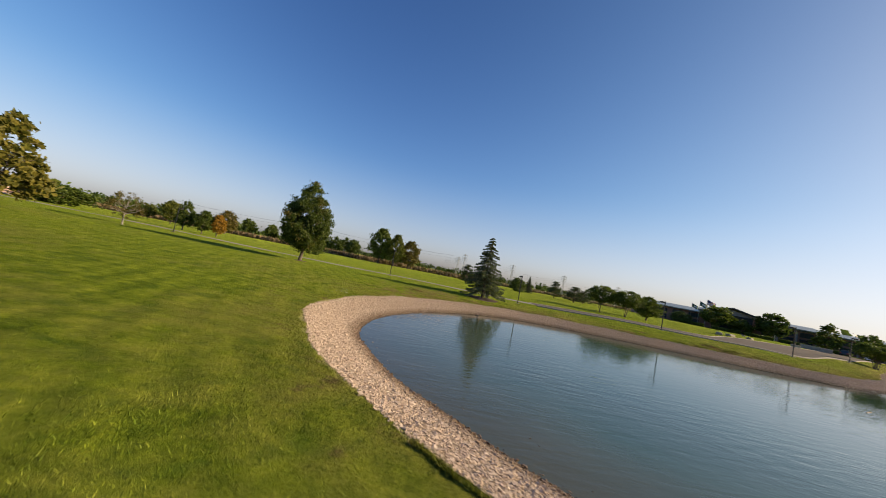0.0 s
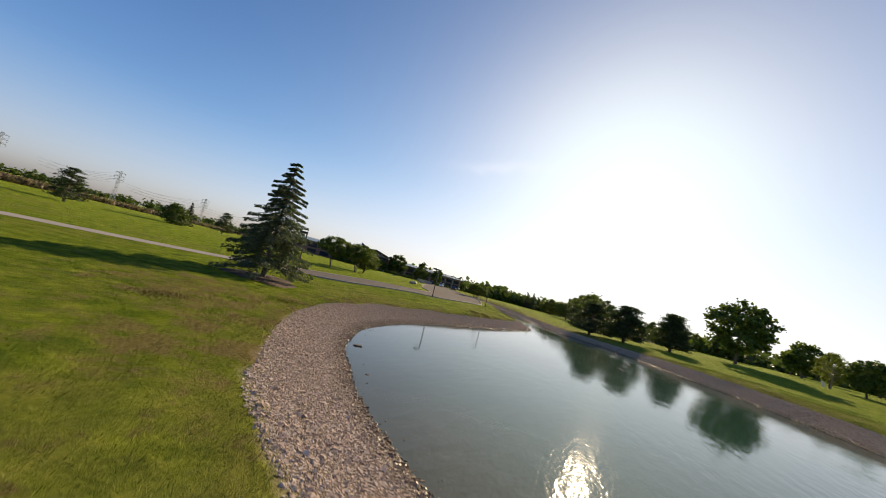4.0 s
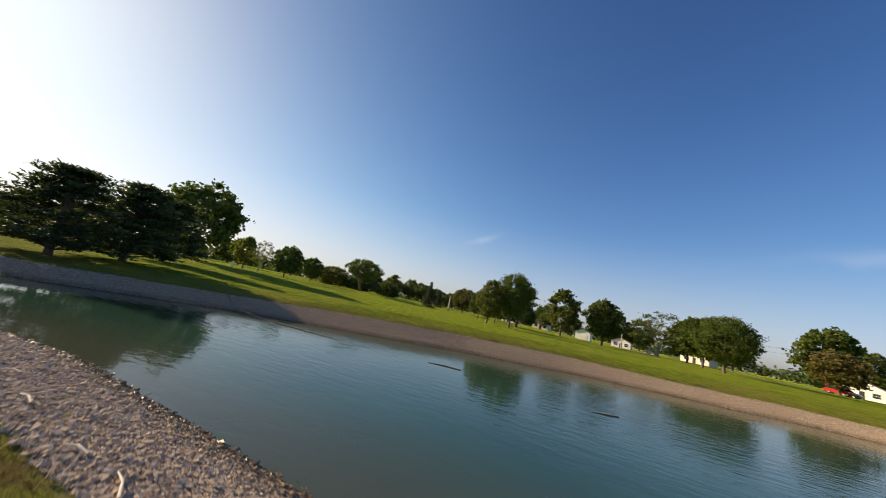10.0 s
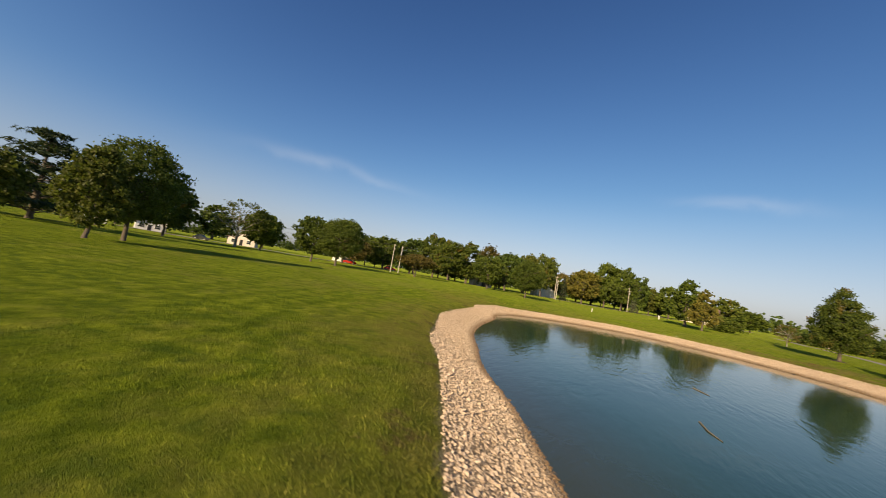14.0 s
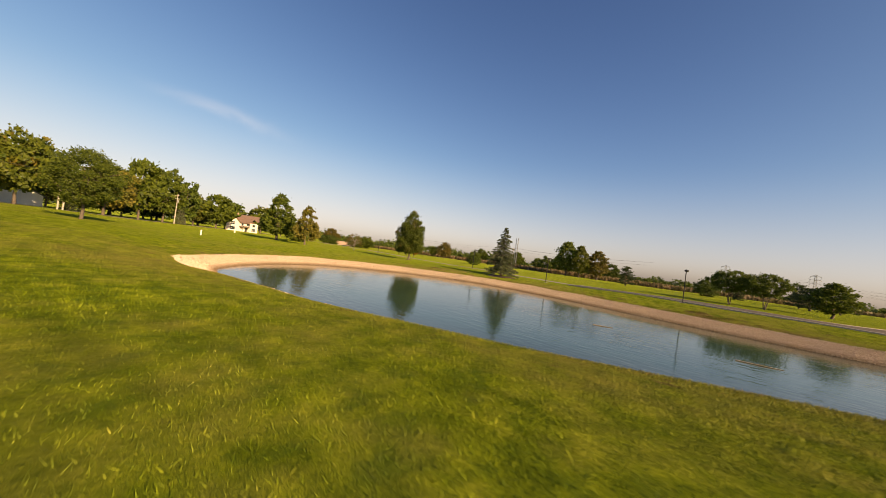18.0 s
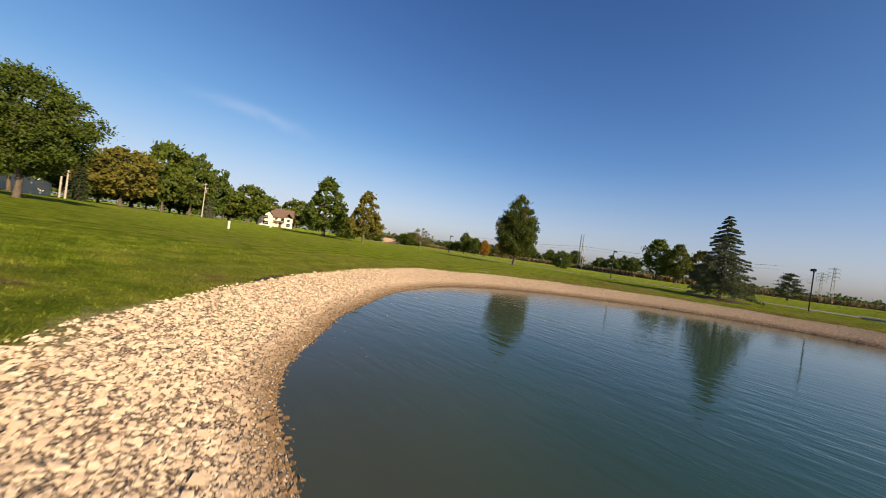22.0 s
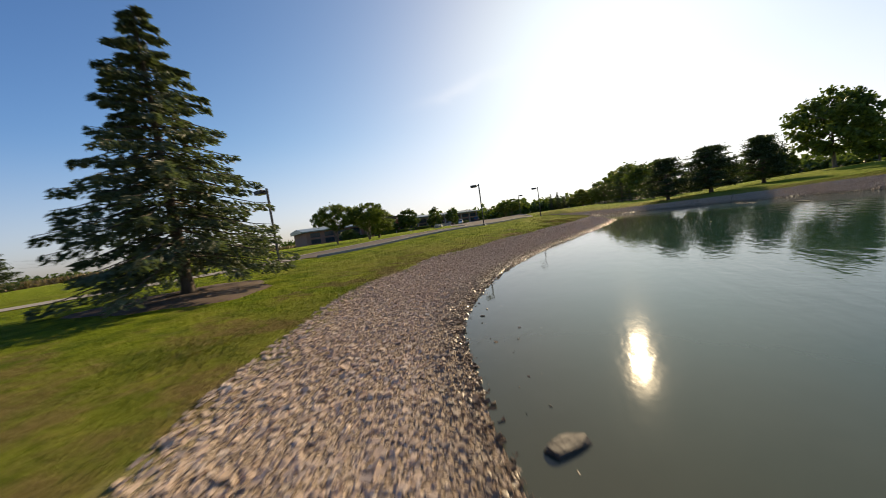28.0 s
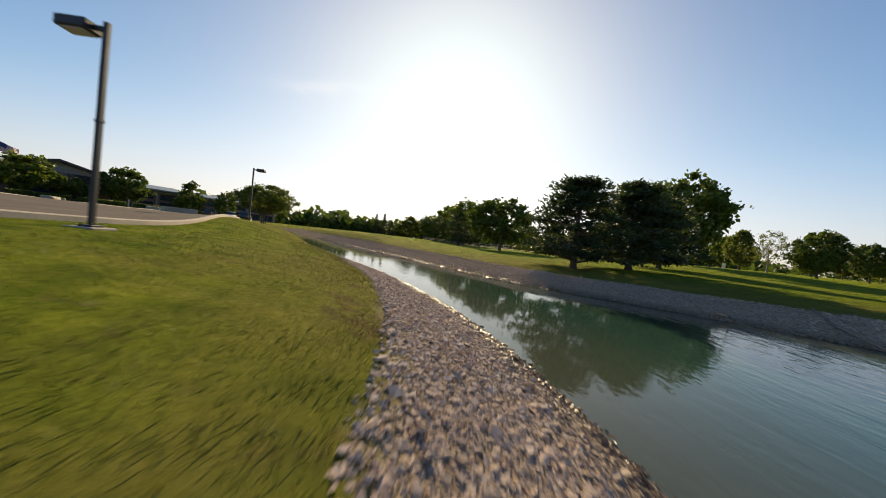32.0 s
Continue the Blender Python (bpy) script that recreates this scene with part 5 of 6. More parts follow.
def grass_tufts():
    """Blades of the lawn along the bank and on the south, where the mower is set high, with taller tufts by the northern stones."""
    rng = np.random.default_rng(15)
    near = np.concatenate([bank_points(rng, 330000, ROCK_WIDTH - 0.15, ROCK_WIDTH + 9, e) for e in (False, True)])
    near = near[rng.uniform(size=len(near)) < np.exp(-(shore_distance(near[:, 0], near[:, 1]) - ROCK_WIDTH) / 3.2)]
    south = np.c_[rng.uniform(-4, 56, 420000), rng.uniform(-8, 20, 420000)]
    tufts = np.array([(36.6, 39.6), (35.5, 40.9), (33.4, 39.5), (31.2, 40.2), (38.0, 40.1), (40.2, 39.3), (29.0, 39.9), (4.6, 39.6), (9.2, 40.3), (-1.5, 38.4)])
    clump = tufts[rng.integers(0, len(tufts), 9000)] + rng.normal(size=(9000, 2)) * (0.4, 0.3)
    # a fringe over the bared cloth
    s = rng.uniform(-0.05, 1.05, (1600, 1))
    fringe = np.array((0.28, 6.18)) * (1 - s) + np.array((1.48, 4.98)) * s + rng.normal(size=(1600, 2)) * 0.03
    p = np.concatenate([near, south, clump, fringe])
    tall = np.arange(len(p)) >= len(p) - len(clump) - len(fringe)
    d = shore_distance(p[:, 0], p[:, 1])
    patch = np.sin(p[:, 0] * 0.7 + np.sin(p[:, 1] * 0.5) * 2) * np.sin(p[:, 1] * 0.8 + 1)
    ok = (d > ROCK_WIDTH - 0.05) & (d < 12) & (p[:, 0] < 70) & (tall | (rng.uniform(size=len(p)) < 0.8 + 0.2 * patch))
    p, d, tall, patch = p[ok], d[ok], tall[ok], patch[ok]
    m = len(p)
    high = rng.uniform(0.035, 0.085, m) * (1 + 0.35 * patch) * np.where(tall, 1.8, 1.0)
    turn = rng.uniform(0, 2 * np.pi, m)
    wide = (rng.uniform(0.004, 0.010, m) * np.where(tall, 1.4, 1.0))[:, None] * np.c_[np.cos(turn), np.sin(turn), 0 * turn]
    foot = np.c_[p, land(p[:, 0], p[:, 1], d) - 0.01]
    tip = foot + np.c_[rng.normal(size=(m, 2)) * 0.6 * high[:, None] + np.array((0.25, -0.1)) * high[:, None], high]
    me = mesh_from("grass", np.stack([foot - wide, foot + wide, tip], 1).reshape(-1, 3), np.arange(3 * m).reshape(-1, 3), [GRASS_BLADE])
    at = me.attributes.new("shore", "FLOAT", "POINT")
    at.data.foreach_set("value", np.repeat(d, 3).astype(np.float32))
    tagged(new("grass", me), "uneven blades and tufts of green and dry grass", "grass", kind="stuff")


stones()
grass_tufts()


# ---- the long building beyond the car park ----
def pane_grid(parent, x0, x1, z0, z1, y, nx, nz, bar=0.10):
    """A glazed bay: frame bars and single panes, facing +y."""
    bm = bmesh.new()
    for i in range(nx + 1):
        x = x0 + (x1 - x0) * i / nx
        add_box(bm, x - bar / 2, x + bar / 2, y - 0.03, y + 0.09, z0, z1)
    for j in range(nz + 1):
        z = z0 + (z1 - z0) * j / nz
        add_box(bm, x0 + bar / 2, x1 - bar / 2, y - 0.025, y + 0.085, z - bar / 2, z + bar / 2)
    window = part("window", bm, BLACK_METAL, parent, "dark metal window frame")
    dx, dz = (x1 - x0) / nx - bar, (z1 - z0) / nz - bar
    pane = from_bm("pane", box(-dx / 2, dx / 2, -0.02, 0.02, -dz / 2, dz / 2), GLASS_DARK)
    for i in range(nx):
        for j in range(nz):
            ob = new("pane", pane)
            ob.location = (x0 + (x1 - x0) * (i + 0.5) / nx, y + 0.02, z0 + (z1 - z0) * (j + 0.5) / nz)
            ob.parent = window
    return window


def gable_bm(x0, x1, y0, y1, eave, ridge, thick=0.25, over=0.6):
    """Two roof slopes whose ridge runs along y."""
    bm = bmesh.new()
    xm = (x0 + x1) / 2
    for xe in (x0 - over, x1 + over):
        drop = (ridge - eave) / (xm - x0) * over
        pts = [(xe, y0, eave - drop), (xe, y1, eave - drop), (xm, y1, ridge), (xm, y0, ridge)]
        low = [bm.verts.new(p) for p in pts]
        top = [bm.verts.new((p[0], p[1], p[2] + thick)) for p in pts]
        bm.faces.new(low)
        bm.faces.new(top[::-1])
        for k in range(4):
            bm.faces.new((low[k], low[(k + 1) % 4], top[(k + 1) % 4], top[k]))
    bmesh.ops.recalc_face_normals(bm, faces=bm.faces)
    return bm


def prism_bm(profile, x0, x1):
    """A solid of one profile (y, z) drawn out along x."""
    bm = bmesh.new()
    a = [bm.verts.new((x0, y, z)) for y, z in profile]
    b = [bm.verts.new((x1, y, z)) for y, z in profile]
    bm.faces.new(a)
    bm.faces.new(b[::-1])
    n = len(a)
    for k in range(n):
        bm.faces.new((a[k], b[k], b[(k + 1) % n], a[(k + 1) % n]))
    bmesh.ops.recalc_face_normals(bm, faces=bm.faces)
    return bm


def office_building():
    turn = Matrix(((-0.897, -0.442, 0, 168.5), (0.442, -0.897, 0, 114.3), (0, 0, 1, ground_z(150, 124) - 0.1), (0, 0, 0, 1)))
    root = thing("office_building", turn, "long low brick office building with a glazed gable", "building")
    # eastern wing
    part("wall", box(-12, 41, -24, 0, -0.3, 5.6), BRICK_WALL, root, "dark brick wall")
    part("band", box(-12, 41, -24, 0.12, 5.6, 6.1), STUCCO, root, "grey panel band under the eaves")
    part("roof", prism_bm([(1.5, 5.95), (1.5, 6.25), (-9, 7.7), (-24, 7.2), (-24, 6.1), (0, 6.1)], -13.5, 20), ROOF_METAL, root, "pale grey-green standing-seam metal roof")
    part("roof", prism_bm([(1.7, 6.1), (1.7, 6.45), (-8, 8.0), (-24, 7.6), (-24, 6.1), (0, 6.1)], 20, 41), ROOF_METAL, root, "pale grey-green standing-seam metal roof")
    seam = from_bm("roof_seam", prism_bm([(1.5, 6.27), (1.5, 6.33), (-9, 7.78), (-9, 7.72)], -0.03, 0.03), ROOF_METAL)
    for k in range(16):
        ob = new("roof_seam", seam)
        ob.location = (-12.5 + 2.1 * k, 0, 0)
        ob.parent = root
    for k in range(9):
        x = -10.5 + 5.6 * k
        pane_grid(root, x, x + 3.8, 3.5, 5.2, 0.02, 3, 1)
        pane_grid(root, x, x + 3.8, 0.6, 2.6, 0.02, 3, 1)
        part("pilaster", box(x - 1.05, x - 0.65, 0, 0.3, -0.3, 5.6), STUCCO, root)
    # gable over the entrance
    part("wall", box(41, 57, -20, 2.2, -0.3, 6.6), BRICK_WALL, root, "dark brick wall")
    part("gable_wall", prism_bm([(-20, 6.6), (2.1, 6.6), (2.1, 7.4), (-20, 7.4)], 41, 57), STUCCO, root, "grey panel wall over the entrance")
    tri_bm = bmesh.new()
    f0 = [tri_bm.verts.new((x, 2.1, z)) for x, z in ((41, 7.4), (57, 7.4), (49, 9.4))]
    f1 = [tri_bm.verts.new((x, 1.7, z)) for x, z in ((41, 7.4), (57, 7.4), (49, 9.4))]
    tri_bm.faces.new(f0)
    tri_bm.faces.new(f1[::-1])
    for k in range(3):
        tri_bm.faces.new((f0[k], f1[k], f1[(k + 1) % 3], f0[(k + 1) % 3]))
    bmesh.ops.recalc_face_normals(tri_bm, faces=tri_bm.faces)
    part("tympanum", tri_bm, STUCCO, root, "grey gable panel")
    part("gable_roof", gable_bm(41, 57, -20, 4.0, 7.5, 9.6, 0.35, 1.2), ROOF_METAL, root, "pale metal gable roof with dark edge")
    part("fascia", gable_bm(41, 57, 4.0, 4.15, 7.4, 9.5, 0.5, 1.25), BLACK_METAL, root, "dark gable fascia")
    pane_grid(root, 42, 53, 3.2, 6.9, 2.25, 7, 3)
    pane_grid(root, 42, 53, 0.1, 2.8, 2.25, 7, 2)
    part("panel", box(38.2, 40.9, 0.15, 2.6, 4.2, 6.9), plain("red_panel", (0.35, 0.11, 0.08), 0.7), root, "red-brown entrance panel")
    part("canopy", box(36, 44, 2.2, 6.5, 3.0, 3.35, 0.05), WHITE_PAINT, root, "white flat entrance canopy")
    for x in (36.4, 43.6):
        part("column", cyl((x, 6.1, -0.3), (x, 6.1, 3.0), 0.18, 0.18, 10), WHITE_PAINT, root)
    # western wing
    part("wall", box(57, 82, -24, 0.5, -0.3, 5.6), BRICK_WALL, root, "dark brick wall")
    part("roof", prism_bm([(2.0, 5.6), (2.0, 6.0), (-9, 7.6), (-24, 7.0), (-24, 5.6), (0, 5.6)], 57, 83.5), ROOF_METAL, root, "pale grey-green standing-seam metal roof")
    for k in range(4):
        pane_grid(root, 59 + 5.8 * k, 62.8 + 5.8 * k, 3.3, 5.0, 0.52, 3, 1)
        pane_grid(root, 59 + 5.8 * k, 62.8 + 5.8 * k, 0.6, 2.4, 0.52, 3, 1)


office_building()

FLAG_STRIPES = plain("flag_red", (0.42, 0.035, 0.04), 0.7)
FLAG_WHITE = plain("flag_white", (0.75, 0.74, 0.72), 0.7)
FLAG_BLUE = plain("flag_blue", (0.03, 0.045, 0.16), 0.7)
FLAG_GREEN = plain("flag_dark_green", (0.03, 0.09, 0.07), 0.7)
STEEL = plain("galvanised_steel", (0.36, 0.36, 0.35), 0.45, 0.7, 0.12)


def flag(width, height, striped):
    """Waving cloth, drooping slightly away from the pole, split in stripes and canton."""
    nx, nz = 18, 13
    u, w = np.meshgrid(np.linspace(0, 1, nx + 1), np.linspace(0, 1, nz + 1))
    x = u * width * 0.94
    y = 0.13 * width * u * np.sin(u * 7.0 + w * 1.1)
    z = height * w - 0.34 * width * u + 0.05 * height * np.sin(u * 6 + 1)
    v = np.stack([x.ravel(), y.ravel(), z.ravel()], -1)
    i = (np.arange(nz)[:, None] * (nx + 1) + np.arange(nx)[None]).ravel()
    f = np.stack([i, i + 1, i + nx + 2, i + nx + 1], -1)
    row, col = i // (nx + 1), i % (nx + 1)
    if striped:
        slots = np.where((row >= 6) & (col < 7), 2, row % 2)
        mats = [FLAG_STRIPES, FLAG_WHITE, FLAG_BLUE]
    else:
        slots = np.where((row > 3) & (row < 9) & (col > 4) & (col < 13), 1, 0)
        mats = [FLAG_GREEN, FLAG_WHITE]
    return mesh_from("flag", v, f, mats, True, slots)


def flagpole(x, y, height, size, striped, turn, label):
    root = thing("flagpole", pose(x, y, ground_z(x, y) - 0.02, 0, 0, turn), label, "flagpole", "flagpoles before the building")
    part("base", cyl((0, 0, -0.1), (0, 0, 0.22), 0.35, 0.26, 12), CONCRETE, root)
    part("pole", cyl((0, 0, 0.2), (0, 0, height), 0.09, 0.05, 10), STEEL, root)
    part("finial", cyl((0, 0, height), (0, 0, height + 0.16), 0.1, 0.04, 10), STEEL, root)
    cloth = part("flag", flag(size, size * 0.62, striped), FLAG_WHITE, root, "striped red and white flag with a blue canton" if striped else "dark green flag with a pale emblem")
    cloth.location = (0.07, 0, height - size * 0.62 - 0.15)


flagpole(113.0, 134.0, 11.3, 3.1, True, -25, "steel flagpole flying a striped flag")
flagpole(111.2, 135.4, 10.2, 2.8, False, -25, "steel flagpole flying a dark green flag")
flagpole(112.2, 140.6, 9.0, 2.4, False, -25, "thin steel flagpole flying a small flag")


# ---- cars ----
CAR_WHITE = plain("white_car_paint", (0.72, 0.72, 0.71), 0.25, 0.0, 0.04)
CAR_RED = plain("red_car_paint", (0.46, 0.03, 0.025), 0.25, 0.0, 0.08)
CAR_DARK = plain("dark_car_paint", (0.03, 0.032, 0.036), 0.25, 0.0, 0.1)
TYRE = plain("tyre_rubber", (0.02, 0.02, 0.02), 0.9)
LAMP_RED = plain("tail_lamp", (0.35, 0.02, 0.02), 0.2)


def car(x, y, turn, paint, label, tall=1.0):
    root = thing("car", pose(x, y, ground_z(x, y) + 0.04, 0, 0, turn), label, "car")
    h = 0.28 * tall
    body = bmesh.new()
    prof = [(-2.25, 0.32), (-2.3, 0.62), (-2.2, 0.92 + h * 0.4), (-1.5, 0.98 + h * 0.4), (1.05, 0.98 + h * 0.4), (1.95, 0.86 + h * 0.4), (2.3, 0.68), (2.3, 0.34)]
    def loft(bm, profile, half, inset):
        rings = []
        for yy, s in ((-half, inset), (-half * 0.94, 1.0), (half * 0.94, 1.0), (half, inset)):
            cz = sum(p[1] for p in profile) / len(profile)
            rings.append([bm.verts.new((px * (0.985 if s < 1 else 1), yy, cz + (pz - cz) * s)) for px, pz in profile])
        n = len(profile)
        for r0, r1 in zip(rings, rings[1:]):
            for k in range(n):
                bm.faces.new((r0[k], r0[(k + 1) % n], r1[(k + 1) % n], r1[k]))
        bm.faces.new(rings[0][::-1])
        bm.faces.new(rings[-1])
        bmesh.ops.recalc_face_normals(bm, faces=bm.faces)
        return bm
    part("body", loft(body, prof, 0.92, 0.86), paint, root)
    z0 = 0.97 + h * 0.4
    part("glasshouse", loft(bmesh.new(), [(-2.1 if tall > 1 else -1.75, z0), (-1.8 if tall > 1 else -1.1, 1.42 + h), (0.25, 1.42 + h), (1.1, z0)], 0.80, 0.9), GLASS_DARK, root, "dark car windows")
    part("roof", loft(bmesh.new(), [(-1.85 if tall > 1 else -1.15, 1.41 + h), (-1.6 if tall > 1 else -0.95, 1.50 + h), (0.05, 1.50 + h), (0.3, 1.41 + h)], 0.76, 0.8), paint, root)
    for sx in (-1.4, 1.42):
        for sy in (-0.86, 0.86):
            tyre = part("wheel", cyl((sx, sy - 0.11, 0.33), (sx, sy + 0.11, 0.33), 0.33, 0.33, 16), TYRE, root)
            part("rim", cyl((sx, sy - 0.125, 0.33), (sx, sy + 0.125, 0.33), 0.2, 0.2, 12), STEEL, tyre)
    for sy in (-0.68, 0.68):
        part("headlight", box(2.22, 2.31, sy - 0.18, sy + 0.18, 0.68, 0.82, 0.02), LENS, root)
        part("tail_lamp", box(-2.31, -2.22, sy - 0.16, sy + 0.16, 0.72, 0.92, 0.02), LAMP_RED, root, "red tail lamp")


car(138.5, 100.3, 200, CAR_WHITE, "white tall family car on the car park", 1.5)
car(134.0, 103.6, 30, CAR_DARK, "dark car parked beside a white one")
car(119.0, 84.0, 20, CAR_DARK, "low dark car on the car park")
car(-27.6, -67.3, 135, CAR_RED, "bright red car on the far street", 1.3)
car(-44.0, -62.5, 133, CAR_RED, "red car on the far street")
car(-34.0, -75.5, 140, CAR_WHITE, "white car parked across the street", 1.2)
car(2.0, -106.0, 130, CAR_DARK, "dark car on the far street")


# ---- hedges, boulders, low wall ----
def hedge(x, y, length, depth, height, turn):
    rng = np.random.default_rng(int(abs(x * 7 + y)))
    root = thing("hedge", pose(x, y, ground_z(x, y), 0, 0, turn), "clipped dark green hedge before the building", "hedge", "hedges before the building")
    m = int(length * depth * 160)
    p = rng.uniform(-0.5, 0.5, (m, 3)) * (length, depth, 1)
    p[:, 2] = (0.5 + p[:, 2]) ** 0.7 * height
    v, f = leaves(rng, p, 0.32, 0.24)
    part("foliage", mesh_from("foliage", v, f, [LEAF_DARK]), LEAF_DARK, root)
    for k in range(int(length)):
        xx = -length / 2 + 0.5 + k
        part("stem", cyl((xx, 0, -0.1), (xx + 0.1, 0.05, height * 0.7), 0.03, 0.015, 5), BARK, root)


for x, y, length in ((101, 125.5, 7.5), (110.5, 121, 8.5), (119, 117, 8), (127, 113, 7), (136, 108.5, 9), (146, 103.5, 8)):
    hedge(x, y, length, 1.6, 1.25, -26)


def boulder(x, y, lx, ly, lz, turn, label, seed, mat, z=None):
    rng = np.random.default_rng(seed)
    bm = bmesh.new()
    bmesh.ops.create_icosphere(bm, subdivisions=3, radius=0.5)
    k = rng.normal(size=(6, 3))
    for v in bm.verts:
        c = v.co.normalized()
        push = sum(0.09 * math.sin(4.2 * (c.x * a[0] + c.y * a[1] + c.z * a[2]) + a[0] * 5) for a in k)
        flat = 0.5 / max(abs(c.x), abs(c.y), abs(c.z), 0.72)
        v.co = c * (flat * (0.86 + 0.35 * push))
        v.co = Vector((v.co.x * lx, v.co.y * ly, (v.co.z + 0.28) * lz))
    root = tagged(part("boulder", bm, mat, None), label, "boulder", "boulders by the driveway")
    root.matrix_basis = pose(x, y, ground_z(x, y) - 0.02 if z is None else z, 0, 0, turn)


ROCK = plain("weathered_rock", (0.33, 0.29, 0.24), 0.85, 0.0, 0.3, 5.0, 0.6)
for k, (x, y, lx, ly, lz, turn) in enumerate(((64.3, 69.2, 2.1, 1.1, 0.65, 20), (60.4, 67.6, 1.3, 1.0, 0.8, 70), (76.5, 77.2, 2.0, 1.1, 0.5, 30), (101.5, 89.5, 2.2, 1.4, 1.0, -20), (95.0, 98.0, 1.2, 0.9, 0.6, 50))):
    boulder(x, y, lx, ly, lz, turn, "weathered tan boulder on the grass island", 30 + k, ROCK)


def stone_wall(x, y, length, depth, height, turn):
    root = thing("planter_wall", pose(x, y, ground_z(x, y) - 0.05, 0, 0, turn), "low planter wall of pale stone blocks", "wall")
    rng = random.Random(8)
    part("core", box(-length / 2 + 0.05, length / 2 - 0.05, -depth / 2 + 0.05, depth / 2 - 0.05, 0, height - 0.06), CONCRETE, root)
    rows, z = 4, 0.0
    for r in range(rows):
        dz = height / rows
        xx = -length / 2
        while xx < length / 2 - 0.05:
            w = min(rng.uniform(0.6, 1.0), length / 2 - xx)
            part("block", box(xx + 0.012, xx + w - 0.012, -depth / 2 - rng.uniform(0, 0.03), depth / 2 + rng.uniform(0, 0.03), z + 0.012, z + dz - 0.012, 0.02), ROCK, root)
            xx += w
        z += dz


stone_wall(117.0, 97.5, 6.4, 1.6, 1.25, -30)


# ---- houses ----
def window_unit(parent, x, z, w, h, y, mat=WHITE_PAINT):
    bm = bmesh.new()
    for x0, x1, z0, z1 in ((x - w / 2 - 0.1, x - w / 2, z - h / 2, z + h / 2), (x + w / 2, x + w / 2 + 0.1, z - h / 2, z + h / 2), (x - w / 2 - 0.1, x + w / 2 + 0.1, z + h / 2, z + h / 2 + 0.1), (x - w / 2 - 0.14, x + w / 2 + 0.14, z - h / 2 - 0.12, z - h / 2), (x - w / 2, x + w / 2, z - 0.03, z + 0.03)):
        add_box(bm, x0, x1, y, y + 0.08, z0, z1)
    frame_ob = part("window", bm, mat, parent)
    part("pane", box(x - w / 2, x + w / 2, y + 0.005, y + 0.03, z - h / 2, z + h / 2), GLASS_DARK, frame_ob, "dark window glass")


def white_house(x, y, turn):
    root = thing("house", pose(x, y, ground_z(x, y) - 0.05, 0, 0, turn), "two-storey cream house with a brown shingle roof", "house")
    part("wall", box(-6.5, 4.5, -8, 0, -0.3, 4.5), SIDING, root, "cream siding wall")
    part("roof", prism_bm([(0.6, 4.3), (0.6, 4.6), (-4, 8.5), (-8.6, 4.6), (-8.6, 4.3)], -7.0, 4.0), ROOF_BROWN, root, "brown shingle roof")
    part("wing", box(1.5, 7.0, -7, 1.8, -0.3, 4.8), SIDING, root, "cream siding wing")
    part("wing_roof", gable_bm(1.5, 7.0, -7.5, 2.4, 4.8, 7.9, 0.25, 0.5), ROOF_BROWN, root, "brown shingle gable roof")
    tri_bm = prism_bm([(1.5, 4.8), (7.0, 4.8), (4.25, 7.85)], 1.6, 1.8)
    tri_bm.transform(Matrix(((0, 1, 0, 0), (1, 0, 0, 0), (0, 0, 1, 0), (0, 0, 0, 1))))
    bmesh.ops.recalc_face_normals(tri_bm, faces=tri_bm.faces)
    part("gable_wall", tri_bm, SIDING, root)
    for wx, wz, w, h, wy in ((-4.75, 3.5, 1.2, 1.2, 1.2), (-2.2, 3.55, 1.2, 1.1, 0), (0.2, 3.55, 1.0, 1.1, 0), (-4.75, 1.4, 1.6, 1.4, 1.2), (4.25, 3.9, 1.6, 1.4, 1.8), (4.25, 1.4, 2.2, 1.5, 1.8)):
        window_unit(root, wx, wz, w, h, wy)
    part("wing", box(-6.5, -3.0, -6, 1.2, -0.3, 4.6), SIDING, root, "cream siding wing")
    part("wing_roof", gable_bm(-6.5, -3.0, -6.5, 1.8, 4.6, 6.6, 0.22, 0.45), ROOF_BROWN, root, "brown shingle gable roof")
    part("porch_roof", prism_bm([(0, 2.9), (2.0, 2.5), (2.0, 2.35), (0, 2.7)], -3.0, 1.5), ROOF_BROWN, root, "low brown porch roof")
    for px in (-2.7, -0.6, 1.2):
        part("porch_post", box(px - 0.07, px + 0.07, 1.75, 1.9, -0.3, 2.4), WHITE_PAINT, root)
    part("door", box(-2.0, -1.0, 0, 0.06, 0.1, 2.15), BLACK_METAL, root, "dark front door")
    part("chimney", box(2.6, 3.4, -5.2, -4.4, 7.0, 9.3), BRICK_PINK, root, "brick chimney")


white_house(-148.0, 47.8, -106)


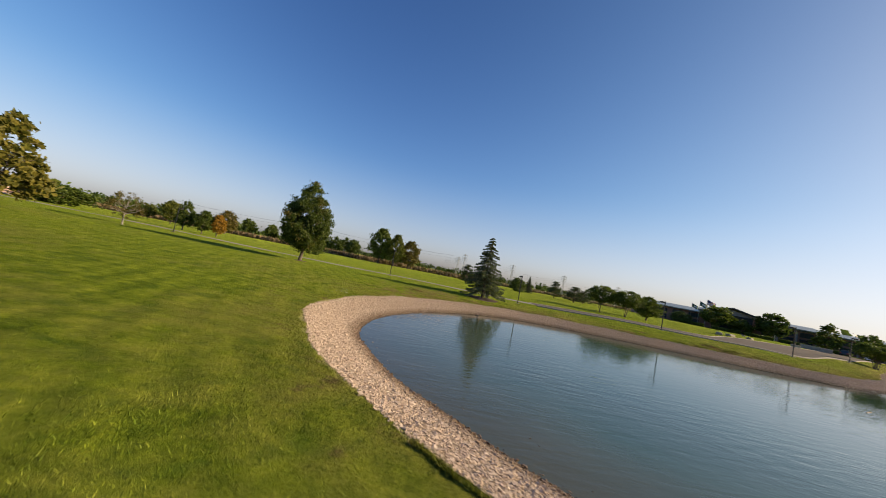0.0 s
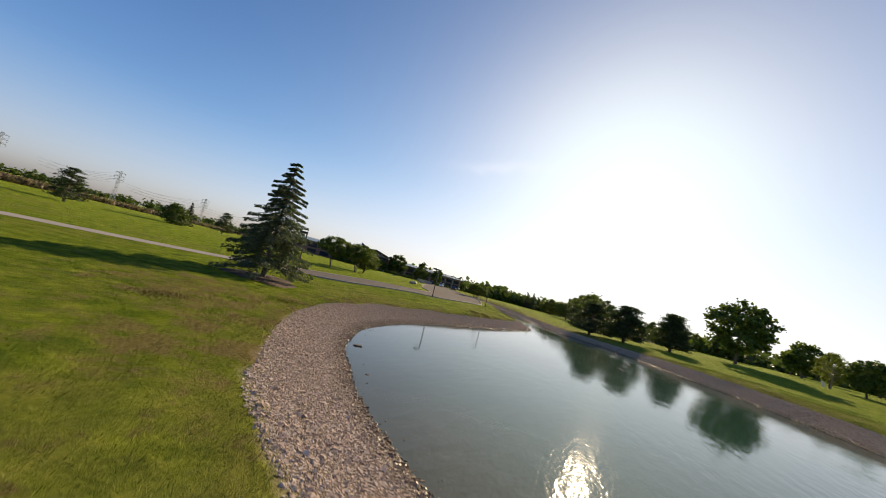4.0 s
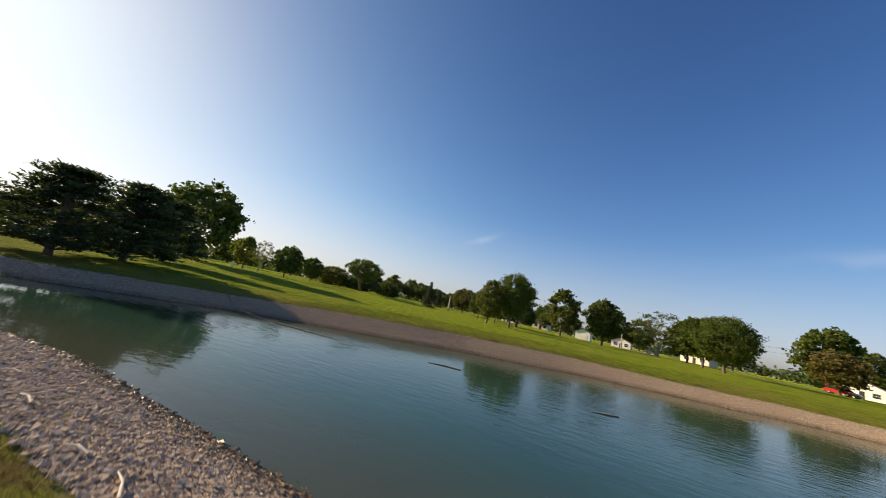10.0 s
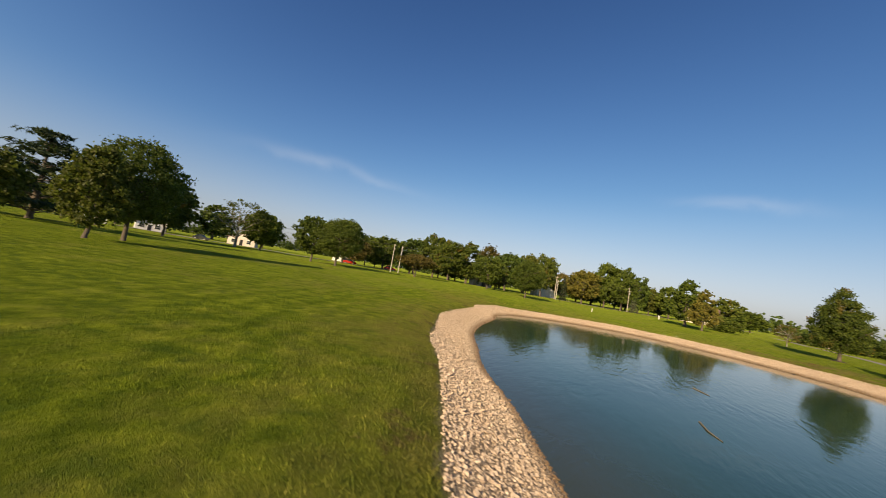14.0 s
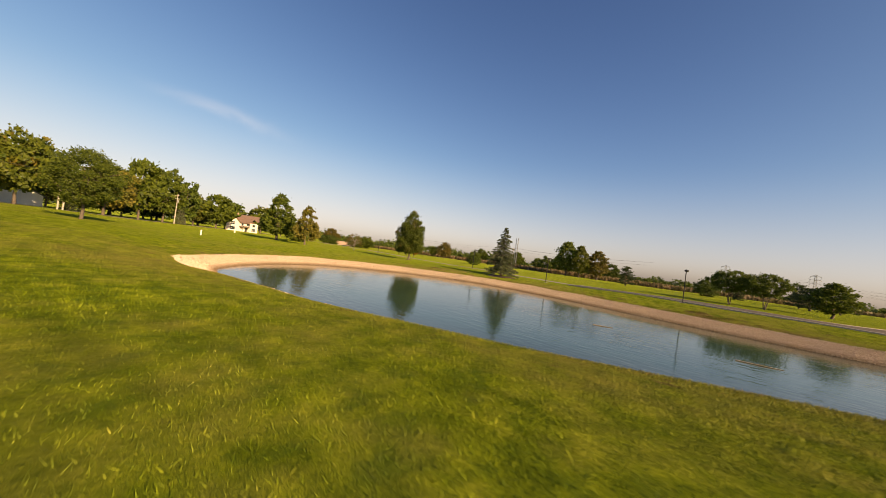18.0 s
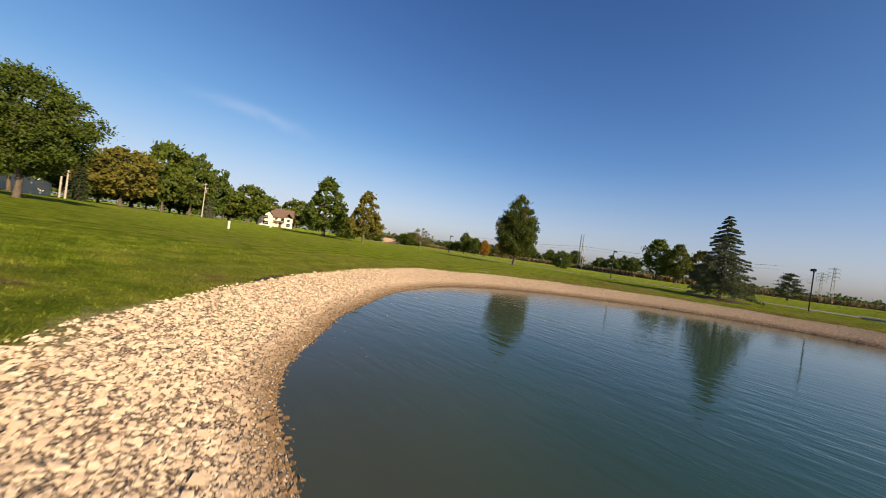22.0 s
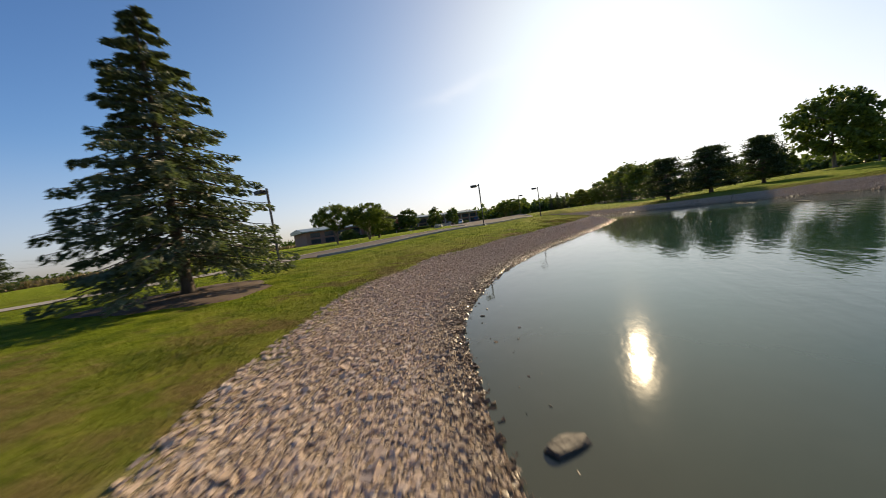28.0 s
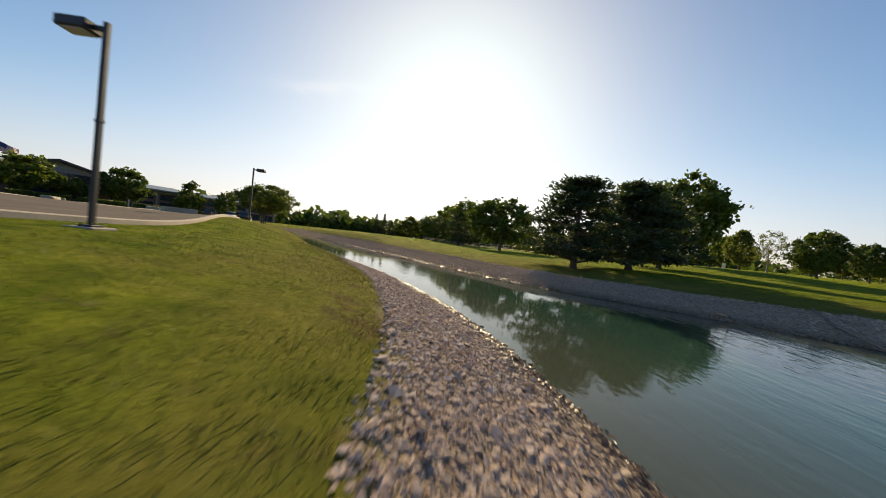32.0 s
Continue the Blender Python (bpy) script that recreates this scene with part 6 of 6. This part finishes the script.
def small_house(x, y, turn, w, h, wall, roof, label, garage):
    root = thing("house", pose(x, y, ground_z(x, y) - 0.05, 0, 0, turn), label, "house", "houses across the street")
    part("wall", box(-w / 2, w / 2, -7, 0, -0.3, h), wall, root)
    tri_bm = prism_bm([(-w / 2, h), (w / 2, h), (0, h + w * 0.22)], -7, 0)
    tri_bm.transform(Matrix(((0, 1, 0, 0), (1, 0, 0, 0), (0, 0, 1, 0), (0, 0, 0, 1))))
    bmesh.ops.recalc_face_normals(tri_bm, faces=tri_bm.faces)
    part("gable_wall", tri_bm, wall, root)
    part("roof", gable_bm(-w / 2, w / 2, -7.3, 0.4, h, h + w * 0.22, 0.18, 0.4), roof, root, "shingle roof")
    if garage:
        door = part("garage_door", box(-w * 0.32, w * 0.32, 0, 0.06, 0, 2.2), WHITE_PAINT, root, "white panelled garage door")
        for k in range(4):
            part("panel", box(-w * 0.30, w * 0.30, 0.06, 0.08, 0.06 + 0.54 * k, 0.5 + 0.54 * k, 0.01), WHITE_PAINT, door)
    else:
        for wx in (-w * 0.28, w * 0.28):
            window_unit(root, wx, 1.5, 1.4, 1.2, 0)
        part("door", box(-0.5, 0.5, 0, 0.06, 0, 2.1), BLACK_METAL, root, "dark front door")


for x, y, turn, w, h, wall, roof, label, garage in (
        (25.0, -119.0, -12, 6.0, 3.1, WHITE_PAINT, ROOF_GREY, "white gabled garage across the street", True),
        (9.0, -127.0, -15, 7.5, 2.6, WHITE_PAINT, ROOF_BROWN, "low white house with a brown roof", False),
        (44.0, -140.0, -10, 8.0, 2.8, SIDING, ROOF_GREY, "pale house with a grey roof", False),
        (62.0, -150.0, -8, 7.0, 3.0, WHITE_PAINT, ROOF_GREY, "white house behind the street trees", False),
        (-12.0, -108.0, -40, 9.0, 2.8, SIDING, ROOF_BROWN, "pale house behind the street trees", False),
        (-44.0, -88.0, -45, 9.0, 3.0, WHITE_PAINT, ROOF_GREY, "white house behind the street trees", False),
        (-88.0, -42.0, -47, 9.0, 3.0, SIDING, ROOF_BROWN, "pale house half hidden by trees", False),
        (-112.0, -18.0, -50, 10.0, 3.2, WHITE_PAINT, ROOF_GREY, "white house half hidden by trees", True)):
    small_house(x, y, turn, w, h, wall, roof, label, garage)


def sign_wall(x, y, turn):
    root = thing("brick_sign", pose(x, y, ground_z(x, y) - 0.05, 0, 0, turn), "low pink brick entrance wall beside the footpath", "wall")
    part("plinth", box(-3.8, 3.8, -0.4, 0.4, 0, 0.35, 0.03), CONCRETE, root)
    part("wall", box(-3.5, 3.5, -0.28, 0.28, 0.35, 1.75), BRICK_PINK, root)
    part("coping", box(-3.65, 3.65, -0.36, 0.36, 1.75, 1.9, 0.02), CONCRETE, root, "pale stone coping")
    for px in (-3.5, 3.5):
        part("pier", box(px - 0.35, px + 0.35, -0.38, 0.38, 0.35, 2.1, 0.02), BRICK_PINK, root)


sign_wall(-99.0, 77.0, 50)


# ---- street poles, wires, masts ----
def wire(name, parent, a, b, sag, r=0.018):
    s = np.linspace(0, 1, 13)[:, None]
    p = np.array(a)[None] * (1 - s) + np.array(b)[None] * s
    p[:, 2] -= (4 * sag * s * (1 - s))[:, 0]
    part(name, mesh_from(name, *tube(p, np.full(13, r), 4), [WIRE], True), WIRE, parent)


def utility_pole(x, y, height, turn, label, spans=(), transformer=False, arm=2.4):
    z = ground_z(x, y)
    root = thing("utility_pole", pose(x, y, z - 0.05), label, "utility pole", "street poles")
    part("pole", cyl((0, 0, -0.2), (0, 0, height), 0.17, 0.11, 10), POLE_WOOD, root)
    c, s = math.cos(radians(turn)), math.sin(radians(turn))
    tips = []
    for level, half in ((height - 0.5, arm / 2), (height - 1.7, arm * 0.4)):
        bm = box(-half, half, 0.1, 0.22, level - 0.07, level + 0.07, 0.01)
        bm.transform(pose(0, 0, 0, 0, 0, turn))
        part("crossarm", bm, POLE_WOOD, root)
        for k in (-1, -0.35, 0.35, 1):
            p = (k * half * 0.94 * c - 0.16 * s, k * half * 0.94 * s + 0.16 * c, level)
            part("insulator", cyl((p[0], p[1], level + 0.07), (p[0], p[1], level + 0.25), 0.05, 0.035, 8), LENS, root)
            tips.append((p[0], p[1], level + 0.25))
    if transformer:
        part("transformer", cyl((0.32 * c, 0.32 * s, height - 3.2), (0.32 * c, 0.32 * s, height - 2.2), 0.24, 0.24, 12), STEEL, root, "grey transformer can")
    for dx, dy, dz in spans:
        for k in (0, 3, 5):
            a = tips[k]
            wire("wire", root, a, (a[0] + dx, a[1] + dy, a[2] + dz), 0.9)
    return root


utility_pole(-92.0, -10.0, 10.0, 45, "pale wooden utility pole with a transformer", [(-27.5, 27.3, 0.9), (61, -38, -0.6)], True)
utility_pole(-90.4, -9.0, 8.2, 45, "pale wooden pole beside a taller pole", [], False, 1.2)
utility_pole(-119.5, 17.3, 11.2, 45, "pale wooden utility pole by the street", [(-60, 52, 0)], True)
utility_pole(-27.1, -48.5, 9.2, 45, "wooden utility pole with crossarms and wires", [(38, -56, 0), (-3.7, 0.3, 0)], False)
utility_pole(-30.8, -48.2, 9.0, 45, "wooden utility pole beside a twin pole", [], True)
utility_pole(12.0, -106.0, 9.0, 45, "wooden utility pole by the far street", [(48, -66, 0)], False)
utility_pole(-52.1, 145.4, 10.4, 0, "thin wooden utility pole at the field", [(-70, 6, 0), (60, 8, 0)], False, 2.0)


def pylon(x, y, height, turn, label):
    """A slim steel power mast with three pairs of arms."""
    root = thing("power_pylon", pose(x, y, ground_z(x, y), 0, 0, turn), label, "pylon", "power pylons beyond the fields")
    bm = bmesh.new()
    w0, w1 = 0.75, 0.3
    legs = [(sx, sy) for sx in (-1, 1) for sy in (-1, 1)]
    for sx, sy in legs:
        add_cyl(bm, (sx * w0, sy * w0, -0.2), (sx * w1, sy * w1, height), 0.09, 0.06, 5)
    n = 9
    for k in range(n):
        za, zb = height * k / n, height * (k + 1) / n
        wa, wb = w0 + (w1 - w0) * k / n, w0 + (w1 - w0) * (k + 1) / n
        for (ax, ay), (bx, by) in (((-1, -1), (1, -1)), ((1, -1), (1, 1)), ((1, 1), (-1, 1)), ((-1, 1), (-1, -1))):
            add_cyl(bm, (ax * wa, ay * wa, za), (bx * wb, by * wb, zb), 0.045, 0.045, 4)
    part("mast", bm, STEEL, root)
    for z in (height * 0.72, height * 0.83, height * 0.94):
        arm = bmesh.new()
        add_cyl(arm, (-2.2, 0, z), (2.2, 0, z), 0.09, 0.09, 5)
        add_cyl(arm, (-2.2, 0, z), (0, 0, z + 0.9), 0.05, 0.05, 4)
        add_cyl(arm, (2.2, 0, z), (0, 0, z + 0.9), 0.05, 0.05, 4)
        part("arm", arm, STEEL, root)
        for sx in (-2.1, 2.1):
            part("insulator", cyl((sx, 0, z - 0.9), (sx, 0, z - 0.05), 0.08, 0.08, 6), LENS, root)
            wire("wire", root, (sx, 0, z - 0.9), (sx - 1.5, 78, z - 0.9), 2.2, 0.03)


for x, y, h in ((24.4, 276.2, 19.0), (20.8, 296.8, 17.0), (62.0, 262.0, 17.0), (101.0, 255.0, 16.0), (148.0, 262.0, 16.0)):
    pylon(x, y, h, 8, "tall grey steel power pylon beyond the field")


def radio_mast(x, y, height):
    root = thing("radio_mast", pose(x, y, ground_z(x, y)), "pale twin lattice mast beyond the trees", "mast")
    for sx in (-0.6, 0.6):
        bm = bmesh.new()
        for a in range(3):
            ox, oy = 0.22 * math.cos(a * 2.09), 0.22 * math.sin(a * 2.09)
            add_cyl(bm, (sx + ox, oy, -0.2), (sx + ox, oy, height), 0.06, 0.06, 5)
        for k in range(int(height)):
            add_cyl(bm, (sx - 0.2, 0, k), (sx + 0.2, 0, k + 1), 0.04, 0.04, 4)
        part("mast", bm, STEEL, root)


radio_mast(-64.1, 168.1, 17.5)


for x, y, height in ((118.0, -91.2, 6.6), (72.2, -73.3, 5.0)):
    bare = thing("wooden_pole", pose(x, y, ground_z(x, y), 0, 0, 0), "pale weathered wooden pole on the far lawn", "pole")
    part("shaft", cyl((0, 0, -0.4), (0, 0, height), 0.24, 0.17, 10), POLE_WOOD, bare)
    part("collar", cyl((0, 0, -0.1), (0, 0, 0.5), 0.34, 0.27, 10), BLACK_METAL, bare, "dark collar at the foot")


# ---- markers, fence, small things ----
def marker_post(x, y, w, h, label):
    root = thing("marker_post", pose(x, y, ground_z(x, y) - 0.05, 0, 0, 40), label, "post")
    part("post", box(-w / 2, w / 2, -w / 4, w / 4, 0, h, 0.02), WHITE_PAINT, root)
    part("cap", box(-w / 2 - 0.02, w / 2 + 0.02, -w / 4 - 0.02, w / 4 + 0.02, h, h + 0.05, 0.01), CONCRETE, root)


marker_post(-35.0, 10.5, 0.24, 1.0, "short white marker post on the lawn")
marker_post(-80.0, 27.3, 0.4, 1.3, "white marker post near the street")
marker_post(122.5, -27.0, 0.6, 1.6, "white utility box on the lawn")

def mulch_ring(x, y, radius, label):
    rng = np.random.default_rng(int(abs(x * 3)))
    n, rows = 40, 6
    r, k = np.meshgrid(np.arange(1, rows + 1), np.arange(n), indexing="ij")
    a = 2 * np.pi * k / n
    rr = radius * r / rows * (1 + 0.10 * np.sin(3 * a) + 0.05 * np.sin(7 * a + 1))
    px, py, r = np.r_[x, (x + rr * np.cos(a)).ravel()], np.r_[y, (y + rr * np.sin(a)).ravel()], np.r_[0, r.ravel()]
    z = land(px, py, shore_distance(px, py)) + 0.09 * (1 - (r / rows) ** 3) + rng.uniform(-0.01, 0.015, len(r)) - 0.05 * (r == rows)
    v = np.stack([px, py, z], -1)
    tris = [(0, 1 + k, 1 + (k + 1) % n) for k in range(n)]
    quads = [(1 + r * n + k, 1 + (r + 1) * n + k, 1 + (r + 1) * n + (k + 1) % n, 1 + r * n + (k + 1) % n) for r in range(rows - 1) for k in range(n)]
    tris += [t for a, b, c, d in quads for t in ((a, b, c), (a, c, d))]
    tagged(new("mulch", mesh_from("mulch", v, tris, [MULCH], True)), label, "mulch", kind="stuff")


mulch_ring(7.4, 46.0, 2.6, "dark bark mulch round the spruce")
mulch_ring(-18.5, 46.9, 0.9, "dark bark mulch round the maple")


def stick(points, r, label, twigs=(), wood=DEADWOOD):
    root = thing("branch", pose(*points[0]), label, "branch")
    o = np.array(points[0])
    p = np.array(points, float) - o
    part("stem", mesh_from("stem", *tube(p, np.linspace(r, r * 0.4, len(p)), 6), [wood], True), wood, root)
    for a, b in twigs:
        q = np.array([a, ((a[0] + b[0]) / 2 + 0.03, (a[1] + b[1]) / 2, (a[2] + b[2]) / 2 + 0.04), b], float) - o
        part("twig", mesh_from("twig", *tube(q, [r * 0.5, r * 0.4, r * 0.2], 5), [wood], True), wood, root)


stick([(58.2, 22.2, 0.95), (56.7, 22.8, 0.42), (55.0, 23.2, 0.12), (52.4, 23.2, 0.03), (49.6, 23.1, 0.03), (46.6, 23.0, 0.0)], 0.045, "long dead branch lying in the water", [((55.0, 23.2, 0.12), (53.6, 23.6, 0.2)), ((52.4, 23.2, 0.03), (51.4, 22.7, 0.12)), ((49.4, 23.1, 0.02), (48.6, 23.6, 0.1))])
stick([(31.2, 22.6, 0.01), (31.8, 22.9, 0.02), (32.4, 23.2, 0.01)], 0.04, "stick floating on the pond")
stick([(39.1, 21.8, 0.01), (40.2, 21.9, 0.03), (41.0, 22.2, 0.01)], 0.04, "stick floating on the pond")
stick([(59.0, 25.5, 0.2), (57.8, 25.9, 0.25), (56.4, 26.0, 0.04)], 0.045, "dead stick on the stones", [((57.8, 25.9, 0.25), (57.2, 26.5, 0.4))])


def fabric_edge(points):
    """The edge of black filter cloth bared beside the stones."""
    c = smooth_curve(points, 0.12)
    v, n = [], 5
    for i, (x, y) in enumerate(c):
        t = c[min(i + 1, len(c) - 1)] - c[max(i - 1, 0)]
        t = t / np.hypot(*t)
        # it hangs over the step down from the turf, towards the pond
        w = 0.08 * math.sin(math.pi * (i + 0.6) / (len(c) + 0.2)) + 0.02
        z = ground_z(x, y)
        for k in range(n):
            q = k / (n - 1)
            v.append((x - t[1] * q * w, y + t[0] * q * w, z + 0.045 - 0.10 * q + 0.01 * math.sin(i * 0.9 + k)))
    f = [(i * n + k, i * n + k + 1, (i + 1) * n + k + 1, (i + 1) * n + k) for i in range(len(c) - 1) for k in range(n - 1)]
    tagged(new("filter_cloth", mesh_from("filter_cloth", v, f, [plain("black_cloth", (0.02, 0.02, 0.022), 0.7, 0, 0.3)], True)), "black filter cloth bared at the stones' edge", "cloth")


for x, y, turn, length in ((39.3, 38.25, 8, 0.42), (38.3, 38.3, -25, 0.55), (36.9, 38.55, 15, 0.7), (34.6, 38.85, 5, 0.38), (41.3, 38.0, -5, 0.45), (43.0, 37.6, 20, 0.35), (29.5, 38.6, 30, 0.4)):
    c, q, z = math.cos(radians(turn)) * length / 2, math.sin(radians(turn)) * length / 2, ground_z(x, y) + 0.05
    stick([(x - c, y - q, z), (x + 0.1 * q, y - 0.1 * c, z + 0.03), (x + c, y + q, z)], 0.022, "bleached driftwood stick on the stones", (), BLEACHED)


fabric_edge([(0.35, 6.25), (0.55, 5.98), (0.85, 5.7), (1.15, 5.42), (1.55, 5.05)])


def fence(points, label):
    """A low post-and-rail fence far behind the pines."""
    root = thing("fence", pose(0, 0, 0), label, "fence")
    c = smooth_curve(points, 3.0)
    for a in c:
        z = ground_z(a[0], a[1])
        part("post", box(a[0] - 0.07, a[0] + 0.07, a[1] - 0.07, a[1] + 0.07, z - 0.1, z + 1.3), POLE_WOOD, root)
    for a, b in zip(c, c[1:]):
        for h in (0.55, 1.05):
            part("rail", cyl((a[0], a[1], ground_z(a[0], a[1]) + h), (b[0], b[1], ground_z(b[0], b[1]) + h), 0.05, 0.05, 5), POLE_WOOD, root)


fence([(124, 22), (150, 33), (185, 48)], "low wooden post-and-rail fence beyond the pines")


boulder(5.43, 34.75, 0.48, 0.22, 0.2, -35, "flat dark wet rock standing out of the shallow water", 71, plain("wet_rock", (0.06, 0.052, 0.04), 0.75, 0.0, 0.3, 5.0, 0.5), -0.09)



def clover_flowers(places, label):
    """Small white flower heads in loose clusters on the lawn."""
    rng = np.random.default_rng(23)
    cs = []
    for x, y, r, count in places:
        q = rng.normal(size=(count, 2)) * r + (x, y)
        cs.append(np.c_[q, [ground_z(a, b) + 0.05 for a, b in q]])
    c = np.concatenate(cs)
    v, f = leaves(rng, np.repeat(c, 3, 0), 0.034, 0.03, 0, np.tile((0.0, 0.0, 1.0), (3 * len(c), 1)), 0.9)
    tagged(new("clover_flowers", mesh_from("clover_flowers", v, f, [plain("white_petals", (0.72, 0.72, 0.66), 0.8)])), label, "flowers", kind="stuff")


clover_flowers([(-6.2, 25.3, 0.2, 22), (-6.3, 26.3, 0.15, 8), (-6.6, 24.4, 0.5, 5)], "small white clover flowers in the grass")
